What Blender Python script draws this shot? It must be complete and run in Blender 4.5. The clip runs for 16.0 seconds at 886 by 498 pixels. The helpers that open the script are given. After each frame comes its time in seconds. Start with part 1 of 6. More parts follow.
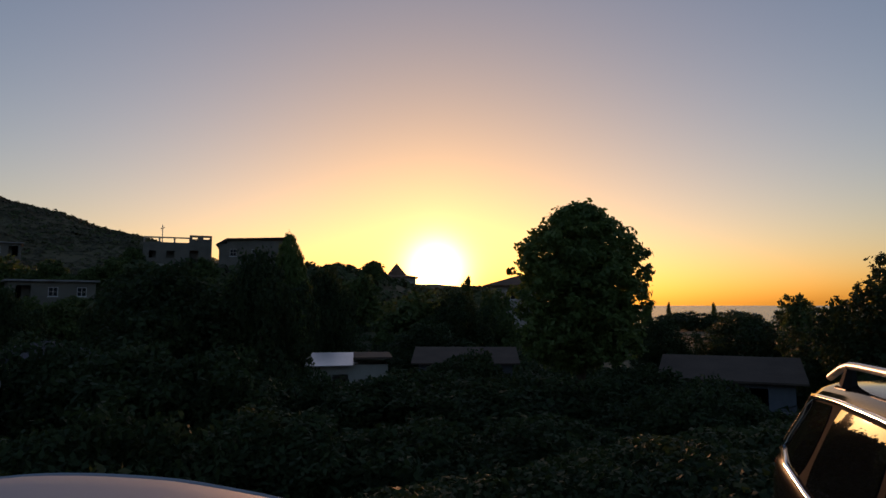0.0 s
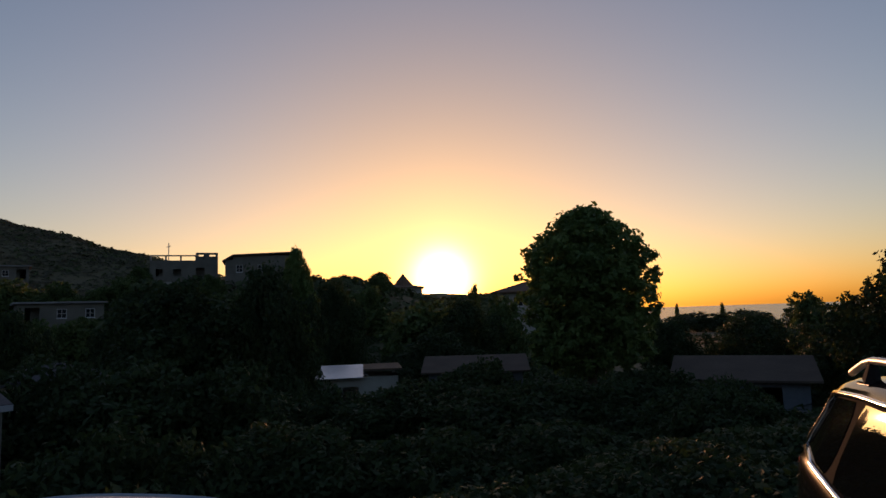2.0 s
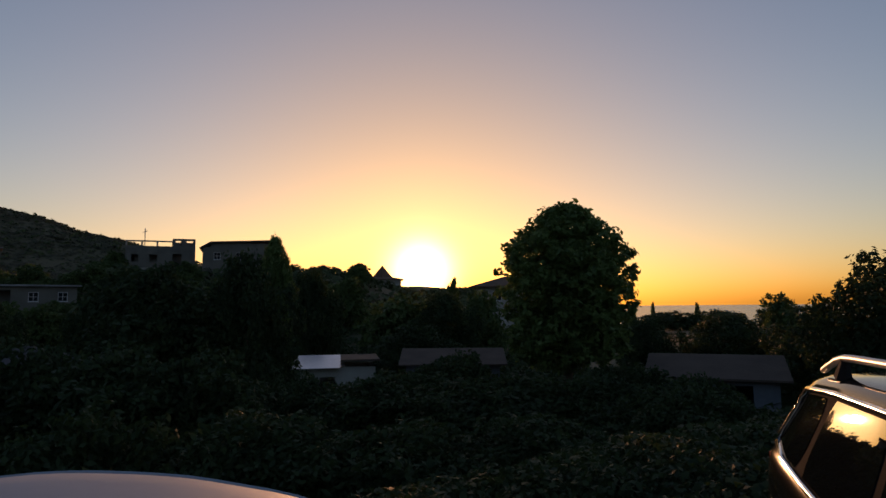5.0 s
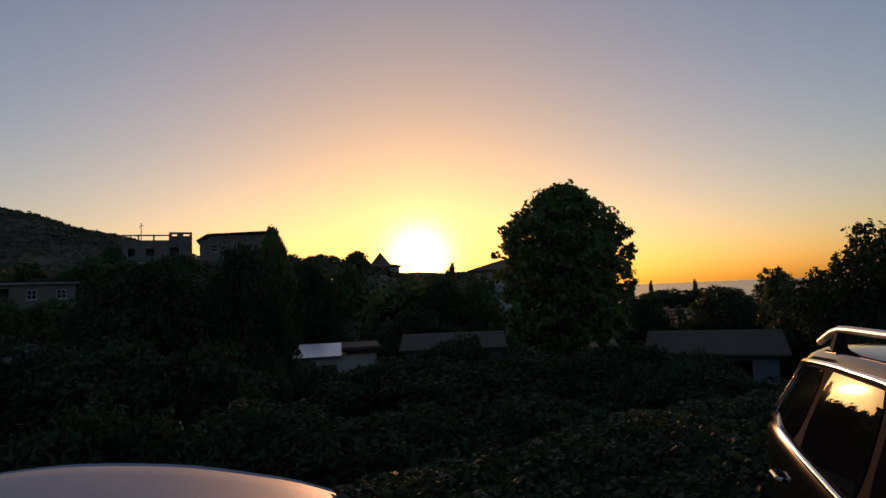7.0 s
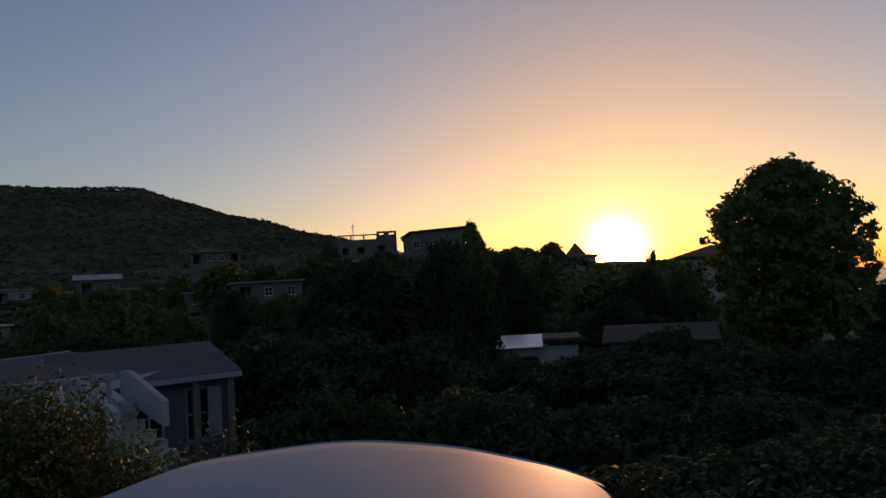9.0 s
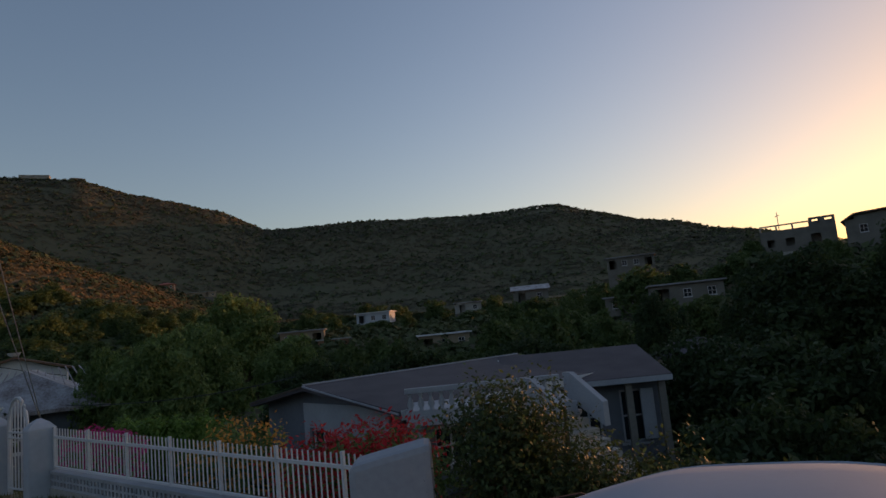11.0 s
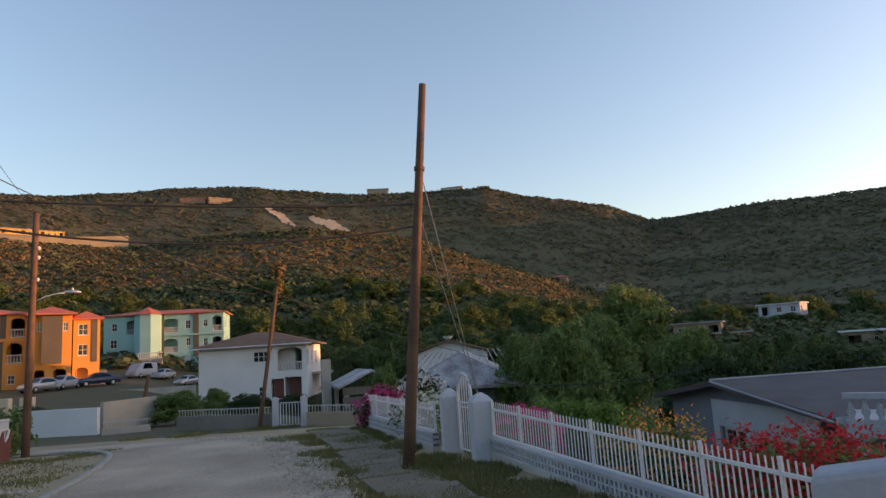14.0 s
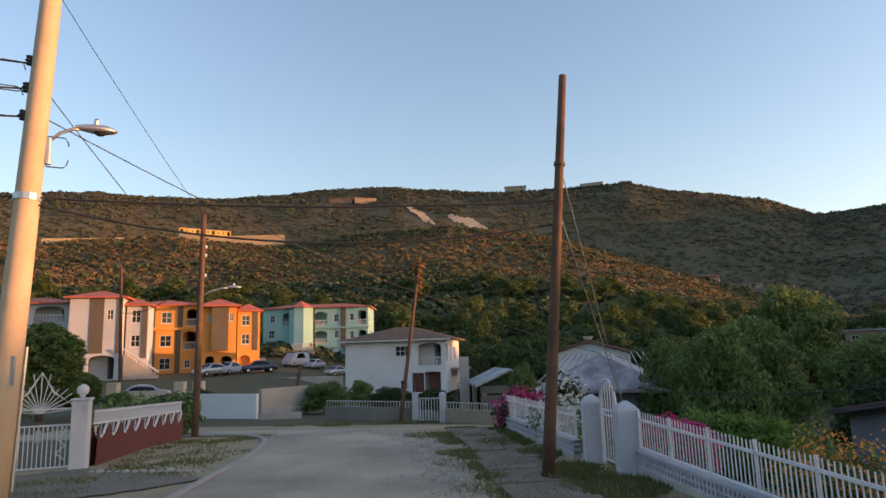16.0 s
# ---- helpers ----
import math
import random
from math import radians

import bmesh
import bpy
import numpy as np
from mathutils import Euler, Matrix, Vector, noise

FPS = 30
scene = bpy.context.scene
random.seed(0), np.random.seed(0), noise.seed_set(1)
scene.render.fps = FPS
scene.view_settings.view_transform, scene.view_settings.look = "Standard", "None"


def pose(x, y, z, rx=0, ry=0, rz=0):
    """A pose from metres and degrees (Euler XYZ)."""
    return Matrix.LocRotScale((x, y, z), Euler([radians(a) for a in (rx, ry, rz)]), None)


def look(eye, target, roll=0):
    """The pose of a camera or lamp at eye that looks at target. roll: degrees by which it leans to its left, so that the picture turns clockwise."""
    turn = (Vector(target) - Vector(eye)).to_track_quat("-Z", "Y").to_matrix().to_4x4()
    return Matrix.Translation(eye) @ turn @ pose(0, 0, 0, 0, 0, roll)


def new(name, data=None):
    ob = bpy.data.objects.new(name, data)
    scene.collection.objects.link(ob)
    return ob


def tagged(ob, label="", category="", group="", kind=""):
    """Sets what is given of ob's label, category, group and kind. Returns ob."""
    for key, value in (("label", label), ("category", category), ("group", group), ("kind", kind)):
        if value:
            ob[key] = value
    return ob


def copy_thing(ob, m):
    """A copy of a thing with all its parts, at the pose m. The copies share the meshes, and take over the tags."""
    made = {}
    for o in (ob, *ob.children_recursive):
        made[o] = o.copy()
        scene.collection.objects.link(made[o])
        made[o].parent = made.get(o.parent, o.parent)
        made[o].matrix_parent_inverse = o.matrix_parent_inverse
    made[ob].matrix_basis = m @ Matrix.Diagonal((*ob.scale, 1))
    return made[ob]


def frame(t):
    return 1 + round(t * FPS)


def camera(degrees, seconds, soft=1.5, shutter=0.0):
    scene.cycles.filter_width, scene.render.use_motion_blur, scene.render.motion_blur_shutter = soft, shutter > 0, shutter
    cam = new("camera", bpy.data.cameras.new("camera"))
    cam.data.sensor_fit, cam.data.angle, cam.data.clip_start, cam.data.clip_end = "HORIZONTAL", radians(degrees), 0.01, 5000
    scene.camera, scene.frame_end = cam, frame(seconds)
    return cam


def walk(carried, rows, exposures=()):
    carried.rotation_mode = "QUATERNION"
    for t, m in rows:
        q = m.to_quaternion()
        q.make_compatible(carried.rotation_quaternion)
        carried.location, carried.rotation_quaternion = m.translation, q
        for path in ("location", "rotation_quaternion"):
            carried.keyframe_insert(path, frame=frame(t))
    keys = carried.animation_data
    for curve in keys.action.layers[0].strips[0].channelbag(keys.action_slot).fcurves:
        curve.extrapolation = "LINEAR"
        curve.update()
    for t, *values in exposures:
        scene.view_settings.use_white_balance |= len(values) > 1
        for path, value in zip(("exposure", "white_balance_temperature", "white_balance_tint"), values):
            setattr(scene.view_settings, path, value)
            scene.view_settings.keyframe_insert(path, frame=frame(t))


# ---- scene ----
# ---- camera ----
cam = camera(69.68, 16.0)
# seconds, heading, tilt, lean (degrees), eye (metres)
PATH = [
    (0, 101.51, 4.88, -0.05, 0.123, -0.363, 2.158),
    (0.5, 101.07, 4.94, 0.15, 0.119, -0.361, 2.150),
    (1, 101.70, 5.11, -0.86, 0.126, -0.344, 2.155),
    (1.5, 102.00, 6.08, -1.39, 0.125, -0.336, 2.150),
    (2, 101.06, 5.69, -1.97, 0.147, -0.319, 2.154),
    (2.5, 101.65, 5.45, -1.31, 0.094, -0.317, 2.136),
    (3, 102.34, 5.19, -0.77, 0.137, -0.302, 2.140),
    (3.5, 102.80, 5.19, -0.62, 0.139, -0.294, 2.141),
    (4, 102.77, 5.13, -0.13, 0.154, -0.289, 2.129),
    (6.5, 102.94, 4.17, -1.97, 0.126, -0.285, 2.129),
    (7, 103.05, 3.69, -2.39, 0.135, -0.292, 2.126),
    (7.5, 103.93, 3.17, -2.60, 0.121, -0.303, 2.128),
    (8, 104.27, 3.08, -2.91, 0.130, -0.294, 2.135),
    (8.5, 97.41, 3.34, -4.09, 0.130, -0.198, 2.122),
    (9, 85.71, 3.81, -3.50, 0.124, -0.100, 2.135),
    (9.5, 75.36, 4.59, -3.39, 0.105, -0.095, 2.130),
    (10, 64.61, 5.31, -3.65, 0.135, -0.085, 2.135),
    (10.2, 61.14, 5.69, -4.55, 0.113, -0.080, 2.137),
    (12.3, 36.00, 7.75, -3.38, -0.061, 0.254, 2.198),
    (12.5, 34.00, 7.91, -3.36, -0.096, 0.236, 2.173),
    (13, 27.46, 8.61, -3.72, -0.111, 0.232, 2.179),
    (13.5, 21.35, 9.02, -3.46, -0.123, 0.271, 2.182),
    (14, 15.78, 9.01, -3.71, -0.193, 0.214, 2.180),
    (14.5, 10.02, 9.23, -4.44, -0.175, 0.294, 2.197),
    (15, 5.65, 9.32, -3.30, -0.171, 0.323, 2.198),
    (15.5, 2.68, 9.67, -2.40, -0.149, 0.465, 2.251),
    (16, 3.28, 9.37, -1.73, -0.143, 0.553, 2.263),
]


def view(heading, tilt, lean, x, y, z):
    a, e = radians(heading), radians(tilt)
    way = Vector((math.sin(a) * math.cos(e), math.cos(a) * math.cos(e), math.sin(e)))
    return look((x, y, z), Vector((x, y, z)) + way, lean)


EXPOSURES = [(0, 0.3, 6900, 26), (8, 0.25, 6900, 26), (9, 0.27, 7000, 26), (10.2, 0.55, 7100, 26), (12.3, 1.56, 7600, 26), (13.0, 1.9, 7600, 26), (16, 2.22, 7500, 25)]
walk(cam, [(r[0], view(*r[1:])) for r in PATH], EXPOSURES)

# ---- light ----
SUN_AZ, SUN_EL = 100.9, 3.0
a, e = radians(SUN_AZ), radians(SUN_EL)
SUN_DIR = Vector((math.sin(a) * math.cos(e), math.cos(a) * math.cos(e), math.sin(e)))
world = bpy.data.worlds.new("sky")
scene.world = world
world.use_nodes = True
wn, wl = world.node_tree.nodes, world.node_tree.links
wn.clear()
sky = wn.new("ShaderNodeTexSky")
sky.sky_type = "NISHITA"
sky.sun_disc = False
sky.sun_elevation = radians(SUN_EL)
sky.sun_rotation = radians(SUN_AZ)
sky.altitude = 60
sky.air_density = 1.0
sky.dust_density = 1.35
sky.ozone_density = 2.1
bg = wn.new("ShaderNodeBackground")
bg.inputs["Strength"].default_value = 0.17
# bright hazy sky close round the sun
tc = wn.new("ShaderNodeTexCoord")
dot = wn.new("ShaderNodeVectorMath")
dot.operation = "DOT_PRODUCT"
wl.new(tc.outputs["Generated"], dot.inputs[0])
dot.inputs[1].default_value = SUN_DIR


def halo(width):
    """Falls off with the angle from the sun, from 1 at its middle."""
    ex = wn.new("ShaderNodeMath")
    ex.operation = "MULTIPLY_ADD"
    wl.new(dot.outputs["Value"], ex.inputs[0])
    ex.inputs[1].default_value = 1 / width
    ex.inputs[2].default_value = -1 / width
    ep = wn.new("ShaderNodeMath")
    ep.operation = "EXPONENT"
    wl.new(ex.outputs[0], ep.inputs[0])
    return ep.outputs[0]


# haze scatters less strongly forward than clean dust
weaker = wn.new("ShaderNodeMath")
weaker.operation = "MULTIPLY_ADD"
wl.new(halo(0.06), weaker.inputs[0])
weaker.inputs[1].default_value = -0.62
weaker.inputs[2].default_value = 1.0
dim = wn.new("ShaderNodeVectorMath")
dim.operation = "SCALE"
wl.new(sky.outputs[0], dim.inputs[0])
wl.new(weaker.outputs[0], dim.inputs["Scale"])
col = dim.outputs[0]
for width, power, tone in ((0.0008, 24.0, (1.0, 0.76, 0.34)), (0.006, 1.2, (1.0, 0.6, 0.2))):
    ml = wn.new("ShaderNodeVectorMath")
    ml.operation = "SCALE"
    ml.inputs[0].default_value = tuple(c * power for c in tone)
    wl.new(halo(width), ml.inputs["Scale"])
    ad = wn.new("ShaderNodeVectorMath")
    wl.new(col, ad.inputs[0])
    wl.new(ml.outputs[0], ad.inputs[1])
    col = ad.outputs[0]
wl.new(col, bg.inputs["Color"])
wo = wn.new("ShaderNodeOutputWorld")
wl.new(bg.outputs[0], wo.inputs["Surface"])

sun = new("sun", bpy.data.lights.new("sun", "SUN"))
sun.data.energy = 1.55
sun.data.angle = radians(0.5)
sun.data.color = (1.0, 0.5, 0.22)
sun.matrix_world = look(SUN_DIR * 50, (0, 0, 0))

# ---- materials ----


def surf(name, c1, c2, scale=3.0, rough=0.8, bump=0.2, metal=0.0, fine=14.0, per="", spec=0.3, dist=0.02, mix=0.5, jit=0.5):
    """A surface of two tones, blotched at one scale and grained at a finer one."""
    m = bpy.data.materials.new(name)
    m.use_nodes = True
    n, l = m.node_tree.nodes, m.node_tree.links
    b = n["Principled BSDF"]
    b.inputs["Roughness"].default_value = rough
    b.inputs["Metallic"].default_value = metal
    b.inputs["Specular IOR Level"].default_value = spec
    tc = n.new("ShaderNodeTexCoord")
    big = n.new("ShaderNodeTexNoise")
    big.inputs["Scale"].default_value = scale
    big.inputs["Detail"].default_value = 4
    small = n.new("ShaderNodeTexNoise")
    small.inputs["Scale"].default_value = scale * fine
    small.inputs["Detail"].default_value = 3
    for t in (big, small):
        l.new(tc.outputs["Object"], t.inputs["Vector"])
    add = n.new("ShaderNodeMath")
    add.operation = "MULTIPLY_ADD"
    l.new(small.outputs["Fac"], add.inputs[0])
    add.inputs[1].default_value = 0.5
    l.new(big.outputs["Fac"], add.inputs[2])
    fac = add.outputs[0]
    if per:
        r = n.new("ShaderNodeObjectInfo" if per == "object" else "ShaderNodeNewGeometry")
        more = n.new("ShaderNodeMath")
        more.operation = "MULTIPLY_ADD"
        l.new(r.outputs["Random" if per == "object" else "Random Per Island"], more.inputs[0])
        more.inputs[1].default_value = jit
        l.new(fac, more.inputs[2])
        fac = more.outputs[0]
    ramp = n.new("ShaderNodeMapRange")
    low = 0.75 + jit / 2 - mix / 2 if per else 0.45
    ramp.inputs["From Min"].default_value = low
    ramp.inputs["From Max"].default_value = low + mix
    l.new(fac, ramp.inputs["Value"])
    mx = n.new("ShaderNodeMix")
    mx.data_type = "RGBA"
    mx.inputs["A"].default_value = (*c1, 1)
    mx.inputs["B"].default_value = (*c2, 1)
    l.new(ramp.outputs[0], mx.inputs["Factor"])
    l.new(mx.outputs["Result"], b.inputs["Base Color"])
    if bump:
        bp = n.new("ShaderNodeBump")
        bp.inputs["Strength"].default_value = bump
        bp.inputs["Distance"].default_value = dist
        l.new(add.outputs[0], bp.inputs["Height"])
        l.new(bp.outputs[0], b.inputs["Normal"])
    return m


def leafy(name, c1, c2, through_light=0.35, rough=0.6, scale=0.6, mix=0.7, jit=0.5):
    """Leaves: two greens by leaf, some light coming through."""
    m = surf(name, c1, c2, scale, rough, 0, per="island", mix=mix, jit=jit)
    n, l = m.node_tree.nodes, m.node_tree.links
    b = n["Principled BSDF"]
    tr = n.new("ShaderNodeBsdfTranslucent")
    l.new(b.inputs["Base Color"].links[0].from_socket, tr.inputs["Color"])
    mixer = n.new("ShaderNodeMixShader")
    mixer.inputs[0].default_value = through_light
    l.new(b.outputs[0], mixer.inputs[1])
    l.new(tr.outputs[0], mixer.inputs[2])
    l.new(mixer.outputs[0], n["Material Output"].inputs["Surface"])
    return m


def glassy(name, col=(0.02, 0.025, 0.03), rough=0.05):
    m = bpy.data.materials.new(name)
    m.use_nodes = True
    b = m.node_tree.nodes["Principled BSDF"]
    b.inputs["Base Color"].default_value = (*col, 1)
    b.inputs["Roughness"].default_value = rough
    b.inputs["Specular IOR Level"].default_value = 0.8
    return m


M_ground = surf("dry_earth_and_scrub_soil", (0.13, 0.1, 0.056), (0.085, 0.088, 0.048), 0.02, 0.95, 0.5, fine=20, dist=0.2)
M_verge = surf("dusty_grass_verge", (0.44, 0.33, 0.21), (0.28, 0.22, 0.13), 0.5, 0.95, 0.6, fine=30, dist=0.03)
M_asphalt = surf("worn_grey_asphalt", (0.21, 0.17, 0.13), (0.5, 0.405, 0.305), 0.35, 0.9, 0.5, fine=60, dist=0.01)
M_concrete = surf("weathered_concrete", (0.30, 0.28, 0.25), (0.42, 0.40, 0.36), 0.8, 0.9, 0.3, fine=25, dist=0.01)
M_white = surf("white_paint", (0.52, 0.52, 0.53), (0.66, 0.66, 0.66), 1.0, 0.6, 0.1, fine=20)
M_slab = surf("worn_path_concrete", (0.14, 0.115, 0.085), (0.22, 0.185, 0.14), 0.9, 0.95, 0.6, fine=25, dist=0.02)
M_block = surf("pierced_block", (0.32, 0.335, 0.36), (0.44, 0.455, 0.48), 1.5, 0.85, 0.2)
M_whitewall = surf("white_rendered_wall", (0.56, 0.57, 0.58), (0.7, 0.7, 0.7), 0.35, 0.85, 0.15, fine=30)
M_cream = surf("cream_rendered_wall", (0.5, 0.44, 0.33), (0.6, 0.53, 0.42), 0.4, 0.9, 0.2, fine=25)
M_orange = surf("orange_painted_wall", (0.62, 0.26, 0.06), (0.72, 0.33, 0.09), 0.3, 0.8, 0.1, fine=25)
M_taupe = surf("taupe_painted_band", (0.095, 0.082, 0.064), (0.13, 0.112, 0.088), 0.4, 0.85, 0.1)
M_green = surf("mint_green_painted_wall", (0.22, 0.44, 0.43), (0.28, 0.51, 0.49), 0.3, 0.8, 0.1, fine=25)
M_bluegrey = surf("blue_grey_painted_wall", (0.11, 0.125, 0.15), (0.16, 0.175, 0.2), 0.5, 0.85, 0.1)
M_maroon = surf("maroon_painted_wall", (0.12, 0.04, 0.036), (0.16, 0.055, 0.048), 0.6, 0.75, 0.15, fine=25)
M_redroof = surf("red_roof_tiles", (0.42, 0.10, 0.07), (0.52, 0.15, 0.10), 1.2, 0.75, 0.5, fine=8, dist=0.05)
M_brownroof = surf("brown_shingle_roof", (0.14, 0.075, 0.05), (0.21, 0.12, 0.08), 1.0, 0.85, 0.5, fine=12, dist=0.03)
M_slate = surf("grey_purple_shingle_roof", (0.06, 0.052, 0.06), (0.095, 0.082, 0.092), 1.2, 0.75, 0.4, fine=16, dist=0.02)
M_tin = surf("weathered_metal_sheet_roof", (0.13, 0.085, 0.07), (0.5, 0.48, 0.49), 1.1, 0.5, 0.3, 0.3, fine=10)
M_tinbright = surf("bright_metal_sheet_roof", (0.6, 0.62, 0.66), (0.75, 0.77, 0.8), 0.6, 0.25, 0.1, 0.6, fine=10)
M_wood = surf("weathered_pole_timber", (0.07, 0.042, 0.03), (0.15, 0.085, 0.055), 2.5, 0.85, 0.5, fine=10)
M_palewood = surf("pale_pole_timber", (0.48, 0.35, 0.22), (0.58, 0.44, 0.3), 1.5, 0.8, 0.4, fine=14)
M_galv = surf("galvanised_steel", (0.42, 0.43, 0.44), (0.55, 0.56, 0.57), 4, 0.4, 0.1, 0.8)
M_pillar = surf("matt_black_trim", (0.012, 0.012, 0.012), (0.02, 0.02, 0.02), 5, 0.9, 0, spec=0.04)
M_wire = surf("black_cable", (0.03, 0.03, 0.03), (0.05, 0.05, 0.05), 5, 0.6, 0)
M_dark = surf("dark_interior", (0.02, 0.02, 0.02), (0.035, 0.03, 0.03), 1, 0.9, 0)
# grey render, darkened for the backlit and dim houses
M_dullwall = surf("darkened_grey_render", (0.13, 0.12, 0.105), (0.22, 0.2, 0.17), 0.5, 0.9, 0.2, fine=20)
M_dullroof = surf("aged_grey_sheet_roof", (0.2, 0.19, 0.19), (0.34, 0.33, 0.33), 0.5, 0.7, 0.2, fine=10)
# white trim with shade as well as dust in its blue-grey
M_dulltrim = surf("shaded_dusty_white_render", (0.29, 0.305, 0.335), (0.4, 0.415, 0.44), 0.9, 0.85, 0.2, fine=20)
# white wall greyed: shade on the apartments, wear on the gate pillars
M_shadewornwhite = surf("shaded_worn_white_wall", (0.4, 0.42, 0.45), (0.5, 0.52, 0.55), 0.35, 0.85, 0.15, fine=30)
M_rust = surf("dull_rusty_sheet_roof", (0.07, 0.05, 0.04), (0.12, 0.085, 0.065), 0.8, 0.8, 0.4)
M_bark = surf("tree_bark", (0.09, 0.065, 0.045), (0.15, 0.11, 0.08), 3, 0.95, 0.6)
M_pane = glassy("window_glass")
M_leaf = leafy("broad_green_leaves", (0.08, 0.135, 0.04), (0.19, 0.27, 0.08))
M_leafdark = leafy("dark_green_leaves", (0.025, 0.05, 0.018), (0.06, 0.09, 0.03))
M_scrub = leafy("dry_hillside_scrub", (0.075, 0.072, 0.033), (0.29, 0.17, 0.07), 0.1, 0.95, 0.016, 0.36, 0.1)
M_leafmid = leafy("mid_green_leaves", (0.058, 0.096, 0.031), (0.125, 0.175, 0.053))
M_grass = leafy("grass_blades", (0.10, 0.12, 0.035), (0.2, 0.19, 0.08), 0.25)
M_pink = leafy("magenta_bougainvillea", (0.55, 0.03, 0.16), (0.7, 0.08, 0.28), 0.35)
M_red = leafy("red_bougainvillea", (0.55, 0.02, 0.03), (0.68, 0.06, 0.06), 0.35)
M_orangeflower = leafy("orange_blossom", (0.75, 0.27, 0.05), (0.8, 0.42, 0.1), 0.35)
M_whiteflower = leafy("white_blossom", (0.6, 0.6, 0.55), (0.7, 0.7, 0.62), 0.35)

# ---- building blocks ----


def mesh_of(name, verts, faces, smooth=False):
    me = bpy.data.meshes.new(name)
    me.from_pydata([tuple(v) for v in verts], [], faces)
    if smooth:
        me.polygons.foreach_set("use_smooth", [True] * len(me.polygons))
    me.update()
    return me


def part(name, bm, material, parent=None, label="", smooth=False):
    """One mesh object, from a bmesh, a mesh or a (verts, faces) pair, under a thing or a part."""
    if isinstance(bm, bmesh.types.BMesh):
        me = bpy.data.meshes.new(name)
        bmesh.ops.recalc_face_normals(bm, faces=bm.faces)
        bm.to_mesh(me)
        bm.free()
        if smooth:
            me.polygons.foreach_set("use_smooth", [True] * len(me.polygons))
    elif isinstance(bm, tuple):
        me = mesh_of(name, bm[0], bm[1], smooth)
    else:
        me = bm
    if material and not me.materials:
        me.materials.append(material)
    ob = new(name, me)
    if parent:
        ob.parent = parent
    if label:
        ob["label"] = label
    return ob


def thing(name, label, category, group="", kind="", m=None):
    ob = new(name)
    if m is not None:
        ob.matrix_world = m
    return tagged(ob, label, category, group, kind)


def box(x0, x1, y0, y1, z0, z1, bm=None, bevel=0.0):
    bm = bm or bmesh.new()
    g = bmesh.ops.create_cube(bm, size=1.0, matrix=Matrix.Translation(((x0 + x1) / 2, (y0 + y1) / 2, (z0 + z1) / 2)) @ Matrix.Diagonal((x1 - x0, y1 - y0, z1 - z0, 1)))
    if bevel:
        ed = list({e for v in g["verts"] for e in v.link_edges})
        bmesh.ops.bevel(bm, geom=ed, offset=bevel, segments=2, affect="EDGES", profile=0.6)
    return bm


def tube(points, radii, sides=8, bm=None, cap=True):
    """A tube through points."""
    bm = bm or bmesh.new()
    pts = [Vector(p) for p in points]
    if not isinstance(radii, (list, tuple)):
        radii = [radii] * len(pts)
    rings = []
    for i, p in enumerate(pts):
        d = (pts[min(i + 1, len(pts) - 1)] - pts[max(i - 1, 0)]).normalized()
        u = d.orthogonal() if abs(d.z) < 0.9 else Vector((1, 0, 0)) - d * d.x
        u.normalize()
        w = d.cross(u)
        rings.append([bm.verts.new(p + (u * math.cos(k * math.tau / sides) + w * math.sin(k * math.tau / sides)) * radii[i]) for k in range(sides)])
    for r0, r1 in zip(rings, rings[1:]):
        for k in range(sides):
            bm.faces.new((r0[k], r0[(k + 1) % sides], r1[(k + 1) % sides], r1[k]))
    if cap and sides > 2:
        bm.faces.new(rings[0][::-1])
        bm.faces.new(rings[-1])
    return bm


def lathe(profile, sides=10, bm=None, x=0.0, y=0.0):
    """A turned shape from (radius, height) pairs."""
    return tube([(x, y, h) for r, h in profile], [r for r, h in profile], sides, bm)


def at(az, d, z=0.0):
    a = radians(az - 0.4 * min(1.0, max(0.0, (32 - az) / 20)))
    return Vector((math.sin(a) * d, math.cos(a) * d, z))


def up(el, d):
    """The height of what stands el degrees over eye level at d metres."""
    return 2.15 + d * math.tan(radians(el))


# ---- ground ----


def smooth_step(a, b, x):
    t = np.clip((x - a) / (b - a), 0, 1)
    return t * t * (3 - 2 * t)


def wobble(x, y, s):
    return (np.sin(x / s + 1.3 * np.sin(y / s * 0.7)) + np.sin(y / s * 1.1 + 1.7 * np.sin(x / s * 0.6 + 2)) + 0.6 * np.sin((x + y) / s * 2.3)) / 2.6


SPUR_AZ = [-60, -31, -22, -10, -4, 3.3, 7.5, 13.6, 17, 20.6, 24.4, 26, 28.8, 30.5, 34, 50]
SPUR_EL = [7.4, 9.0, 9.4, 9.6, 10.4, 10.8, 10.2, 9.4, 8.2, 6.9, 5.7, 5.0, 4.1, 3.0, 1.9, 1.4]
RIDGE_AZ = [-180, -60, -30, -26, -22, -15, -8, -1, 6, 12.5, 20, 24, 30.5, 34, 40, 47, 54, 60.5, 67, 70.2, 73, 75.6, 80, 84, 105, 118, 150, 180]
RIDGE_EL = [6, 11, 12.6, 13.2, 13.0, 13.3, 14.3, 14.7, 14.0, 13.7, 13.8, 12.8, 11.3, 9.65, 9.8, 9.6, 9.45, 9.4, 7.55, 6.8, 5.8, 5.3, 4.2, 2.8, 1.0, -0.9, 1.0, 6]


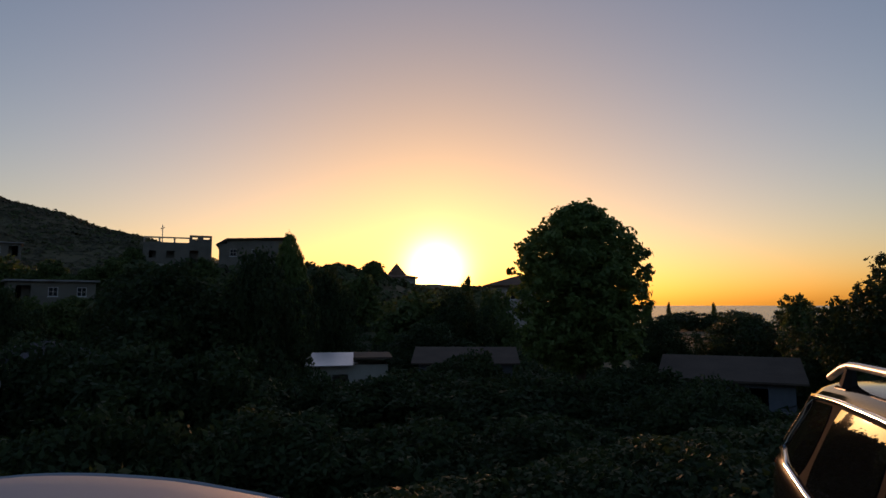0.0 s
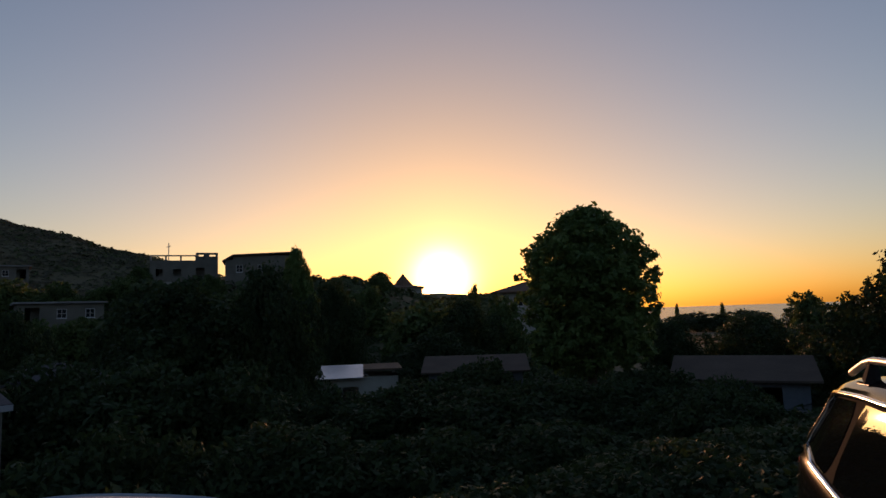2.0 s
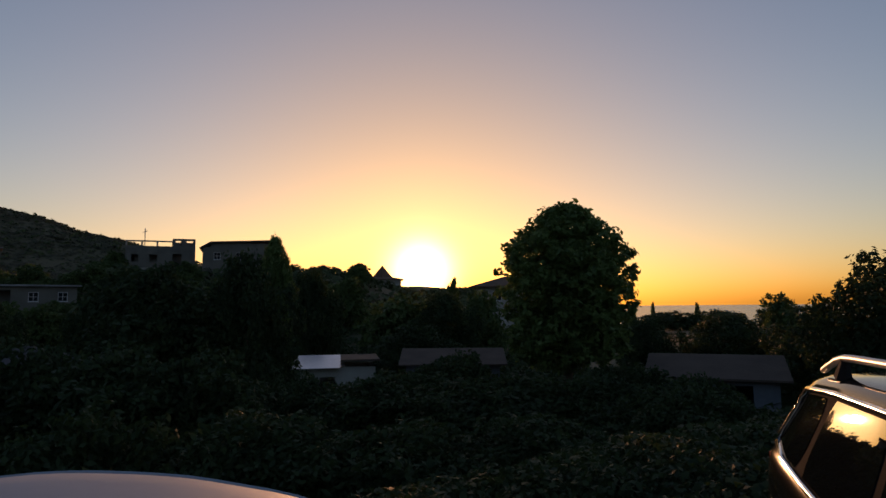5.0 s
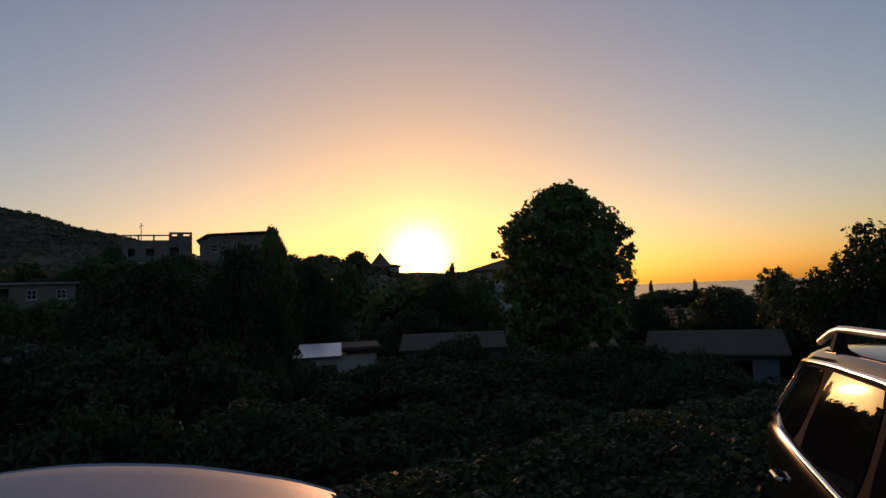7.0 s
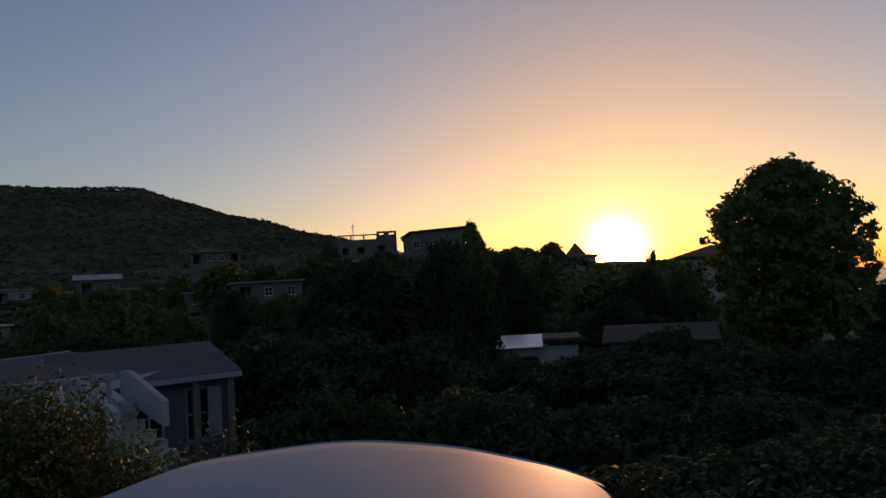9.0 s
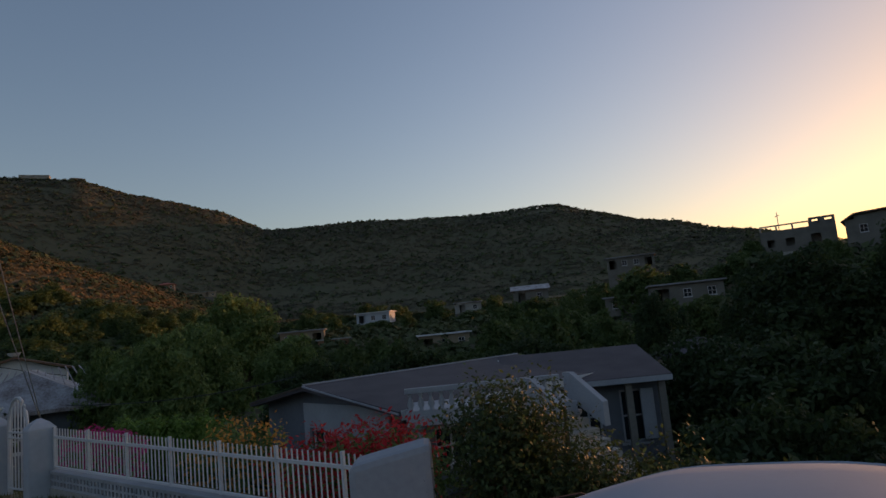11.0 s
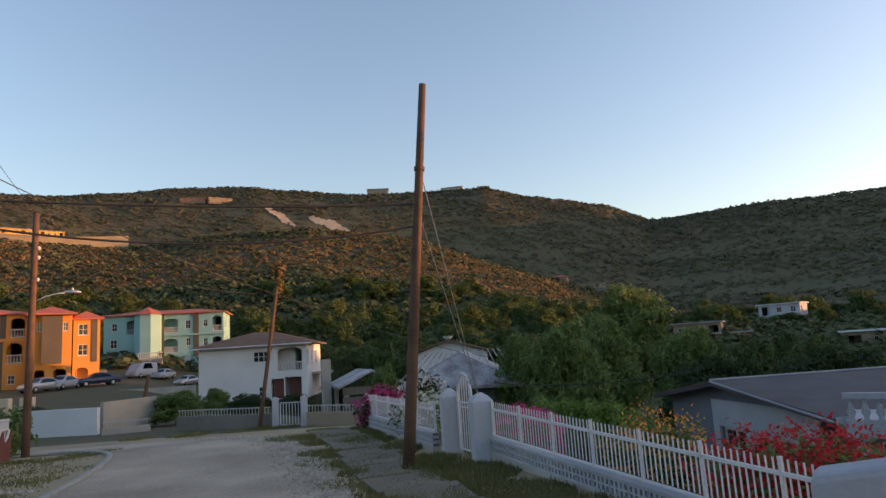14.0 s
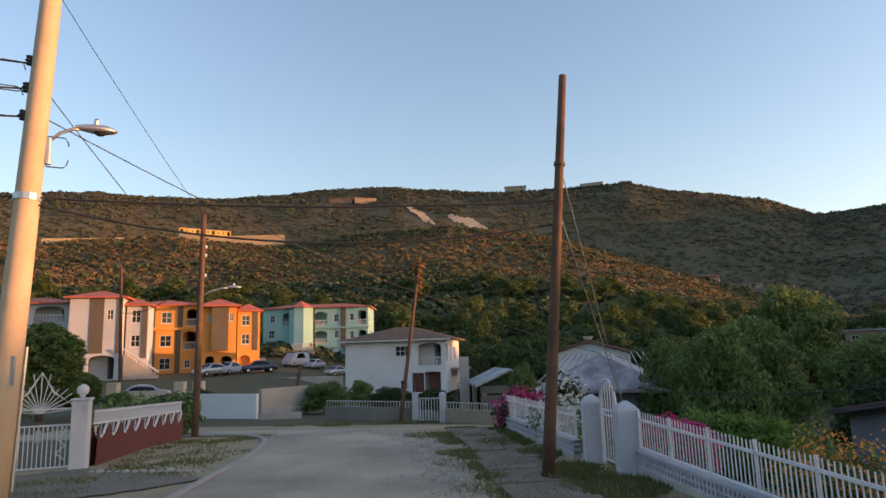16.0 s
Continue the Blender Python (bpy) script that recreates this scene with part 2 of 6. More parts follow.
def ground_z(x, y):
    x, y = np.asarray(x, float), np.asarray(y, float)
    r = np.hypot(x, y) + 1e-6
    az = np.degrees(np.arctan2(x, y))
    s = x - (4.0 + 0.18 * (12.5 - y))
    drop = -2.3 * smooth_step(0.6, 7.5, s) - 1.2 * smooth_step(8, 35, s) - 0.35 * smooth_step(9, 3, y) * smooth_step(2.5, 5, x) * smooth_step(-6, -1, y)
    north = -0.6 * smooth_step(18, 30, y) - 0.9 * smooth_step(30, 60, y) * smooth_step(-30, -8, x)
    near = drop + north
    es = np.interp(az, SPUR_AZ, SPUR_EL)
    er = np.interp(az, RIDGE_AZ, RIDGE_EL)
    west = smooth_step(-35, -5, az) * smooth_step(112, 100, az)
    coast = smooth_step(104, 116, az) * smooth_step(165, 148, az)
    knoll = smooth_step(66, 76, az) * smooth_step(104, 93, az)
    valley = smooth_step(20, 36, az)
    z90 = 0.9 - 2.6 * smooth_step(-11, -4, az) - 0.8 * valley - 4.5 * coast + 4.5 * knoll
    z135 = 5.0 - 3.0 * valley - 8 * coast + 6.5 * knoll
    z220 = 2.15 + 220 * np.tan(np.radians(es * 0.62)) * (1 - coast) - 10 * coast
    z380 = 2.15 + 380 * np.tan(np.radians(es)) * (1 - coast) - 13 * coast
    z540 = z380 * 0.75 + 4 * (1 - coast) - 8 * coast
    z1000 = 2.15 + 1000 * np.tan(np.radians(er)) * (1 - coast) - 22 * coast
    z1600 = z1000 * (1 - 0.5 * (1 - coast)) - 5 * coast
    rr = [45, 90, 135, 220, 380, 540, 1000, 1600]
    zz = [near, z90 + near * 0.0, z135, z220, z380, z540, z1000, z1600]
    z = near.copy()
    for k in range(len(rr) - 1):
        t = smooth_step(rr[k], rr[k + 1], r) if k != 4 else np.clip((r - rr[k]) / (rr[k + 1] - rr[k]), 0, 1)
        z = np.where(r > rr[k], zz[k] * (1 - t) + zz[k + 1] * t, z)
    z = np.where(r > 1600, z1600 - (r - 1600) * 0.02, z)
    rough = smooth_step(120, 420, r) * (1 - coast)
    return z + rough * (4.5 * wobble(x, y, 60) + 1.5 * wobble(x + 40, y, 17)) * smooth_step(2000, 900, r)


def gz(x, y):
    return float(ground_z(x, y))


def on(az, d, dz=0.0):
    p = at(az, d)
    return Vector((p.x, p.y, gz(p.x, p.y) + dz))


def r_for(az, el, lo=560, hi=1000):
    rr = np.linspace(lo, hi, 200)
    x, y = rr * math.sin(radians(az)), rr * math.cos(radians(az))
    e = np.degrees(np.arctan2(ground_z(x, y) - 2.15, rr))
    return float(rr[np.argmin(np.abs(e - el))])


AZ = np.concatenate([np.arange(-44, 148, 0.75), np.arange(148, 316, 6)])
RR = np.concatenate([[0.5, 1.5, 2.5], np.geomspace(3.3, 4850, 130)])
gx, gy = np.outer(RR, np.sin(np.radians(AZ))), np.outer(RR, np.cos(np.radians(AZ)))
g_h = ground_z(gx, gy)
na, nr = len(AZ), len(RR)
verts = np.stack([gx, gy, g_h], -1).reshape(-1, 3).tolist() + [[0, 0, 0]]
faces = [(i * na + j, (i + 1) * na + j, (i + 1) * na + (j + 1) % na, i * na + (j + 1) % na) for i in range(nr - 1) for j in range(na)]
faces += [(j, (j + 1) % na, nr * na) for j in range(na)]
ground = part("ground", (verts, faces), M_ground, smooth=True)
tagged(ground, "dry earth and scrub covered valley floor and hillsides", "ground", kind="structure")

M_water = surf("sea_water", (0.03, 0.05, 0.07), (0.04, 0.06, 0.08), 0.01, 0.25, 0.05)
bm = bmesh.new()
ring = [bm.verts.new((*at(a, r).xy, -15.0)) for r, aa in ((560, range(96, 172, 3)), (4700, range(171, 93, -3))) for a in aa]
bm.faces.new(ring)
tagged(part("water", bm, M_water), "calm hazy sea reaching to the horizon", "sea", kind="structure")

# ---- plants ----


def leaf_mesh(name, blobs, count, size, seed, flat=0.0, shell=0.55):
    """Many small bent leaves inside lumps (x, y, z, rx, ry, rz), denser towards the outside."""
    rng = np.random.default_rng(seed)
    w = np.array([b[3] * b[4] * b[5] for b in blobs]) ** 0.67
    pick = rng.choice(len(blobs), count, p=w / w.sum())
    d = rng.normal(size=(count, 3))
    d /= np.linalg.norm(d, axis=1)[:, None]
    lump = 1 + 0.16 * np.sin(d[:, 0] * 5 + pick * 2.1) + 0.14 * np.sin(d[:, 1] * 6 + pick) + 0.14 * np.sin(d[:, 2] * 7 + pick * 3)
    rad = (shell + (1 - shell) * rng.random(count)) ** 0.8 * lump
    B = np.array(blobs)[pick]
    c = B[:, :3] + d * rad[:, None] * B[:, 3:]
    n = d + rng.normal(size=(count, 3)) * 0.8
    n[:, 2] += 0.4
    n /= np.linalg.norm(n, axis=1)[:, None]
    u = np.cross(n, rng.normal(size=(count, 3)))
    u /= np.linalg.norm(u, axis=1)[:, None] + 1e-9
    v = np.cross(n, u)
    s = size * (0.55 + 0.9 * rng.random(count))[:, None]
    V = np.stack([c - u * s, c + v * s * 0.5 + n * s * 0.12, c + u * s * 1.1, c - v * s * 0.5 + n * s * 0.12], 1).reshape(-1, 3)
    me = bpy.data.meshes.new(name)
    me.vertices.add(len(V))
    me.vertices.foreach_set("co", V.ravel())
    idx = np.arange(count * 4).reshape(-1, 4)
    me.loops.add(count * 4)
    me.loops.foreach_set("vertex_index", idx.ravel())
    me.polygons.add(count)
    me.polygons.foreach_set("loop_start", np.arange(count) * 4)
    me.polygons.foreach_set("loop_total", np.full(count, 4))
    me.update(calc_edges=True)
    return me


def crown_blobs(rng, h0, h1, w, lumps, lean=0.0):
    """Lumps that make an uneven crown from h0 to h1, w wide, broadest below the middle, with leafy tufts standing out of them."""
    out = []
    for k in range(lumps):
        t = (k + 0.5) / lumps
        z = h0 + (h1 - h0) * (0.08 + 0.84 * t)
        spread = w * 0.5 * (1 - 0.75 * max(0, t - 0.35) ** 1.2 / 0.6) * (0.35 + 0.5 * rng.random())
        a = k * 2.4 + rng.random()
        s = w * (0.16 + 0.09 * rng.random()) * (1.15 - 0.45 * t)
        out.append((math.cos(a) * spread + lean * t, math.sin(a) * spread, z, s, s, s * 0.75))
    out.append((lean * 0.4, 0, h0 + (h1 - h0) * 0.45, w * 0.3, w * 0.3, (h1 - h0) * 0.36))
    for x, y, z, s, _, q in out[:lumps]:
        for k in range(4):
            d = Vector((rng.gauss(0, 1) + x / w * 2, rng.gauss(0, 1) + y / w * 2, rng.gauss(0.5, 0.8))).normalized()
            r = s * rng.uniform(0.2, 0.34)
            out.append((x + d.x * s * 0.95, y + d.y * s * 0.95, z + d.z * q * 0.95, r, r, r * 0.85))
    return out


def domed_blobs(rng, profile, tufts):
    """A dense domed crown: tufts over a turned outline of (height, radius) with a full inside."""
    hs, rs = [p[0] for p in profile], [p[1] for p in profile]
    out = []
    for k in range(tufts):
        z = hs[0] + (hs[-1] - hs[0]) * (k + 0.5) / tufts
        r = float(np.interp(z, hs, rs)) * (0.95 + 0.07 * math.sin(k * 1.7) + rng.uniform(-0.14, 0.05))
        a = k * 2.39996 + rng.uniform(-0.3, 0.3)
        s = rng.uniform(0.2, 0.46)
        out.append((math.cos(a) * r * 0.93, math.sin(a) * r * 0.93, z, s, s, s * 0.72))
    for k in range(26):
        z = hs[0] + (hs[-1] - hs[0]) * (k + 0.3) / 27
        r = float(np.interp(z, hs, rs))
        a = k * 2.4
        out.append((math.cos(a) * r * 0.4, math.sin(a) * r * 0.4, z, r * 0.5, r * 0.5, 0.8))
    return out


def tree_kind(name, h, w, h0, leaves, size, seed, material, label, lumps=16, trunk_r=0.2, stems=1, profile=None):
    rng = random.Random(seed)
    t = thing(name, label, "tree")
    blobs = domed_blobs(rng, profile, 230) if profile else crown_blobs(rng, h0, h, w, lumps)
    for s in range(stems):
        ox = (s - (stems - 1) / 2) * trunk_r * 2
        bm = tube([(ox, 0, -0.4), (ox * 1.5 + 0.05, 0.03, h0 * 0.5), (ox * 2.5, 0.1, h0), (ox * 3, 0, h * 0.75)], [trunk_r * 1.25, trunk_r, trunk_r * 0.8, trunk_r * 0.25], 9)
        trunk = part("trunk", bm, M_bark, t, smooth=True)
    bm = bmesh.new()
    for b in blobs[: min(9, len(blobs))]:
        mid = Vector((b[0] * 0.4, b[1] * 0.4, (h0 + b[2]) * 0.5))
        tube([(0, 0, h0 * 0.8), mid, (b[0], b[1], b[2])], [trunk_r * 0.5, trunk_r * 0.32, trunk_r * 0.1], 5, bm)
    part("limbs", bm, M_bark, t, smooth=True)
    part("crown", leaf_mesh(name + "_leaves", blobs, leaves, size, seed), material, t)
    return t


def plant(proto, p, scale=1.0, turn=0.0, label="", used=set()):
    """Puts a tree or bush at p: the first time the model itself, then copies."""
    m = Matrix.Translation(p) @ Matrix.Rotation(radians(turn), 4, "Z")
    sc = Vector((scale, scale, scale)) if isinstance(scale, (int, float)) else Vector(scale)
    if proto.name in used:
        ob = copy_thing(proto, m)
    else:
        used.add(proto.name)
        proto.matrix_basis = m
        ob = proto
    ob.scale = sc
    if label:
        ob["label"] = label
    return ob


# name, height, width, crown base, leaves, leaf size
T_broad = tree_kind("broadleaf_tree", 10.3, 6.8, 2.6, 40000, 0.13, 3, M_leaf, "tall dense broadleaf tree standing on the slope", 22, 0.25,
                    profile=[(2.4, 2.2), (3.4, 3.0), (6.2, 3.35), (7.8, 3.25), (8.7, 2.6), (9.4, 1.75), (9.9, 0.95), (10.25, 0.35)])
T_dark = tree_kind("shade_tree", 8, 9.5, 1.2, 26000, 0.14, 5, M_leafdark, "wide dark green shade tree", 20, 0.24)
T_green = tree_kind("garden_tree", 6, 6.5, 0.8, 20000, 0.115, 8, M_leaf, "rounded green garden tree", 18, 0.18)
T_far = tree_kind("valley_tree", 7, 8.5, 0.7, 6500, 0.25, 11, M_leafmid, "bushy green tree in the valley", 14, 0.2)
T_low = tree_kind("low_tree", 4, 7.5, 0.3, 14000, 0.13, 14, M_leafdark, "low spreading dark tree", 14, 0.15)

# ---- vehicles ----


def paint(name, col, metal=0.0, rough=0.3, coat=0.3, spec=0.5):
    m = surf(name, col, tuple(c * 0.93 for c in col), 2.0, rough, 0.0, metal, spec=spec)
    b = m.node_tree.nodes["Principled BSDF"]
    b.inputs["Coat Weight"].default_value = coat
    b.inputs["Coat Roughness"].default_value = 0.12
    return m


P_white = paint("white_car_paint", (0.34, 0.385, 0.45), 0.0, 0.6, 0.0, 0.12)
P_dark = paint("dark_car_paint", (0.01, 0.01, 0.011), 0.0, 0.09, 0.0, 0.5)
P_silver = paint("silver_car_paint", (0.4, 0.42, 0.45), 0.6)
P_blue = paint("dark_blue_car_paint", (0.03, 0.05, 0.1), 0.3)
M_chrome = surf("chrome_trim", (0.75, 0.75, 0.75), (0.8, 0.8, 0.8), 3, 0.12, 0, 1.0)
M_tyre = surf("tyre_rubber", (0.02, 0.02, 0.02), (0.035, 0.035, 0.035), 6, 0.9, 0.2)
M_glass_car = glassy("tinted_car_glass", (0.008, 0.009, 0.01), 0.015)
M_glass_car.node_tree.nodes["Principled BSDF"].inputs["Specular IOR Level"].default_value = 0.4
M_tail = glassy("red_tail_lamp", (0.35, 0.01, 0.01), 0.15)
M_head = glassy("clear_head_lamp", (0.6, 0.6, 0.6), 0.1)


class CarShape:
    """A car's skin: stations along x with belt, roof, half widths."""

    def __init__(self, xs, belt, roof, w, wr, low=0.26):
        self.k = [np.array(a, float) for a in (xs, belt, roof, w, wr)]
        self.low = low

    def at(self, x):
        xs = self.k[0]
        out = []
        for a in self.k[1:]:
            e = 0.09
            out.append((np.interp(x - e, xs, a) + 2 * np.interp(x, xs, a) + np.interp(x + e, xs, a)) / 4)
        return out

    def ring(self, x):
        b, r, w, wr = self.at(x)
        lo = self.low
        return [(0, lo), (w - 0.14, lo), (w - 0.04, lo + 0.07), (w, (lo + b) * 0.5), (w - 0.01, b - 0.16), (w - 0.035, b - 0.03), (w - 0.06, b),
                (wr + 0.05, r - 0.1), (wr + 0.01, r - 0.045), (wr - 0.06, r - 0.012), (wr * 0.6, r + 0.008), (0, r + 0.02)]

    def side(self, x, v, s, off=0.006):
        """A point of the side glass: v from the belt (0) to the roof (1), s = 1 left or -1 right."""
        g = self.ring(x)
        y0, z0, y1, z1 = *g[6], *g[7]
        n = Vector((0, z1 - z0, y0 - y1)).normalized()
        return Vector((x, s * (y0 + (y1 - y0) * v + n.y * off), z0 + (z1 - z0) * v + n.z * off))


def car_thing(label, shape, length, body_mat, m, panes, screens, nx=56, wheels=(-1.35, 1.4), wheel_r=0.34, chrome=False, rails=False, category="car", name="car"):
    t = thing(name, label, category, m=m)
    xs = np.linspace(-length / 2, length / 2, nx)
    rings = [shape.ring(x) for x in xs]
    k = len(rings[0])
    V, F = [], []
    for x, g in zip(xs, rings):
        V += [(x, y, z) for y, z in g] + [(x, -y, z) for y, z in g[-2:0:-1]]
    n = 2 * k - 2
    for i in range(nx - 1):
        for j in range(n):
            F.append((i * n + j, i * n + (j + 1) % n, (i + 1) * n + (j + 1) % n, (i + 1) * n + j))
    F += [tuple(range(n))[::-1], tuple((nx - 1) * n + j for j in range(n))]
    body = part("body", (V, F), body_mat, t, smooth=True)
    for s in (-1, 1):
        me_v, me_f = [], []
        for q in range(6):
            v = 0.02 + 0.94 * q / 5
            a, b = panes[0][0] + panes[0][2] * v - 0.03, panes[-1][1] + panes[-1][3] * v + 0.03
            me_v += [shape.side(a + (b - a) * u / 19, v, s, 0.003) for u in range(20)]
        for q in range(5):
            for u in range(19):
                f4 = (q * 20 + u, q * 20 + u + 1, (q + 1) * 20 + u + 1, (q + 1) * 20 + u)
                me_f.append(f4 if s < 0 else f4[::-1])
        part("pillar_trim", (me_v, me_f), M_pillar, t, "matt black pillar trim between windows")
        for xa, xb, lean_a, lean_b in panes:
            me_v, me_f = [], []
            U, Q = 12, 7
            for q in range(Q):
                v = 0.05 + 0.88 * q / (Q - 1)
                a, b = xa + lean_a * v, xb + lean_b * v
                rnd = 0.06 * max(0, 1 - 4 * min(v, 1 - v))
                for u in range(U):
                    me_v.append(shape.side(a + rnd + (b - a - 2 * rnd) * u / (U - 1), v, s, 0.007))
            for q in range(Q - 1):
                for u in range(U - 1):
                    f4 = (q * U + u, q * U + u + 1, (q + 1) * U + u + 1, (q + 1) * U + u)
                    me_f.append(f4 if s < 0 else f4[::-1])
            part("side_window", (me_v, me_f), M_glass_car, t, smooth=True)
        if chrome:
            xa, la = panes[0][0], panes[0][2]
            xb = panes[-1][1]
            loop = [shape.side(xa + 0.1 + (xb - xa) * f, 0.0, s, 0.012) for f in np.linspace(1, 0.06, 20)]
            loop += [shape.side(xa - 0.04 + la * v + 0.1 * (1 - math.sin(math.pi * min(1, v + 0.22))), v, s, 0.012) for v in np.linspace(0.12, 0.88, 7)]
            loop += [shape.side(xa + la + 0.1 + (xb - xa - la) * f, 0.985, s, 0.014) for f in np.linspace(0.0, 0.86, 18)]
            part("window_trim", tube(loop, 0.019, 6), M_chrome, t, "bright chrome window surround", smooth=True)
        if rails:
            pts = []
            for f in np.linspace(0, 1, 18):
                x = -1.72 + 2.35 * f
                b, r, w, wr = shape.at(x)
                pts.append((x, s * (wr - 0.03), r + 0.02 + 0.075 * min(1, 7 * f, 7 * (1 - f))))
            rail = part("roof_rail", tube(pts, 0.022, 8), M_galv, t, "silver roof rail", smooth=True)
            for x in (-1.35, -0.4, 0.4):
                b, r, w, wr = shape.at(x)
                part("rail_foot", tube([(x, s * (wr - 0.03), r - 0.02), (x + 0.05, s * (wr - 0.03), r + 0.085)], [0.05, 0.024], 6), M_dark, rail)
        hx, hz = panes[0][1] - 0.25, shape.at(0)[0] - 0.17
        w = shape.at(hx)[2]
        part("door_handle", tube([(hx, s * (w + 0.005), hz), (hx + 0.03, s * (w + 0.035), hz + 0.005), (hx + 0.17, s * (w + 0.035), hz + 0.005), (hx + 0.2, s * (w + 0.005), hz)], 0.013, 6), M_chrome if chrome else body_mat, t)
        for wx in wheels:
            ww = shape.at(wx)[2]
            bm = lathe([(wheel_r * 0.6, -0.11), (wheel_r * 0.94, -0.1), (wheel_r, -0.05), (wheel_r, 0.05), (wheel_r * 0.94, 0.1), (wheel_r * 0.6, 0.11)], 22)
            bm.transform(Matrix.Translation((wx, s * (ww - 0.1), wheel_r)) @ Matrix.Rotation(math.pi / 2, 4, "X"))
            tyre = part("wheel", bm, M_tyre, t, smooth=False)
            bm = lathe([(wheel_r * 0.62, -0.09), (wheel_r * 0.62, 0.09), (wheel_r * 0.5, 0.112), (wheel_r * 0.15, 0.118)], 16)
            bm.transform(Matrix.Translation((wx, s * (ww - 0.1 + 0.006), wheel_r)) @ Matrix.Rotation(math.pi / 2 * -s, 4, "X"))
            part("rim", bm, M_galv, tyre)
        b, r, w, wr = shape.at(length / 2 - 0.1)
        part("headlight", box(length / 2 - 0.22, length / 2 + 0.01, s * (w - 0.2) - 0.14, s * (w - 0.2) + 0.14, b - 0.28, b - 0.14, bevel=0.03), M_head, t)
        b, r, w, wr = shape.at(-length / 2 + 0.1)
        part("tail_light", box(-length / 2 - 0.01, -length / 2 + 0.12, s * (w - 0.13) - 0.1, s * (w - 0.13) + 0.1, b - 0.25, b - 0.02, bevel=0.03), M_tail, t)
    for nm, xa, xb in screens:
        me_v, me_f = [], []
        U, Q = 9, 9
        for q in range(Q):
            for u in range(U):
                y = -1 + 2 * u / (U - 1)
                bend = 0.16 * (1 - y * y) * (1 if xb > 0 else -1)
                x = xa + (xb - xa) * q / (Q - 1) + bend * (1 - q / (Q - 1)) * 0.6
                b, r, w, wr = shape.at(x)
                yy = y * (wr - 0.06)
                z = r + 0.02 - 0.012 * min(1, (abs(yy) / (wr * 0.6))) - 0.02 * max(0, abs(y) - 0.6) / 0.4
                me_v.append((x, yy, z + 0.012))
        for q in range(Q - 1):
            for u in range(U - 1):
                me_f.append((q * U + u, q * U + u + 1, (q + 1) * U + u + 1, (q + 1) * U + u))
        part(nm, (me_v, me_f), M_glass_car, t, smooth=True)
    return t


suv_shape = CarShape([-2.36, -2.25, -2.05, -1.75, -1.2, -0.4, 0.3, 0.75, 1.25, 1.7, 2.2, 2.36],
                     [0.95, 1.08, 1.12, 1.1, 1.07, 1.04, 1.02, 1.01, 1.0, 0.96, 0.84, 0.7],
                     [1.0, 1.32, 1.56, 1.65, 1.69, 1.71, 1.68, 1.56, 1.1, 1.02, 0.9, 0.74],
                     [0.82, 0.88, 0.91, 0.93, 0.94, 0.94, 0.94, 0.94, 0.93, 0.91, 0.84, 0.72],
                     [0.62, 0.63, 0.64, 0.64, 0.64, 0.64, 0.64, 0.63, 0.72, 0.72, 0.66, 0.6])
suv_c = Vector((1.81, -3.268, 0.024))
car_thing("black sport utility car with chrome window trim and silver roof rails", suv_shape, 4.72, P_dark,
          Matrix.Translation(suv_c) @ Matrix.Rotation(2.641, 4, "Z"),
          [(-2.0, -1.42, 0.16, 0.16), (-1.32, -0.36, 0.16, 0.0), (-0.27, 0.85, 0.0, -0.42)], [("windscreen", 1.2, 0.55), ("rear_window", -2.26, -1.95)], 70, chrome=True, rails=True, wheels=(-1.4, 1.45), wheel_r=0.36)

hatch_shape = CarShape([-1.95, -1.8, -1.5, -1.15, -0.72, -0.37, 0.08, 0.25, 0.5, 0.85, 1.15, 1.45, 1.75, 1.95],
                       [0.8, 0.95, 1.0, 1.0, 0.98, 0.97, 0.96, 0.96, 0.95, 0.94, 0.92, 0.9, 0.76, 0.62],
                       [0.84, 1.0, 1.15, 1.32, 1.5, 1.61, 1.645, 1.635, 1.6, 1.5, 1.34, 1.1, 0.86, 0.68],
                       [0.74, 0.8, 0.84, 0.85, 0.86, 0.86, 0.86, 0.86, 0.86, 0.85, 0.84, 0.82, 0.74, 0.62],
                       [0.56, 0.57, 0.58, 0.59, 0.6, 0.6, 0.6, 0.6, 0.6, 0.62, 0.66, 0.68, 0.6, 0.5])
hc = Vector((1.62, 0.482, 0.042))
hatch = car_thing("white compact hatchback with a domed roof", hatch_shape, 3.9, P_white, Matrix.Translation(hc) @ Matrix.Rotation(-1.4826, 4, "Z"),
          [(-1.35, -0.55, 0.25, 0.1), (-0.45, 0.95, 0.08, -0.55)], [("windscreen", 1.5, 0.92), ("rear_window", -1.62, -1.0)], 60, wheel_r=0.3, wheels=(-1.2, 1.22))

for s in (-1, 1):
    pts = [(x, s * (hatch_shape.at(x)[3] + 0.005), hatch_shape.at(x)[1] - 0.03) for x in np.linspace(-1.2, 1.15, 30)]
    part("roof_moulding", tube(pts, 0.011, 6), P_white, hatch, smooth=True)
ring = [q for q in hatch_shape.ring(-0.7) if q[1] > 1.2]
part("hatch_seam", tube([(-0.7 - 0.12 * (1 - (y / 0.6) ** 2), y, z + 0.001) for y, z in ring] + [(-0.7 - 0.12 * (1 - (y / 0.6) ** 2), -y, z + 0.001) for y, z in ring[-2::-1]], 0.004, 5), M_dark, hatch)

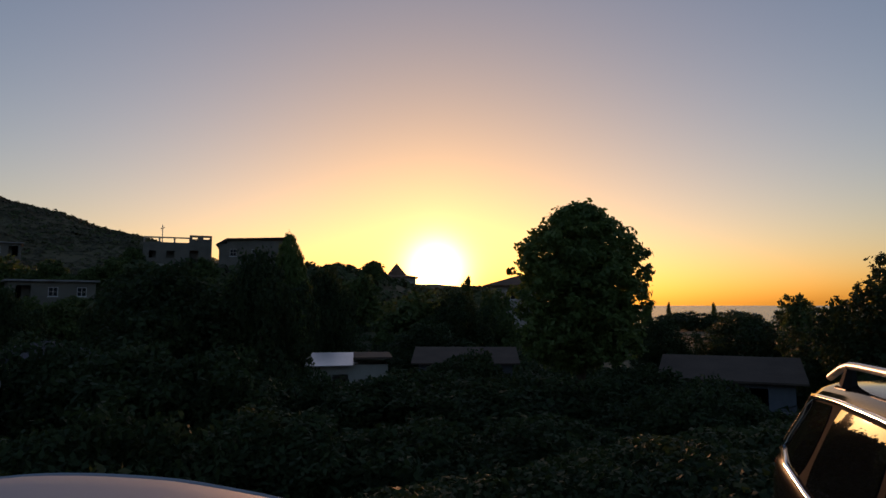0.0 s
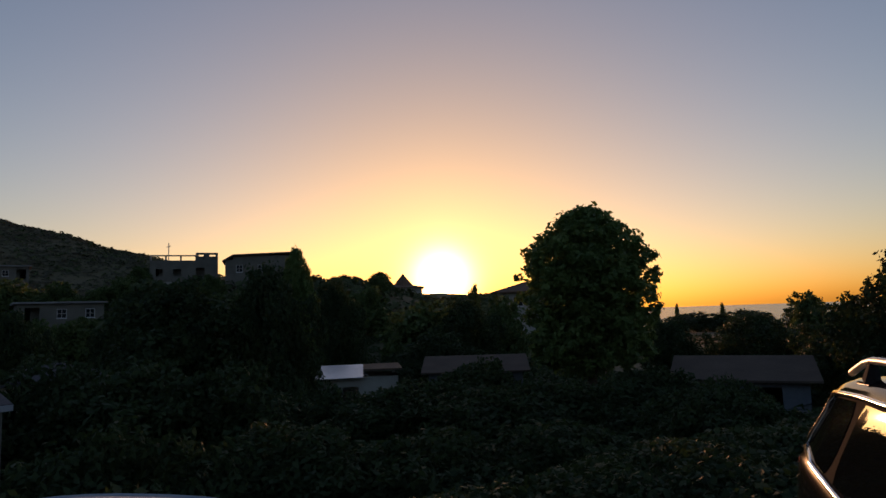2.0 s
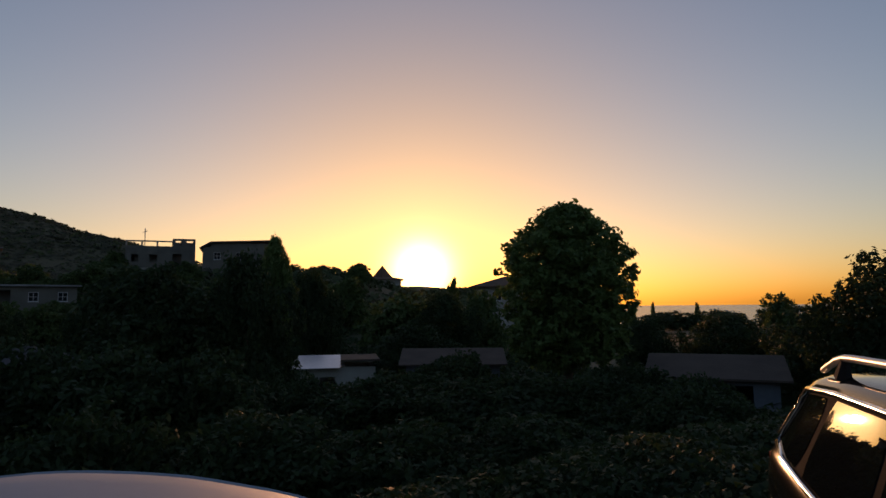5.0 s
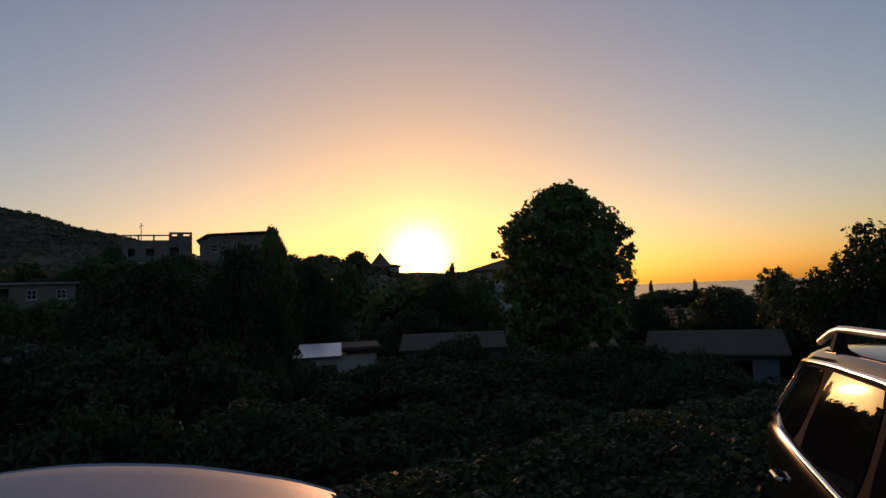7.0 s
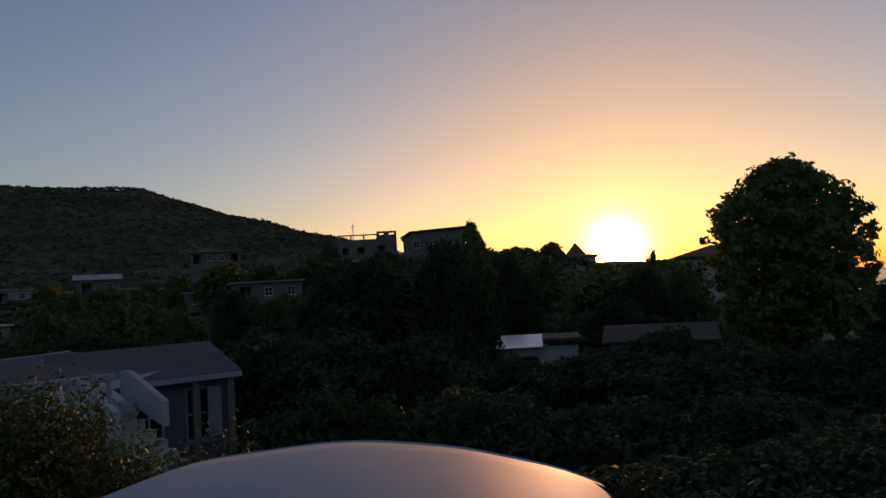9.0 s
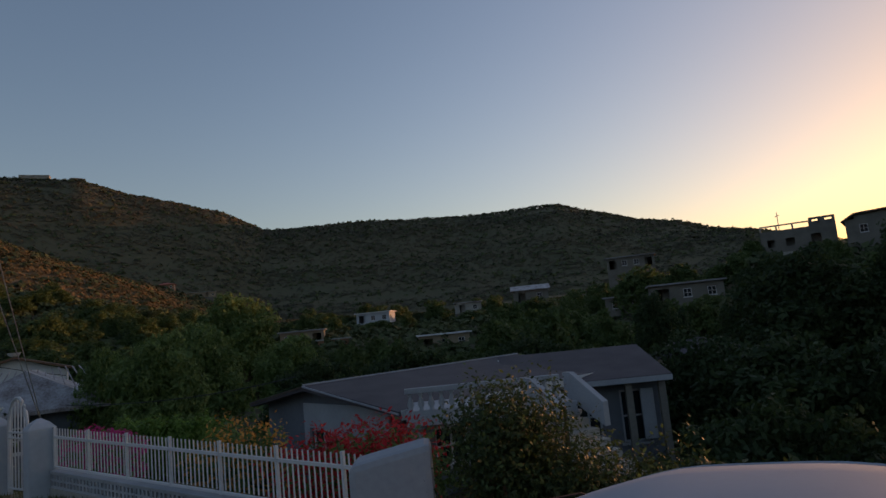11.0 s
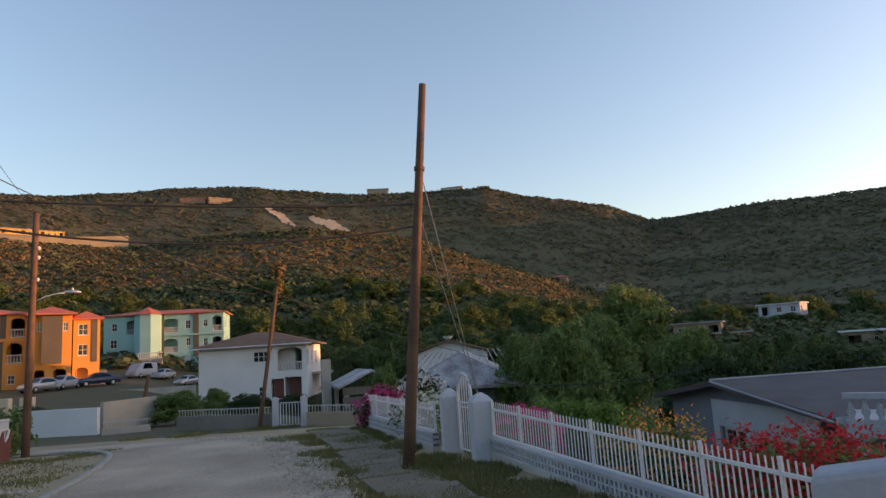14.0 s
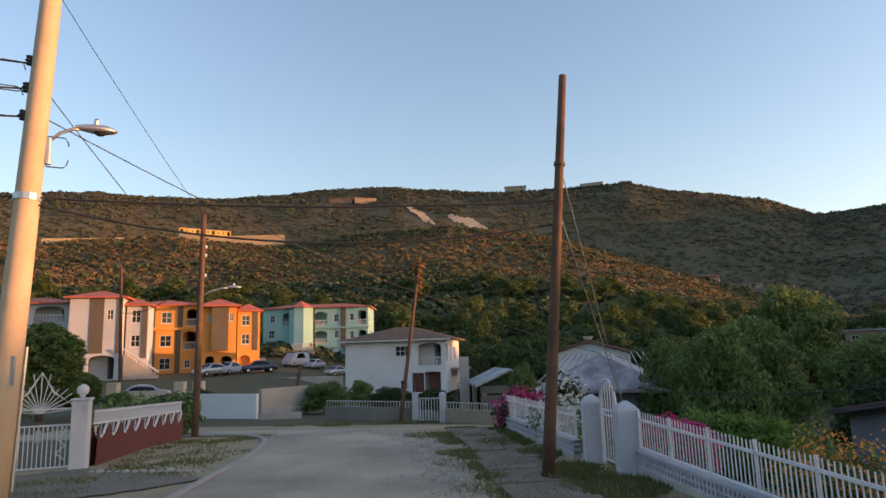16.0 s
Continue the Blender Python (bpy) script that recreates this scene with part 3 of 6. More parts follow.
sedan_shape = CarShape([-2.2, -2.0, -1.5, -1.0, -0.5, 0.1, 0.5, 1.1, 1.6, 2.1, 2.25],
                       [0.75, 0.92, 0.96, 0.95, 0.93, 0.92, 0.91, 0.9, 0.86, 0.75, 0.6],
                       [0.78, 0.96, 1.04, 1.32, 1.43, 1.45, 1.38, 0.98, 0.92, 0.8, 0.62],
                       [0.74, 0.82, 0.86, 0.87, 0.87, 0.87, 0.87, 0.86, 0.85, 0.78, 0.66], [0.6, 0.66, 0.6, 0.56, 0.56, 0.56, 0.56, 0.66, 0.7, 0.66, 0.55])
van_shape = CarShape([-2.4, -2.3, -2.0, -1.0, 0.5, 1.2, 1.7, 2.2, 2.4],
                     [1.1, 1.2, 1.2, 1.2, 1.18, 1.15, 1.1, 0.9, 0.7], [1.5, 1.95, 2.05, 2.08, 2.05, 1.95, 1.4, 1.0, 0.75],
                     [0.85, 0.88, 0.9, 0.9, 0.9, 0.9, 0.88, 0.82, 0.72], [0.74, 0.76, 0.78, 0.78, 0.77, 0.74, 0.72, 0.68, 0.6])
SP, SC = [(-1.3, -0.3, 0.45, 0.05), (-0.2, 0.95, 0.0, -0.5)], [("windscreen", 1.05, 0.55), ("rear_window", -1.45, -1.0)]
for az, d, turn, mat, lab, shp in (
    (-21.6, 53, 20, P_silver, "silver saloon car parked before the white apartments", sedan_shape),
    (-16.3, 78, 60, P_silver, "silver hatchback parked before the orange apartments", sedan_shape),
    (-14.9, 80, 75, P_white, "pale saloon car parked in the yard", sedan_shape),
    (-12.6, 82, 30, P_blue, "dark blue saloon car parked in the yard", sedan_shape),
    (-9.5, 98, 65, P_white, "white delivery van parked in the yard", van_shape),
    (-7.9, 100, 70, P_white, "white pickup-like wagon parked in the yard", sedan_shape),
    (-6.1, 98, 60, P_silver, "silver wagon parked beside the villa", sedan_shape),
):
    p = on(az, d)
    car_thing(lab, shp, 4.8 if shp is van_shape else 4.4, mat, Matrix.Translation(p) @ Matrix.Rotation(radians(180 + turn), 4, "Z"), SP, SC, 26, wheel_r=0.31)

# ---- houses ----


def wall_into(bm, o, u, n, w, h, holes, t=0.22):
    """A wall with thickness and real openings: o its lower outer corner, u along it, n into the house."""
    o, u, n = Vector(o), Vector(u), Vector(n)
    xs = sorted({0.0, w, *[min(max(q, 0), w) for k in holes for q in k[:2]]})
    zs = sorted({0.0, h, *[min(max(q, 0), h) for k in holes for q in k[2:4]]})
    open_at = lambda x, z: any(k[0] < x < k[1] and k[2] < z < k[3] for k in holes)
    P = lambda x, z, d: bm.verts.new(o + u * x + Vector((0, 0, z)) + n * d)
    for x0, x1 in zip(xs, xs[1:]):
        for z0, z1 in zip(zs, zs[1:]):
            if not open_at((x0 + x1) / 2, (z0 + z1) / 2):
                for d in (0, t):
                    bm.faces.new([P(x0, z0, d), P(x1, z0, d), P(x1, z1, d), P(x0, z1, d)])
    for x0, x1, z0, z1, *_ in holes:
        for a, b, c, d in (((x0, z0), (x1, z0), 0, t), ((x0, z1), (x1, z1), 0, t), ((x0, z0), (x0, z1), 0, t), ((x1, z0), (x1, z1), 0, t)):
            bm.faces.new([P(*a, c), P(*b, c), P(*b, d), P(*a, d)])


def window_in(parent, o, u, n, x0, x1, z0, z1, frame_mat, bars=2):
    """A framed window set back in its opening."""
    o, u, n = Vector(o), Vector(u), Vector(n)
    f = 0.07
    m = Matrix((u, n, Vector((0, 0, 1)))).transposed().to_4x4()
    m.translation = o + u * x0 + Vector((0, 0, z0))
    w, h = x1 - x0, z1 - z0
    bm = box(0, f, 0.05, 0.13, 0, h)
    box(w - f, w, 0.05, 0.13, 0, h, bm)
    box(f, w - f, 0.05, 0.13, 0, f, bm)
    box(f, w - f, 0.05, 0.13, h - f, h, bm)
    for k in range(1, bars):
        box(w * k / bars - 0.03, w * k / bars + 0.03, 0.055, 0.125, f, h - f, bm)
    box(f, w - f, 0.06, 0.12, h * 0.5 - 0.025, h * 0.5 + 0.025, bm)
    bm.transform(m)
    win = part("window", bm, frame_mat, parent)
    bm = box(f * 0.5, w - f * 0.5, 0.085, 0.095, f * 0.5, h - f * 0.5)
    bm.transform(m)
    part("pane", bm, M_pane, win)
    bm = box(-0.08, w + 0.08, -0.07, 0.05, -0.07, 0.0)
    bm.transform(m)
    part("sill", bm, frame_mat, win)


def baluster_profile(h):
    return [(0.05, 0), (0.05, 0.06 * h), (0.035, 0.1 * h), (0.075, 0.35 * h), (0.035, 0.7 * h), (0.03, 0.8 * h), (0.05, 0.92 * h), (0.05, h)]


def balustrade_in(parent, o, u, w, h, material, n=Vector((0, 1, 0)), step=0.26, sides=7, thick=0.09):
    o, u = Vector(o), Vector(u)
    m = Matrix((u, Vector(n), Vector((0, 0, 1)))).transposed().to_4x4()
    m.translation = o
    bm = box(0, w, -thick, thick, h - 0.1, h)
    bm.transform(m)
    rail = part("balustrade", bm, material, parent)
    bm = box(0, w, -thick, thick, 0, 0.1)
    bm.transform(m)
    part("base_rail", bm, material, rail)
    k = max(2, round(w / step))
    me = None
    for i in range(k):
        if me is None:
            bm = lathe(baluster_profile(h - 0.2), sides)
            me = part("baluster", bm, material, rail, smooth=True)
            ob = me
        else:
            ob = part("baluster", me.data, None, rail)
        ob.matrix_local = m @ Matrix.Translation(((i + 0.5) * w / k, 0, 0.1))


def arch_in(parent, o, u, n, x0, x1, z0, z1, material, rise=0.5):
    """The rounded head of an opening: two spandrels."""
    o, u, n = Vector(o), Vector(u), Vector(n)
    bm = bmesh.new()
    r = (x1 - x0) / 2
    cx = (x0 + x1) / 2
    for s in (-1, 1):
        pts = [(cx + s * r, z1), (cx, z1)] + [(cx + s * r * math.sin(a), z1 - rise + (rise - 0.02) * math.cos(a)) for a in np.linspace(0.0, math.pi / 2, 7)]
        rings = [[bm.verts.new(o + u * x + Vector((0, 0, z)) + n * d) for x, z in pts] for d in (0.004, 0.2)]
        bm.faces.new(rings[0])
        bm.faces.new(rings[1][::-1])
        for i in range(len(pts)):
            j = (i + 1) % len(pts)
            bm.faces.new([rings[0][i], rings[0][j], rings[1][j], rings[1][i]])
    part("arch", bm, material, parent)


def hip_roof(x0, x1, y0, y1, z, h, over=0.5, t=0.16, ridge=None):
    """A hipped roof with a fascia of thickness t. ridge: its half length, else what the slope gives."""
    x0, x1, y0, y1 = x0 - over, x1 + over, y0 - over, y1 + over
    bm = bmesh.new()
    w, d = x1 - x0, y1 - y0
    if w >= d:
        rr = max(0.02, (w - d) / 2) if ridge is None else ridge
        top = [((x0 + x1) / 2 - rr, (y0 + y1) / 2), ((x0 + x1) / 2 + rr, (y0 + y1) / 2)]
    else:
        rr = max(0.02, (d - w) / 2) if ridge is None else ridge
        top = [((x0 + x1) / 2, (y0 + y1) / 2 - rr), ((x0 + x1) / 2, (y0 + y1) / 2 + rr)]
    lo = [bm.verts.new((*p, z)) for p in ((x0, y0), (x1, y0), (x1, y1), (x0, y1))]
    mid = [bm.verts.new((*p, z + t)) for p in ((x0, y0), (x1, y0), (x1, y1), (x0, y1))]
    a, b = (bm.verts.new((*p, z + t + h)) for p in top)
    bm.faces.new(lo[::-1])
    for i in range(4):
        bm.faces.new((lo[i], lo[(i + 1) % 4], mid[(i + 1) % 4], mid[i]))
    if w >= d:
        fs = [(mid[0], mid[1], b, a), (mid[1], mid[2], b), (mid[2], mid[3], a, b), (mid[3], mid[0], a)]
    else:
        fs = [(mid[0], mid[1], a), (mid[1], mid[2], b, a), (mid[2], mid[3], b), (mid[3], mid[0], a, b)]
    for f in fs:
        bm.faces.new(f)
    return bm


def gable_roof(x0, x1, y0, y1, z, h, over=0.4, t=0.14, along="x", mid=None):
    """A two-sided roof, its ridge along x or y."""
    x0, x1, y0, y1 = x0 - over, x1 + over, y0 - over, y1 + over
    bm = bmesh.new()
    if along == "x":
        ym = (y0 + y1) / 2 if mid is None else mid
        sec = [(y0, z), (ym, z + h), (y1, z), (y1, z + t), (ym, z + h + t), (y0, z + t)]
        rings = [[bm.verts.new((x, y, q)) for y, q in sec] for x in (x0, x1)]
    else:
        sec = [(x0, z), ((x0 + x1) / 2, z + h), (x1, z), (x1, z + t), ((x0 + x1) / 2, z + h + t), (x0, z + t)]
        rings = [[bm.verts.new((x, y, q)) for x, q in sec] for y in (y0, y1)]
    bm.faces.new(rings[0])
    bm.faces.new(rings[1][::-1])
    for i in range(6):
        j = (i + 1) % 6
        bm.faces.new((rings[0][i], rings[0][j], rings[1][j], rings[1][i]))
    return bm


def room_block(house, x0, x1, y0, y1, z0, z1, wall_mat, frame_mat, front=(), left=(), right=(), name="wall"):
    """Four walls with openings. front, left, right: (from, to, low, high, kind), kind win, door, bal, arch or void; a glazed lining shuts the inside."""
    bm = bmesh.new()
    h = z1 - z0
    sides = (
        ((x0, y0, z0), (1, 0, 0), (0, 1, 0), x1 - x0, front),
        ((x0, y1, z0), (0, -1, 0), (1, 0, 0), y1 - y0, left),
        ((x1, y0, z0), (0, 1, 0), (-1, 0, 0), y1 - y0, right),
        ((x1, y1, z0), (-1, 0, 0), (0, -1, 0), x1 - x0, ()),
    )
    for o, u, n, w, holes in sides:
        wall_into(bm, o, u, n, w, h, holes)
    wall = part(name, bm, wall_mat, house)
    for o, u, n, w, holes in sides:
        for x_a, x_b, z_a, z_b, kind in holes:
            if kind == "win":
                window_in(wall, o, u, n, x_a, x_b, z_a, z_b, frame_mat, 3 if x_b - x_a > 1.5 else 2)
            elif kind == "door":
                bm = box(0, x_b - x_a, 0.1, 0.16, 0, z_b - z_a)
                m = Matrix((Vector(u), Vector(n), Vector((0, 0, 1)))).transposed().to_4x4()
                m.translation = Vector(o) + Vector(u) * x_a + Vector((0, 0, z_a))
                bm.transform(m)
                part("door", bm, M_white, wall)
            elif kind in ("bal", "arch"):
                arch_in(wall, o, u, n, x_a, x_b, z_a, z_b, wall_mat, 0.5)
                if kind == "bal":
                    balustrade_in(wall, Vector(o) + Vector(u) * x_a + Vector(n) * 0.1 + Vector((0, 0, z_a)), u, x_b - x_a, 0.95, M_white, n, 0.3, 6)
    bm = box(x0 + 1.5, x1 - 1.5, y0 + 1.5, y1 - 0.4, z0 + 0.05, z1 - 0.1) if x1 - x0 > 3.4 else box(x0 + 0.4, x1 - 0.4, y0 + 0.6, y1 - 0.4, z0 + 0.05, z1 - 0.1)
    part("inner_wall", bm, wall_mat, house)
    for k in range(1, 4):
        if z0 + 2.9 * k < z1 - 0.5:
            part("floor_slab", box(x0 + 0.23, x1 - 0.23, y0 + 0.23, y1 - 0.23, z0 + 2.9 * k - 0.1, z0 + 2.9 * k), M_concrete, house)
    return wall


def house_at(name, label, az, d, z, turn=0.0, category="house", group=""):
    p = at(az, d)
    return thing(name, label, category, group, m=Matrix.Translation((p.x, p.y, z)) @ Matrix.Rotation(radians(-az + turn), 4, "Z"))


def strip(house, x0, x1, z0, z1, y=0.0, material=None):
    part("pilaster", box(x0, x1, y - 0.08, y - 0.004, z0, z1), material or M_taupe, house)


W, D, B = "win", "door", "bal"

# orange apartment house
H = house_at("apartment_house", "orange three-storey apartment house with taupe bands and red tile roofs", -17.7, 88, 0.6, 0)
room_block(H, -7, 0.6, 0, 9, 0, 8.7, M_orange, M_white,
           [(3.0, 4.3, 0.8, 2.2, W), (3.0, 4.3, 3.6, 5.0, W), (3.1, 4.3, 6.5, 7.9, W), (5.7, 7.2, 3.2, 5.5, B), (6.0, 7.4, 6.1, 8.3, B), (5.9, 6.6, 0.9, 1.9, W)],
           [(1.0, 2.0, 3.6, 5.0, W), (1.0, 2.0, 6.5, 7.9, W), (6.0, 7.0, 0.9, 2.1, W)])
room_block(H, 0.9, 5.0, -1.6, 6, 0, 8.4, M_orange, M_white,
           [(0.5, 1.5, 0.1, 2.3, "arch"), (2.3, 3.6, 0.1, 2.3, "arch"), (0.6, 1.2, 6.6, 7.6, W), (3.2, 3.7, 6.6, 7.6, W)], [(2.4, 3.2, 3.6, 4.8, W), (2.4, 3.2, 6.5, 7.8, W)])
room_block(H, 5.2, 8.0, -0.4, 7, 0, 7.9, M_orange, M_white, [(0.5, 1.5, 3.7, 5.0, W), (0.5, 1.5, 6.1, 7.4, W), (0.3, 1.6, 0.1, 2.3, "arch")], (), [(1, 2, 3.6, 5, W)])
for x0, x1, z0, z1, y in ((-7.0, -6.2, 0, 8.7, 0), (-5.2, -4.5, 0, 5.6, 0), (-5.4, -4.6, 6.0, 8.7, 0), (-2.2, -1.6, 0, 5.6, 0), (-2.0, -1.4, 6.0, 8.7, 0), (2.0, 4.0, 2.9, 8.4, -1.7), (7.1, 7.7, 2.9, 7.9, -0.4)):
    strip(H, x0, x1, z0, z1, y)
part("cornice", box(-7.15, 0.55, -0.22, -0.004, 5.65, 5.95), M_orange, H)
part("bay", box(2.0, 4.0, -2.4, -1.7, 2.9, 8.3), M_taupe, H, "taupe projecting bay")
part("roof", hip_roof(-7, 0.6, 0, 9, 8.7, 0.9, 0.5), M_redroof, H)
part("roof", hip_roof(0.9, 5.0, -2.4, 6, 8.4, 1.0, 0.5), M_redroof, H)
part("roof", hip_roof(5.2, 8.0, -0.4, 7, 7.9, 1.0, 0.4), M_redroof, H)
part("landing", box(8.1, 9.0, -1.2, -0.2, 0, 0.6), M_concrete, H)
for k in range(8):
    part("step", box(8.1, 9.0, -0.2 + k * 0.28, 0.08 + k * 0.28, 0, 0.6 + 0.18 * k), M_concrete, H)

# white apartment house, the shade on it put into its wall colour
H = house_at("apartment_house", "white three-storey apartment house with taupe bands and red tile roofs", -25.9, 78, 0.6, -14)
room_block(H, -9.5, -1.2, 1.5, 10, 0, 8.2, M_shadewornwhite, M_white,
           [(4.6, 7.4, 6.1, 8.0, B), (4.6, 7.4, 3.2, 5.2, B), (1.0, 2.0, 6.4, 7.6, W), (1.0, 2.0, 3.5, 4.9, W)])
room_block(H, -1.1, 4.0, -0.4, 8, 0, 8.6, M_shadewornwhite, M_white,
           [(3.6, 4.2, 6.3, 7.4, W), (0.4, 1.6, 0.1, 2.6, "arch"), (2.0, 4.5, 0.1, 2.6, "arch")], [(2.0, 2.7, 6.3, 7.5, W)], [(1.5, 2.5, 3.6, 5, W)])
room_block(H, 4.2, 6.4, 0.6, 3.6, 0, 7.8, M_shadewornwhite, M_white, [(0.5, 1.4, 6.0, 7.4, W), (0.5, 1.4, 3.4, 4.7, W), (0.8, 1.5, 0.8, 1.9, W)])
for x0, x1, z0, z1, y in ((-6.8, -5.6, 4.5, 8.4, 1.5), (0.9, 2.2, 2.8, 8.6, -0.4), (3.5, 4.0, 2.8, 8.6, -0.4), (5.75, 6.3, 2.2, 7.8, 0.6)):
    strip(H, x0, x1, z0, z1, y)
part("roof", hip_roof(-9.5, -1.2, 1.5, 10, 8.2, 0.9, 0.5), M_redroof, H)
part("roof", hip_roof(-1.1, 4.0, -0.4, 8, 8.6, 0.9, 0.5), M_redroof, H)
part("roof", hip_roof(4.2, 6.4, 0.6, 3.6, 7.8, 0.7, 0.5), M_redroof, H)
for k in range(11):
    part("step", box(4.4 + k * 0.3, 4.7 + k * 0.3, -1.0, 0.3, 0, 2.6 - 0.22 * k), M_concrete, H)
part("stair_wall", tube([(4.3, -1.05, 3.2), (7.9, -1.05, 0.7)], 0.12, 4), M_white, H)

# mint green apartment house
H = house_at("apartment_house", "mint green three-storey apartment house with balconies and red roof", -7.8, 115, 1.6, -11)
room_block(H, -9.2, 9.2, 0, 9, 0, 9.3, M_green, M_white,
           [(1.2, 2.0, 6.9, 8.2, W), (1.0, 2.0, 4.2, 5.6, W), (3.4, 5.4, 6.2, 8.6, B), (9.0, 11.2, 6.2, 8.6, B), (9.0, 11.2, 3.0, 5.3, B), (12.4, 13.2, 6.8, 8.2, W), (12.5, 13.2, 4.0, 5.3, W),
            (12.0, 13.2, 0.2, 2.3, D), (15.2, 15.9, 7.0, 8.2, W), (15.2, 15.9, 3.9, 5.1, W), (16.6, 18.1, 6.2, 8.8, B), (16.6, 18.1, 3.0, 5.3, B), (15.2, 15.9, 0.8, 1.9, W)],
           (), [(2, 3, 6.8, 8.1, W)])
oct_pts = [(math.cos(a) * 2.1 - 2.4, math.sin(a) * 2.1 - 0.6) for a in np.arange(math.pi / 8, math.tau, math.pi / 4)]
bm = bmesh.new()
lo = [bm.verts.new((*p, 2.2)) for p in oct_pts]
hi = [bm.verts.new((*p, 9.3)) for p in oct_pts]
bm.faces.new(lo[::-1])
bm.faces.new(hi)
for i in range(8):
    bm.faces.new((lo[i], lo[(i + 1) % 8], hi[(i + 1) % 8], hi[i]))
part("turret", bm, M_green, H, "octagonal stair turret with taupe sides")
bm = bmesh.new()
tip = bm.verts.new((-2.4, -0.6, 10.6))
lo = [bm.verts.new(((p[0] + 2.4) * 1.25 - 2.4, (p[1] + 0.6) * 1.25 - 0.6, 9.3)) for p in oct_pts]
bm.faces.new(lo[::-1])
for i in range(8):
    bm.faces.new((lo[i], lo[(i + 1) % 8], tip))
part("turret_roof", bm, M_redroof, H)
part("roof", hip_roof(-9.2, 9.2, 0, 9, 9.3, 0.9, 0.5), M_redroof, H)
for x0, x1 in ((-4.6, -3.6), (-0.9, -0.1), (4.4, 5.3)):
    strip(H, x0, x1, 2.2, 9.3)
part("cornice", box(0, 9.4, -0.25, -0.004, 5.7, 5.95), M_green, H)
for k in range(14):
    part("step", box(-5.4 + k * 0.05, -4.2 + k * 0.05, -5.4 + k * 0.3, -5.1 + k * 0.3, 0, 0.5 + 0.19 * k), M_white, H)
part("stair_landing", box(-3.4, 0.3, -3.4, -0.004, 0.0, 2.2), M_concrete, H)
balustrade_in(H, (-3.4, -3.3, 2.2), (1, 0, 0), 3.7, 0.95, M_white, step=0.35, sides=5)

# white house at the bend
H = house_at("villa", "white two-storey villa with brown hipped roof and arched balcony", -0.7, 70, -1.75, -14)
room_block(H, -5.9, 5.2, 0, 9, 0, 5.55, M_whitewall, M_white,
           [(5.6, 7.2, 3.9, 5.0, W), (6.1, 6.9, 0.4, 1.4, W), (7.4, 8.7, 0.1, 2.1, "void"), (8.1, 10.6, 2.8, 5.3, B), (8.8, 10.5, 0.1, 2.2, "void")], (),
           [(0.2, 1.3, 3.3, 5.1, "arch"), (2.9, 3.5, 3.4, 5.0, W), (5.5, 6.5, 3.5, 4.9, W)])
part("door", box(1.75, 2.95, 0.3, 0.36, 0.1, 2.1), surf("dark_red_door", (0.12, 0.03, 0.03), (0.16, 0.05, 0.04), 2, 0.6, 0.1), H)
part("curtain", box(3.2, 4.7, 0.9, 0.94, 0.1, 2.1), surf("dull_red_curtain", (0.14, 0.05, 0.05), (0.2, 0.09, 0.08), 3, 0.9, 0.2), H)
part("roof", hip_roof(-5.9, 5.2, 0, 9, 5.55, 1.5, 0.7), M_brownroof, H)
part("fascia", box(-6.6, 5.9, -0.76, -0.71, 5.52, 5.66), M_white, H)
part("side_slab", box(5.2, 8.0, 3, 8, 2.3, 2.5), M_concrete, H)

# bungalow below the fence
H = thing("bungalow", "blue-grey bungalow with low purple-grey shingle roof", "house", m=Matrix.Translation((16.2, 15.1, -2.48)) @ Matrix.Rotation(radians(-9), 4, "Z"))
bm = bmesh.new()
wall_into(bm, (-4.0, 3.6, 0), (0, -1, 0), (1, 0, 0), 7.2, 2.75, [(3.0, 4.2, 0.9, 2.0, W)])
wall_into(bm, (-4.0, -3.6, 0), (1, 0, 0), (0, 1, 0), 10, 2.75, [(1.4, 2.6, 0.9, 2.0, W), (5, 6.4, 0.9, 2.0, W)])
wall_into(bm, (6, -3.6, 0), (0, 1, 0), (-1, 0, 0), 7.2, 2.75, [])
wall_into(bm, (6, 3.6, 0), (-1, 0, 0), (0, -1, 0), 10, 2.75, [])
wall = part("wall", bm, M_bluegrey, H)
window_in(wall, (-4.0, 3.6, 0), (0, -1, 0), (1, 0, 0), 3.0, 4.2, 0.9, 2.0, M_white)
window_in(wall, (-4.0, -3.6, 0), (1, 0, 0), (0, 1, 0), 1.4, 2.6, 0.9, 2.0, M_white)
window_in(wall, (-4.0, -3.6, 0), (1, 0, 0), (0, 1, 0), 5, 6.4, 0.9, 2.0, M_white)
bm = bmesh.new()
for x in (-4.0, -3.78):
    bm.faces.new([bm.verts.new((x, y, z)) for y, z in ((-3.6, 2.75), (3.6, 2.75), (0, 3.25))])
part("gable", bm, M_bluegrey, H)
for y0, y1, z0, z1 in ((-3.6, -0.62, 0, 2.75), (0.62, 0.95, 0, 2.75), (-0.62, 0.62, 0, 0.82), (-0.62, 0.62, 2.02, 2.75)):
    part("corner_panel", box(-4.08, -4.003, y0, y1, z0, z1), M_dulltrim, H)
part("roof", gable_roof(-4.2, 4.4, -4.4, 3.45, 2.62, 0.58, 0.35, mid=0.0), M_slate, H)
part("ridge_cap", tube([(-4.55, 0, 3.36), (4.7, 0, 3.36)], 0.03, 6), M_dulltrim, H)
# far rake board dark brown: the shadow on it put into its colour
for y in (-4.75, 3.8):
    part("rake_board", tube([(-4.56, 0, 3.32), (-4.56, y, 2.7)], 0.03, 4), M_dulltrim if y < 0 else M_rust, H)
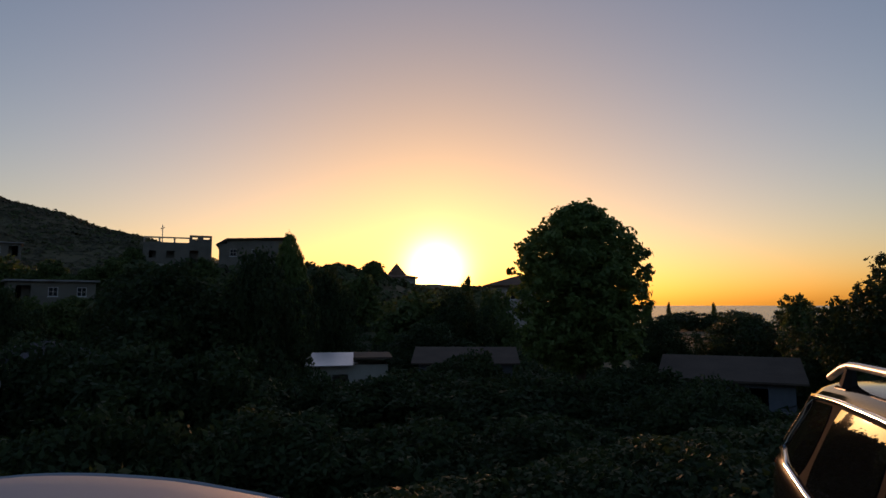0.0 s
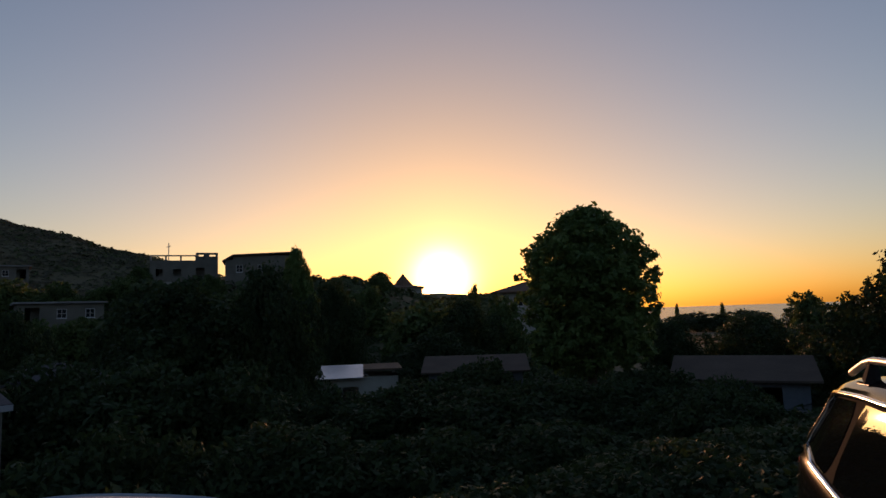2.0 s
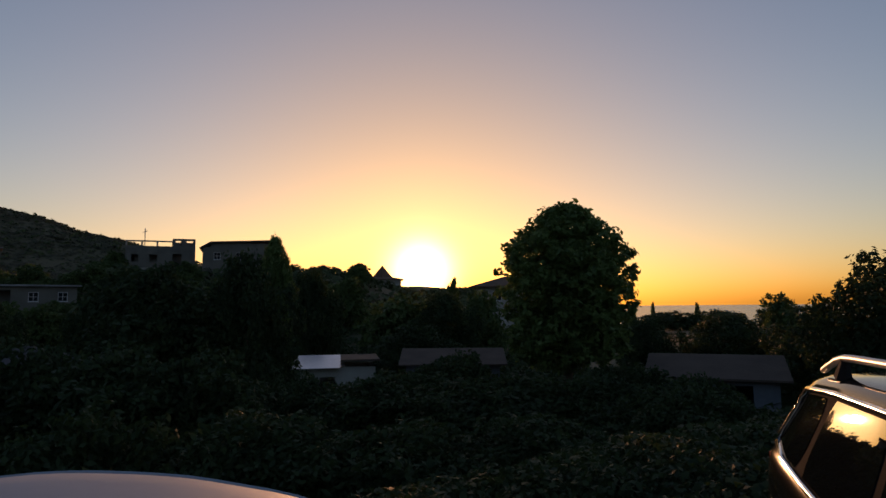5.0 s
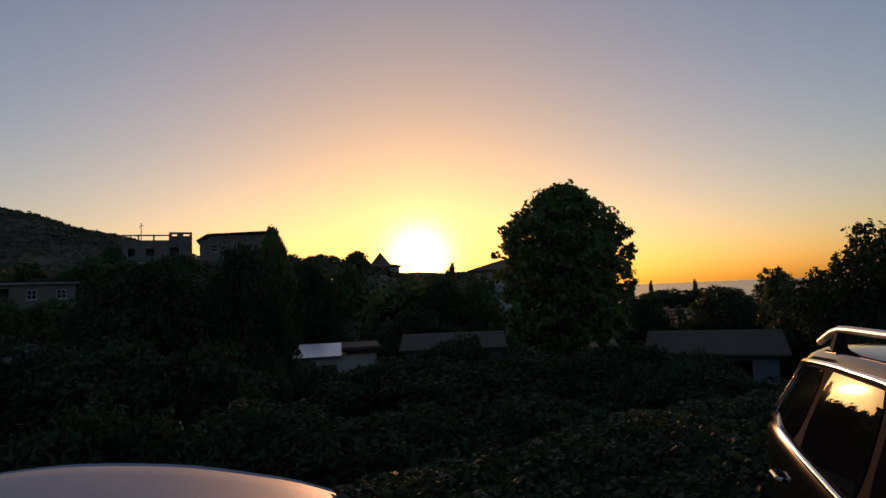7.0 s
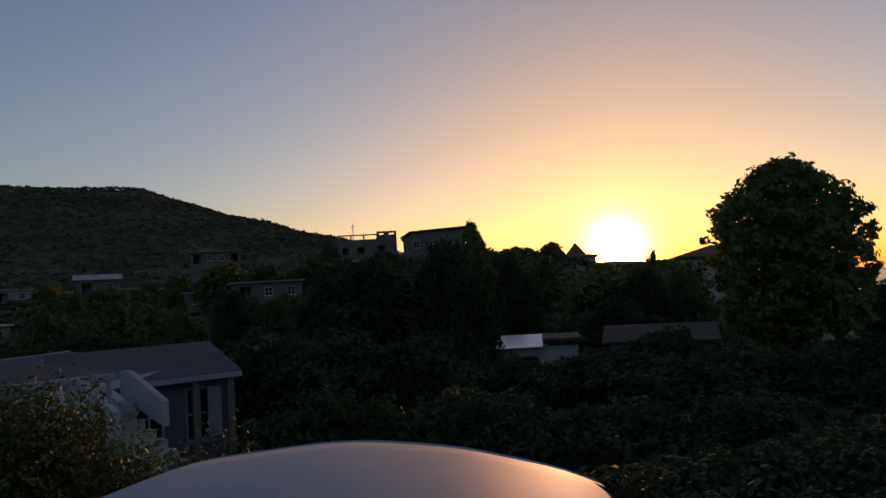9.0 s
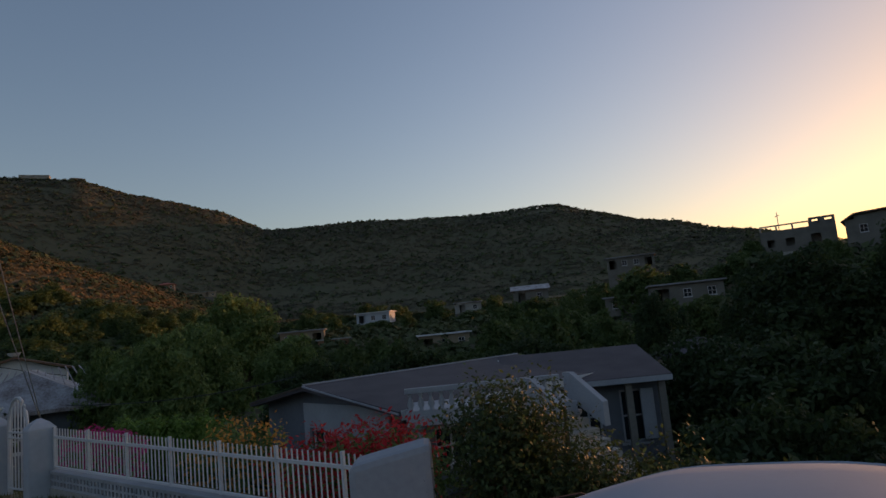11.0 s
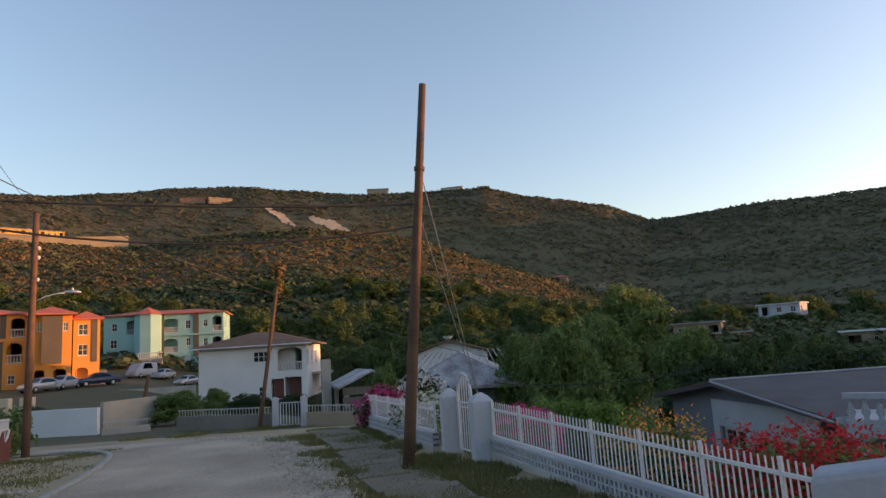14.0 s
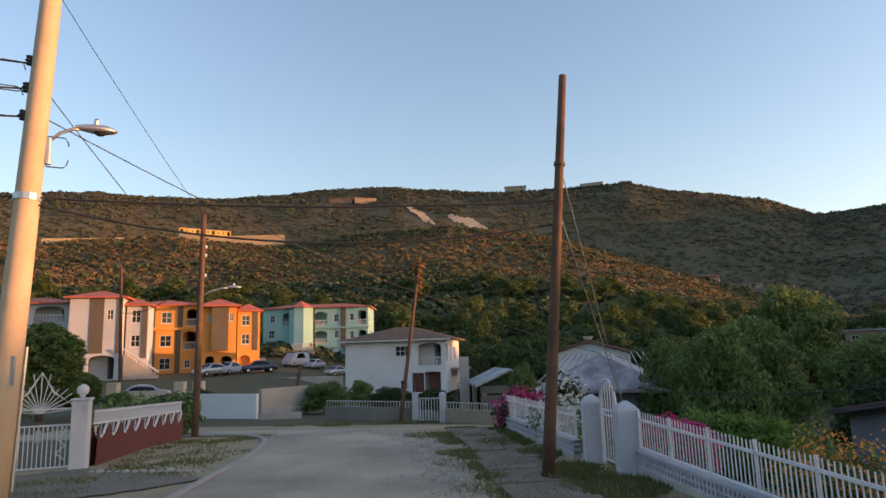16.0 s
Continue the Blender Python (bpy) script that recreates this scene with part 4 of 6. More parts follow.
part("fascia", box(-4.5, 4.7, -4.78, -4.755, 2.55, 2.78), M_white, H)
# near-black box: the dark of the unlit rooms put into its colour
part("inner_wall", box(-3.4, 5.4, -3.0, 3.0, 0.1, 2.7), M_dark, H)

H = thing("bungalow", "grey bungalow wing with purple-grey roof and shuttered windows", "house", m=Matrix.Translation((20.5, 12.3, -2.5)) @ Matrix.Rotation(radians(-52), 4, "Z"))
room_block(H, -0.9, 2.5, -3.2, 3.2, 0, 2.6, M_bluegrey, M_dulltrim, [(0.8, 1.6, 0.8, 2.1, W), (2.2, 3.0, 0.6, 2.2, W)], (), [(1, 2, 0.8, 2, W)])
part("roof", gable_roof(-1.8, 2.4, -3.5, 3.5, 2.5, 0.75, 0.4), M_slate, H)
part("fascia", box(-2.2, 2.8, -3.94, -3.91, 2.46, 2.62), M_dulltrim, H)
for x in (1.5, 2.5):
    part("column", box(x - 0.1, x + 0.1, -3.78, -3.58, 0, 2.5), M_dullwall, H)
part("rake_board", tube([(-2.23, -0.2, 3.24), (-2.23, -3.9, 2.56)], 0.06, 4), M_white, H)
part("shutter", box(1.9, 2.3, -3.4, -3.3, 0.7, 2.2), M_dulltrim, H)
H = house_at("outbuilding", "small outbuilding with grey pitched roof beside the bungalow", 70.2, 31, -2.6)
room_block(H, -1.8, 1.8, 0, 3, 0, 2.4, M_cream, M_white, [(1, 1.8, 0.8, 1.8, W)])
part("roof", hip_roof(-1.8, 1.8, 0, 3, 2.4, 0.6, 0.3), M_slate, H)

# white terrace with balusters and steps in front of the bungalow
H = thing("terrace", "white concrete terrace with turned balusters and a stair going down", "terrace", m=Matrix.Translation((at(45.6, 13.4).x, at(45.6, 13.4).y, 0.0)) @ Matrix.Rotation(radians(-50), 4, "Z"))
# shade and dust are both in the grey of this white
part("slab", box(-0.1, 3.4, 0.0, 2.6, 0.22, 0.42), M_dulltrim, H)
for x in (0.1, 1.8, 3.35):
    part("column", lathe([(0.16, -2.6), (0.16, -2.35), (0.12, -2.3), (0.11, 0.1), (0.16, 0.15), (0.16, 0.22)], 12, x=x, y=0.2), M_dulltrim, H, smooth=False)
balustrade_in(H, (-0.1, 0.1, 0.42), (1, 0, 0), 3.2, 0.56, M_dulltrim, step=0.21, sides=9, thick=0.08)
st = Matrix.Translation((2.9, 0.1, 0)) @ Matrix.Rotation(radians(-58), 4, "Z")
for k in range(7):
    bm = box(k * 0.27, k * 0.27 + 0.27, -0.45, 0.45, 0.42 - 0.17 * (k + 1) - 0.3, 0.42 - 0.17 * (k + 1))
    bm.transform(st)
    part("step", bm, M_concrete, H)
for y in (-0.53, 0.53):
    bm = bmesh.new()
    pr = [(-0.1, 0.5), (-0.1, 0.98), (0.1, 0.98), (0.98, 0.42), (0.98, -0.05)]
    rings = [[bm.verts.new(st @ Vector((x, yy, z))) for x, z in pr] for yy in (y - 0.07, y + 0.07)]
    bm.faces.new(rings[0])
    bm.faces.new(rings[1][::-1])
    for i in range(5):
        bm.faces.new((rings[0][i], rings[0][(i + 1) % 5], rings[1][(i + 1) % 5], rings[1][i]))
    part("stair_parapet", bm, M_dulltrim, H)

# tin-roofed house and gabled house behind the gate
H = house_at("cottage", "old cottage with weathered metal sheet roof behind the gate", 16.8, 34, -2.35, -6)
room_block(H, -3.0, 2.4, 0, 6, 0, 2.5, M_bluegrey, M_white, [(1.5, 2.7, 0.9, 2, W)])
part("foundation", box(-2.6, 2.2, 0.05, 6, -2.5, -0.01), M_concrete, H)
tin = part("roof", hip_roof(-3.0, 2.4, 0, 6, 2.5, 1.75, 0.7, ridge=2.0), M_tin, H)
for k in range(15):
    f = k / 14
    part("sheet_seam", tube([(-3.7 + 6.8 * f, -0.7, 2.675), (-2.3 + 4.0 * f, 3.0, 4.425)], 0.03, 4), M_tin, tin)
H = house_at("cottage", "small carport shed with silver gable roof and white boards", 8.6, 31, -1.7, 10)
part("roof", gable_roof(-1.2, 1.4, 0, 4, 2.4, 0.7, 0.3, 0.1, "y"), M_tin, H)
for x in (-1.1, 1.3):
    for y in (0.1, 3.8):
        part("post", box(x - 0.1, x + 0.1, y - 0.1, y + 0.1, -0.8, 2.4), M_concrete, H)
for k in range(3):
    part("board", box(-1.3, 1.5, -0.08, -0.03, 1.2 + k * 0.45, 1.55 + k * 0.45), M_dullwall, H)
H = house_at("gabled_house", "white gabled house with brown roof edge seen over the trees", 15.8, 62, -3.2, -4)
room_block(H, -3.6, 3.6, 0, 8, 0, 5.0, M_whitewall, M_white, [(4.2, 5.0, 3.6, 4.2, W), (5.3, 6.1, 3.6, 4.2, W)])
bm = bmesh.new()
for y in (0.02, 0.22):
    bm.faces.new([bm.verts.new((x, y, z)) for x, z in ((-3.6, 5.0), (3.6, 5.0), (0, 6.2))])
part("gable", bm, M_whitewall, H)
part("roof", gable_roof(-3.6, 3.6, 0, 8, 5.0, 1.2, 0.5, 0.16, "y"), M_brownroof, H)
part("satellite_dish", lathe([(0.05, 6.3), (0.35, 6.45), (0.5, 6.7)], 12), M_white, H)

# houses scattered over the valley: azimuth, distance, width, depth, storeys, eave over eye level in degrees, roof, wall, label
def valley_house(az, d, w, dep, floors, el, roof, wall, rmat, label, turn=0.0):
    zt = up(el, d)
    h = 2.8 * floors
    z0 = zt - h
    H = house_at("hillside_house", label, az, d, z0, turn)
    holes = []
    n = max(2, int(w / 2.6))
    for f in range(floors):
        for k in range(n):
            c = (k + 0.5) * w / n
            holes.append((c - 0.55, c + 0.55, f * 2.8 + 0.9, f * 2.8 + 2.1, W) if (k + f) % 3 else (c - 0.8, c + 0.8, f * 2.8 + 0.3, f * 2.8 + 2.3, "void"))
    room_block(H, -w / 2, w / 2, 0, dep, 0, h, wall, M_white, holes, (), [(1, 2.2, 0.9, 2.1, W)])
    if roof == "flat":
        part("roof", box(-w / 2 - 0.4, w / 2 + 0.4, -0.5, dep + 0.3, h, h + 0.22), rmat, H)
    elif roof == "hip":
        part("roof", hip_roof(-w / 2, w / 2, 0, dep, h, w * 0.13, 0.5), rmat, H)
    else:
        part("roof", gable_roof(-w / 2, w / 2, 0, dep, h, dep * 0.16, 0.5), rmat, H)
    part("foundation", box(-w / 2, w / 2, 0.05, dep, -2.5 if d > 200 else -4, -0.01), M_dullwall, H)
    return H


M_ochre = surf("ochre_rendered_wall", (0.55, 0.33, 0.06), (0.65, 0.4, 0.1), 0.3, 0.8, 0.1)
M_tan = surf("tan_rendered_wall", (0.26, 0.2, 0.14), (0.36, 0.28, 0.2), 0.4, 0.9, 0.2, fine=20)
M_brick = surf("bare_clay_block", (0.3, 0.15, 0.09), (0.4, 0.21, 0.13), 0.5, 0.9, 0.2, fine=20)


def on_crest(az, d, eave, el):
    """The elevation of an eave that stands el degrees up, or eave metres over the ground where that is higher."""
    return max(el, math.degrees(math.atan2(gz(*at(az, d).xy) + eave - 2.15, d)))


VALLEY = (
    (31.3, 118, 8, 6, 1, 1.6, "flat", M_dullwall, M_dullroof, "cream house with flat metal roof among trees"),
    (36.75, 122, 8, 6, 2, 0.85, "flat", M_tan, M_dullroof, "tan two-storey house with flat grey roof"),
    (39.4, 118, 5.5, 5, 1, -0.1, "flat", M_brick, M_concrete, "unpainted block house with flat roof"),
    (43.0, 170, 9, 7, 1, 1.9, "flat", M_shadewornwhite, M_whitewall, "long white house with flat roof and tank"),
    (49.2, 110, 8.6, 7, 1, -0.6, "flat", M_tan, M_whitewall, "cream house with pale flat roof overhanging"),
    (51.6, 175, 7, 6, 1, 2.0, "flat", M_concrete, M_tin, "small grey house on the slope"),
    (57.2, 140, 7.6, 7, 1, 2.55, "gable", M_dullwall, M_tin, "grey house with bright metal roof"),
    (65.2, 118, 7, 7, 2, 1.1, "flat", M_dullwall, M_dullroof, "bare concrete two-storey house"),
    (66.05, 150, 10.4, 8, 1, 4.5, "flat", M_dullwall, M_dullroof, "dull grey house with terraces on the hill"),
    (70.3, 95, 9.6, 7, 1, 1.7, "flat", M_dullwall, M_dullroof, "grey house with a row of columns"),
    (26.1, 372, 8, 6, 1, on_crest(26.1, 372, 3.6, 5.55), "hip", M_brick, M_redroof, "small house with red roof on the spur"),
    (28.75, 372, 15, 8, 1, on_crest(28.75, 372, 3.6, 4.65), "flat", M_tan, M_concrete, "tan house with arched verandah on the spur"),
    (17.2, 960, 34, 14, 2, 14.5, "flat", M_concrete, M_concrete, "pale mansion on the ridge"),
    (20.1, 960, 18, 12, 2, 14.35, "hip", M_concrete, M_concrete, "pale house on the ridge"),
    (-3.3, r_for(-3.7, 13.5), 30, 14, 2, 14.05, "flat", M_tan, M_concrete, "unfinished tan house high on the hillside"),
    (-5.6, r_for(-6.0, 13.5), 32, 12, 2, 14.05, "flat", M_brick, M_brick, "unfinished brown house high on the hillside"),
    (-17.1, 376, 28, 8, 1, 11.0, "flat", M_ochre, M_tin, "ochre building on a walled hilltop terrace"),
    (-21.5, 900, 22, 12, 1, 11.3, "flat", M_concrete, M_concrete, "white buildings on the far hillside"),
)
for row in VALLEY:
    valley_house(*row, turn=(row[0] * 37) % 30 - 15)
H = house_at("hilltop_villa", "white four-storey villa with gabled roof on the ridge", 10.5, 965, up(13.95, 965))
room_block(H, -16, 16, 0, 16, 0, 13, M_concrete, M_white, [(2.4 + 7 * k, 7.6 + 7 * k, 1.2 + 4 * f, 4 + 4 * f, "void") for k in range(4) for f in range(3)])
part("roof", gable_roof(-16, 16, 0, 16, 13, 2.5, 1.0, 0.5), M_brownroof, H)
part("foundation", box(-24, 30, 0, 16, -12, -0.01), M_concrete, H)
H = thing("retaining_wall", "long ochre-grey retaining wall along the hilltop terrace", "wall")
# the orange of the low sun is put into this wall colour
M_oldwall = surf("sunlit_ochre_block_wall", (0.26, 0.2, 0.12), (0.38, 0.3, 0.19), 0.15, 0.9, 0.3, fine=20)
bm = bmesh.new()
rows_w = []
for k in range(29):
    f = k / 28
    az = -29.0 + 18.5 * f
    zt = float(np.interp(az, [-30, -22, -15, -10.5], [64.0, 68.0, 70.5, 72.0]))
    rows_w.append([bm.verts.new((*at(az, dd).xy, zz)) for dd, zz in ((366, zt - 6), (367, zt), (368, zt), (369, zt - 10))])
for q0, q1 in zip(rows_w, rows_w[1:]):
    for i in range(4):
        bm.faces.new((q0[i], q1[i], q1[(i + 1) % 4], q0[(i + 1) % 4]))
bm.faces.new(rows_w[0])
bm.faces.new(rows_w[-1])
part("wall", bm, M_oldwall, H)

# houses on the knoll against the sunset
H = house_at("unfinished_house", "bare concrete house under construction with an open roof frame", 79.0, 130, up(3.3, 130))
# silhouette dark against the sunset put into the wall colour
room_block(H, -6.0, 6.0, 0, 9, 0, 4.0, M_dullwall, M_white, [(1, 2.2, 1, 2.4, "void"), (4, 5.4, 1, 2.4, "void"), (8, 9.6, 0.8, 2.6, "void")], (), [(2, 4, 1, 2.5, "void")])
room_block(H, 2.0, 6.0, 0, 8, 4.0, 5.5, M_dullwall, M_white, [(0.5, 1.8, 0.2, 1.1, "void"), (2.4, 3.6, 0.2, 1.1, "void")], [(1, 3, 0.2, 1.1, "void"), (4.5, 6.5, 0.2, 1.1, "void")], [(1, 3, 0.2, 1.1, "void"), (4.5, 6.5, 0.2, 1.1, "void")])
for x in (-6.0, -3.4, -0.8):
    part("column", box(x, x + 0.3, 0.1, 0.4, 4.0, 5.0), M_concrete, H)
part("beam", box(-6.0, 2.0, 0.1, 0.4, 4.8, 5.05), M_concrete, H)
part("antenna", tube([(-2.8, 1, 4), (-2.8, 1, 7.4)], 0.08, 6), M_galv, H)
part("antenna_arm", tube([(-3.2, 1, 6.6), (-2.4, 1, 6.9)], 0.06, 6), M_galv, H)
part("foundation", box(-6, 6, 0.1, 9, -5, -0.01), M_concrete, H)
H = house_at("hillside_house", "pale house with low pitched roof on the knoll", 84.9, 128, up(2.6, 128))
# pale walls and roof coloured dark because they are backlit
room_block(H, -6.0, 6.4, 0, 9, 0, 5.6, M_dullwall, M_white, [(2, 3.2, 3.2, 4.6, W), (6, 7.2, 3.2, 4.6, W)])
bm = bmesh.new()
rings = [[bm.verts.new((x, y, z)) for x, z in ((-6.6, 5.4), (-4.6, 6.6), (6.8, 7.1), (6.8, 6.8), (-4.4, 6.3), (-6.4, 5.2))] for y in (-0.5, 9.5)]
bm.faces.new(rings[0])
bm.faces.new(rings[1][::-1])
for i in range(6):
    bm.faces.new((rings[0][i], rings[0][(i + 1) % 6], rings[1][(i + 1) % 6], rings[1][i]))
part("roof", bm, M_rust, H)
part("parapet", box(-4.6, 6.4, 0.05, 8.9, 5.6, 6.4), M_dullwall, H)
H = house_at("hillside_house", "dark house with steep pointed roof on the skyline", 97.25, 150, up(1.0, 150))
room_block(H, -5.5, 5, 0, 9, 0, 3.4, M_concrete, M_white, [(2, 3.2, 1, 2.2, W)])
part("roof", hip_roof(-5.5, 5, 0, 9, 3.4, 1.0, 0.6), M_brownroof, H)
part("spire", tube([(0.6, 4, 3.9), (0.6, 4, 7.0)], [2.6, 0.05], 4), M_brownroof, H)
part("foundation", box(-5.5, 5, 0.1, 9, -5, -0.01), M_concrete, H)
H = house_at("hillside_house", "low house with hipped roof beyond the tall tree", 108.8, 80, up(-0.4, 80))
room_block(H, -4, 4, 0, 7, 0, 2.7, M_concrete, M_white, [(2, 3.2, 1, 2.2, W)])
part("roof", hip_roof(-4, 4, 0, 7, 2.7, 1.3, 0.6), M_brownroof, H)
part("foundation", box(-4, 4, 0.1, 7, -3, -0.01), M_concrete, H)
H = house_at("shed", "shed with bright metal sheet roof among trees", 93.75, 33, -2.9)
room_block(H, -2.0, 2.0, 0, 3, 0, 1.95, M_concrete, M_white, [(1.2, 2.0, 0.6, 1.5, "void")])
bm = bmesh.new()
for x0, x1, y1 in ((-2.15, 0.25, 1.9),):
    q = [bm.verts.new(v) for v in ((x0, -0.5, 1.98), (x1, -0.4, 1.98), (x1, y1, 2.46), (x0 + 0.1, y1, 2.46))]
    q2 = [bm.verts.new(v.co - Vector((0, 0, 0.04))) for v in q]
    bm.faces.new(q)
    bm.faces.new(q2[::-1])
    for i in range(4):
        bm.faces.new((q[i], q[(i + 1) % 4], q2[(i + 1) % 4], q2[i]))
part("roof_sheet", bm, M_tinbright, H, "bright pale metal roof sheet")
part("roof", box(0.26, 2.2, -0.4, 3.2, 2.27, 2.37), M_rust, H)
H = house_at("cottage", "low cottage with rusty sheet roof and open porch", 125.5, 27, -3.0)
room_block(H, -1.9, 2.4, 0, 5, 0, 2.2, M_bluegrey, M_white, [(0.8, 1.6, 0.5, 1.6, "void"), (2.6, 3.4, 0.1, 2, "void")])
part("roof", gable_roof(-2.0, 2.4, 0, 5, 2.2, 0.7, 0.4, 0.08), M_rust, H)
H = house_at("cottage", "long dark cottage roof below the sunset", 104.0, 36, -3.4)
room_block(H, -2.6, 2.6, 0, 5, 0, 2.2, M_bluegrey, M_white, [(0.8, 1.6, 0.5, 1.6, "void")])
part("roof", gable_roof(-2.6, 2.6, 0, 5, 2.2, 0.7, 0.4, 0.08), M_rust, H)

# ---- road, verges, pavement ----


def resample(pts, n):
    p = np.array(pts, float)
    for _ in range(2):
        q = [p[0]]
        for a, b in zip(p, p[1:]):
            q += [a * 0.75 + b * 0.25, a * 0.25 + b * 0.75]
        p = np.array(q + [p[-1]])
    s = np.concatenate([[0], np.cumsum(np.hypot(*np.diff(p, axis=0).T))])
    t = np.linspace(0, s[-1], n)
    return np.stack([np.interp(t, s, p[:, 0]), np.interp(t, s, p[:, 1])], 1)


def ribbon(name, left, right, n, across, lift, material, jitter=0.0, seed=1):
    """A sheet between two edges, lying on the ground."""
    rng = np.random.default_rng(seed)
    L, R = resample(left, n), resample(right, n)
    L = L + rng.normal(size=L.shape) * jitter
    R = R + rng.normal(size=R.shape) * jitter
    t = np.linspace(0, 1, across)[None, :, None]
    P = L[:, None] * (1 - t) + R[:, None] * t
    z = ground_z(P[..., 0], P[..., 1]) + lift + 0.012 * wobble(P[..., 0], P[..., 1], 0.9) * np.sin(np.pi * t[..., 0])
    V = np.concatenate([P, z[..., None]], -1).reshape(-1, 3)
    F = [(i * across + j, i * across + j + 1, (i + 1) * across + j + 1, (i + 1) * across + j) for i in range(n - 1) for j in range(across - 1)]
    return part(name, (V.tolist(), F), material, smooth=True)


INNER = [(-5.0, -30), (-4.4, 6), (-4.1, 13), (-3.9, 17), (-4.3, 20), (-6.0, 22.3), (-10, 23.8), (-34, 28)]
OUTER = [(1.9, -30), (1.6, 4), (1.0, 11), (0.9, 16), (0.2, 20.5), (-1.9, 24.6), (-6, 26.9), (-12, 28.4), (-34, 32.5)]
road = ribbon("road", INNER, OUTER, 130, 14, 0.03, M_asphalt, 0.05)
tagged(road, "worn grey asphalt road bending out of sight", "road", kind="structure")
verge = ribbon("verge", [(-18, -30), (-16, 10), (-12, 15), (-7.4, 15.6), (-7.3, 21), (-9, 23), (-20, 25)], [(-4.9, -30), (-4.2, 8), (-4.05, 13), (-3.8, 17), (-4.2, 20), (-6, 22.4), (-20, 25.6)], 90, 12, 0.018, M_verge, 0.04, 2)
tagged(verge, "dusty dry grass verge beside the road", "verge", kind="structure")
verge = ribbon("verge", [(1.7, -30), (1.45, 4), (0.9, 11), (0.8, 16), (0.0, 20.5), (-2.1, 24.6), (-6.2, 26.9), (-16, 29.3)], [(4.6, -30), (5.0, 5), (4.2, 12), (3.7, 14), (3.0, 20), (2.4, 25.6), (-4, 29), (-16, 31)], 100, 12, 0.012, M_verge, 0.03, 3)
tagged(verge, "grassy verge between road and garden fence", "verge", kind="structure")
drive = ribbon("pavement", [(-9.2, 14.2), (-8.0, 15.0), (-7.2, 15.4)], [(-6.8, 11.8), (-5.0, 12.6), (-4.1, 13.6)], 24, 8, 0.045, M_slab, 0.03, 4)
tagged(drive, "concrete drive apron in front of the gate", "pavement", kind="structure")

# kerb round the corner, stone by stone
kerb = tagged(new("kerb"), "worn concrete kerb round the corner of the verge", "kerb", kind="structure")
edge = resample(INNER[1:6] + [(-6.6, 22.6)], 44)
for (x0, y0), (x1, y1) in zip(edge, edge[1:]):
    L = math.hypot(x1 - x0, y1 - y0)
    ob = part("kerbstone", box(0.006, L - 0.006, -0.07, 0.05, -0.1, 0.085, bevel=0.02), M_concrete, kerb)
    ob.matrix_world = Matrix.Translation((x0, y0, gz(x0, y0))) @ Matrix.Rotation(math.atan2(y1 - y0, x1 - x0), 4, "Z")

# broken footpath slabs on the right
path = tagged(new("pavement"), "broken concrete footpath slabs with grass between them", "pavement", kind="structure")
rng = random.Random(4)
for k in range(15):
    y = 2.5 + k * 1.25
    x = 2.4 - 0.045 * (y - 3)
    bm = box(-0.62, 0.62, -0.58, 0.58, -0.06, 0.05, bevel=0.02)
    for v in bm.verts:
        v.co.x += 0.08 * math.sin(v.co.y * 5 + k)
        v.co.y += 0.06 * math.sin(v.co.x * 4 + k * 2)
    ob = part("slab", bm, M_slab, path)
    ob.matrix_world = Matrix.Translation((x, y, gz(x, y) + 0.015)) @ Euler((rng.uniform(-0.02, 0.02), rng.uniform(-0.02, 0.02), rng.uniform(-0.09, 0.09) + 0.05)).to_matrix().to_4x4()

# edging stones along the drive
for k in range(13):
    s = 0.06 + 0.04 * rng.random()
    bm = bmesh.new()
    bmesh.ops.create_icosphere(bm, subdivisions=2, radius=s)
    for v in bm.verts:
        v.co *= 1 + 0.18 * noise.noise(v.co * 9 + Vector((k, 0, 0)))
        v.co.z *= 0.7
    x, y = -6.85 + k * 0.19, 14.85 - 0.03 * k
    ob = part("edging_stone", bm, M_concrete, smooth=True)
    ob.location = (x, y, gz(x, y) + s * 0.45)
    tagged(ob, "small whitewashed edging stone beside the drive", "stone", "edging stones by the drive")

# ---- white picket fence on its block wall ----
F0, F1 = Vector((4.0, 12.3, 0.0)), Vector((4.86, 5.38, 0.0))
FZ0, FZ1 = 0.0, -0.27


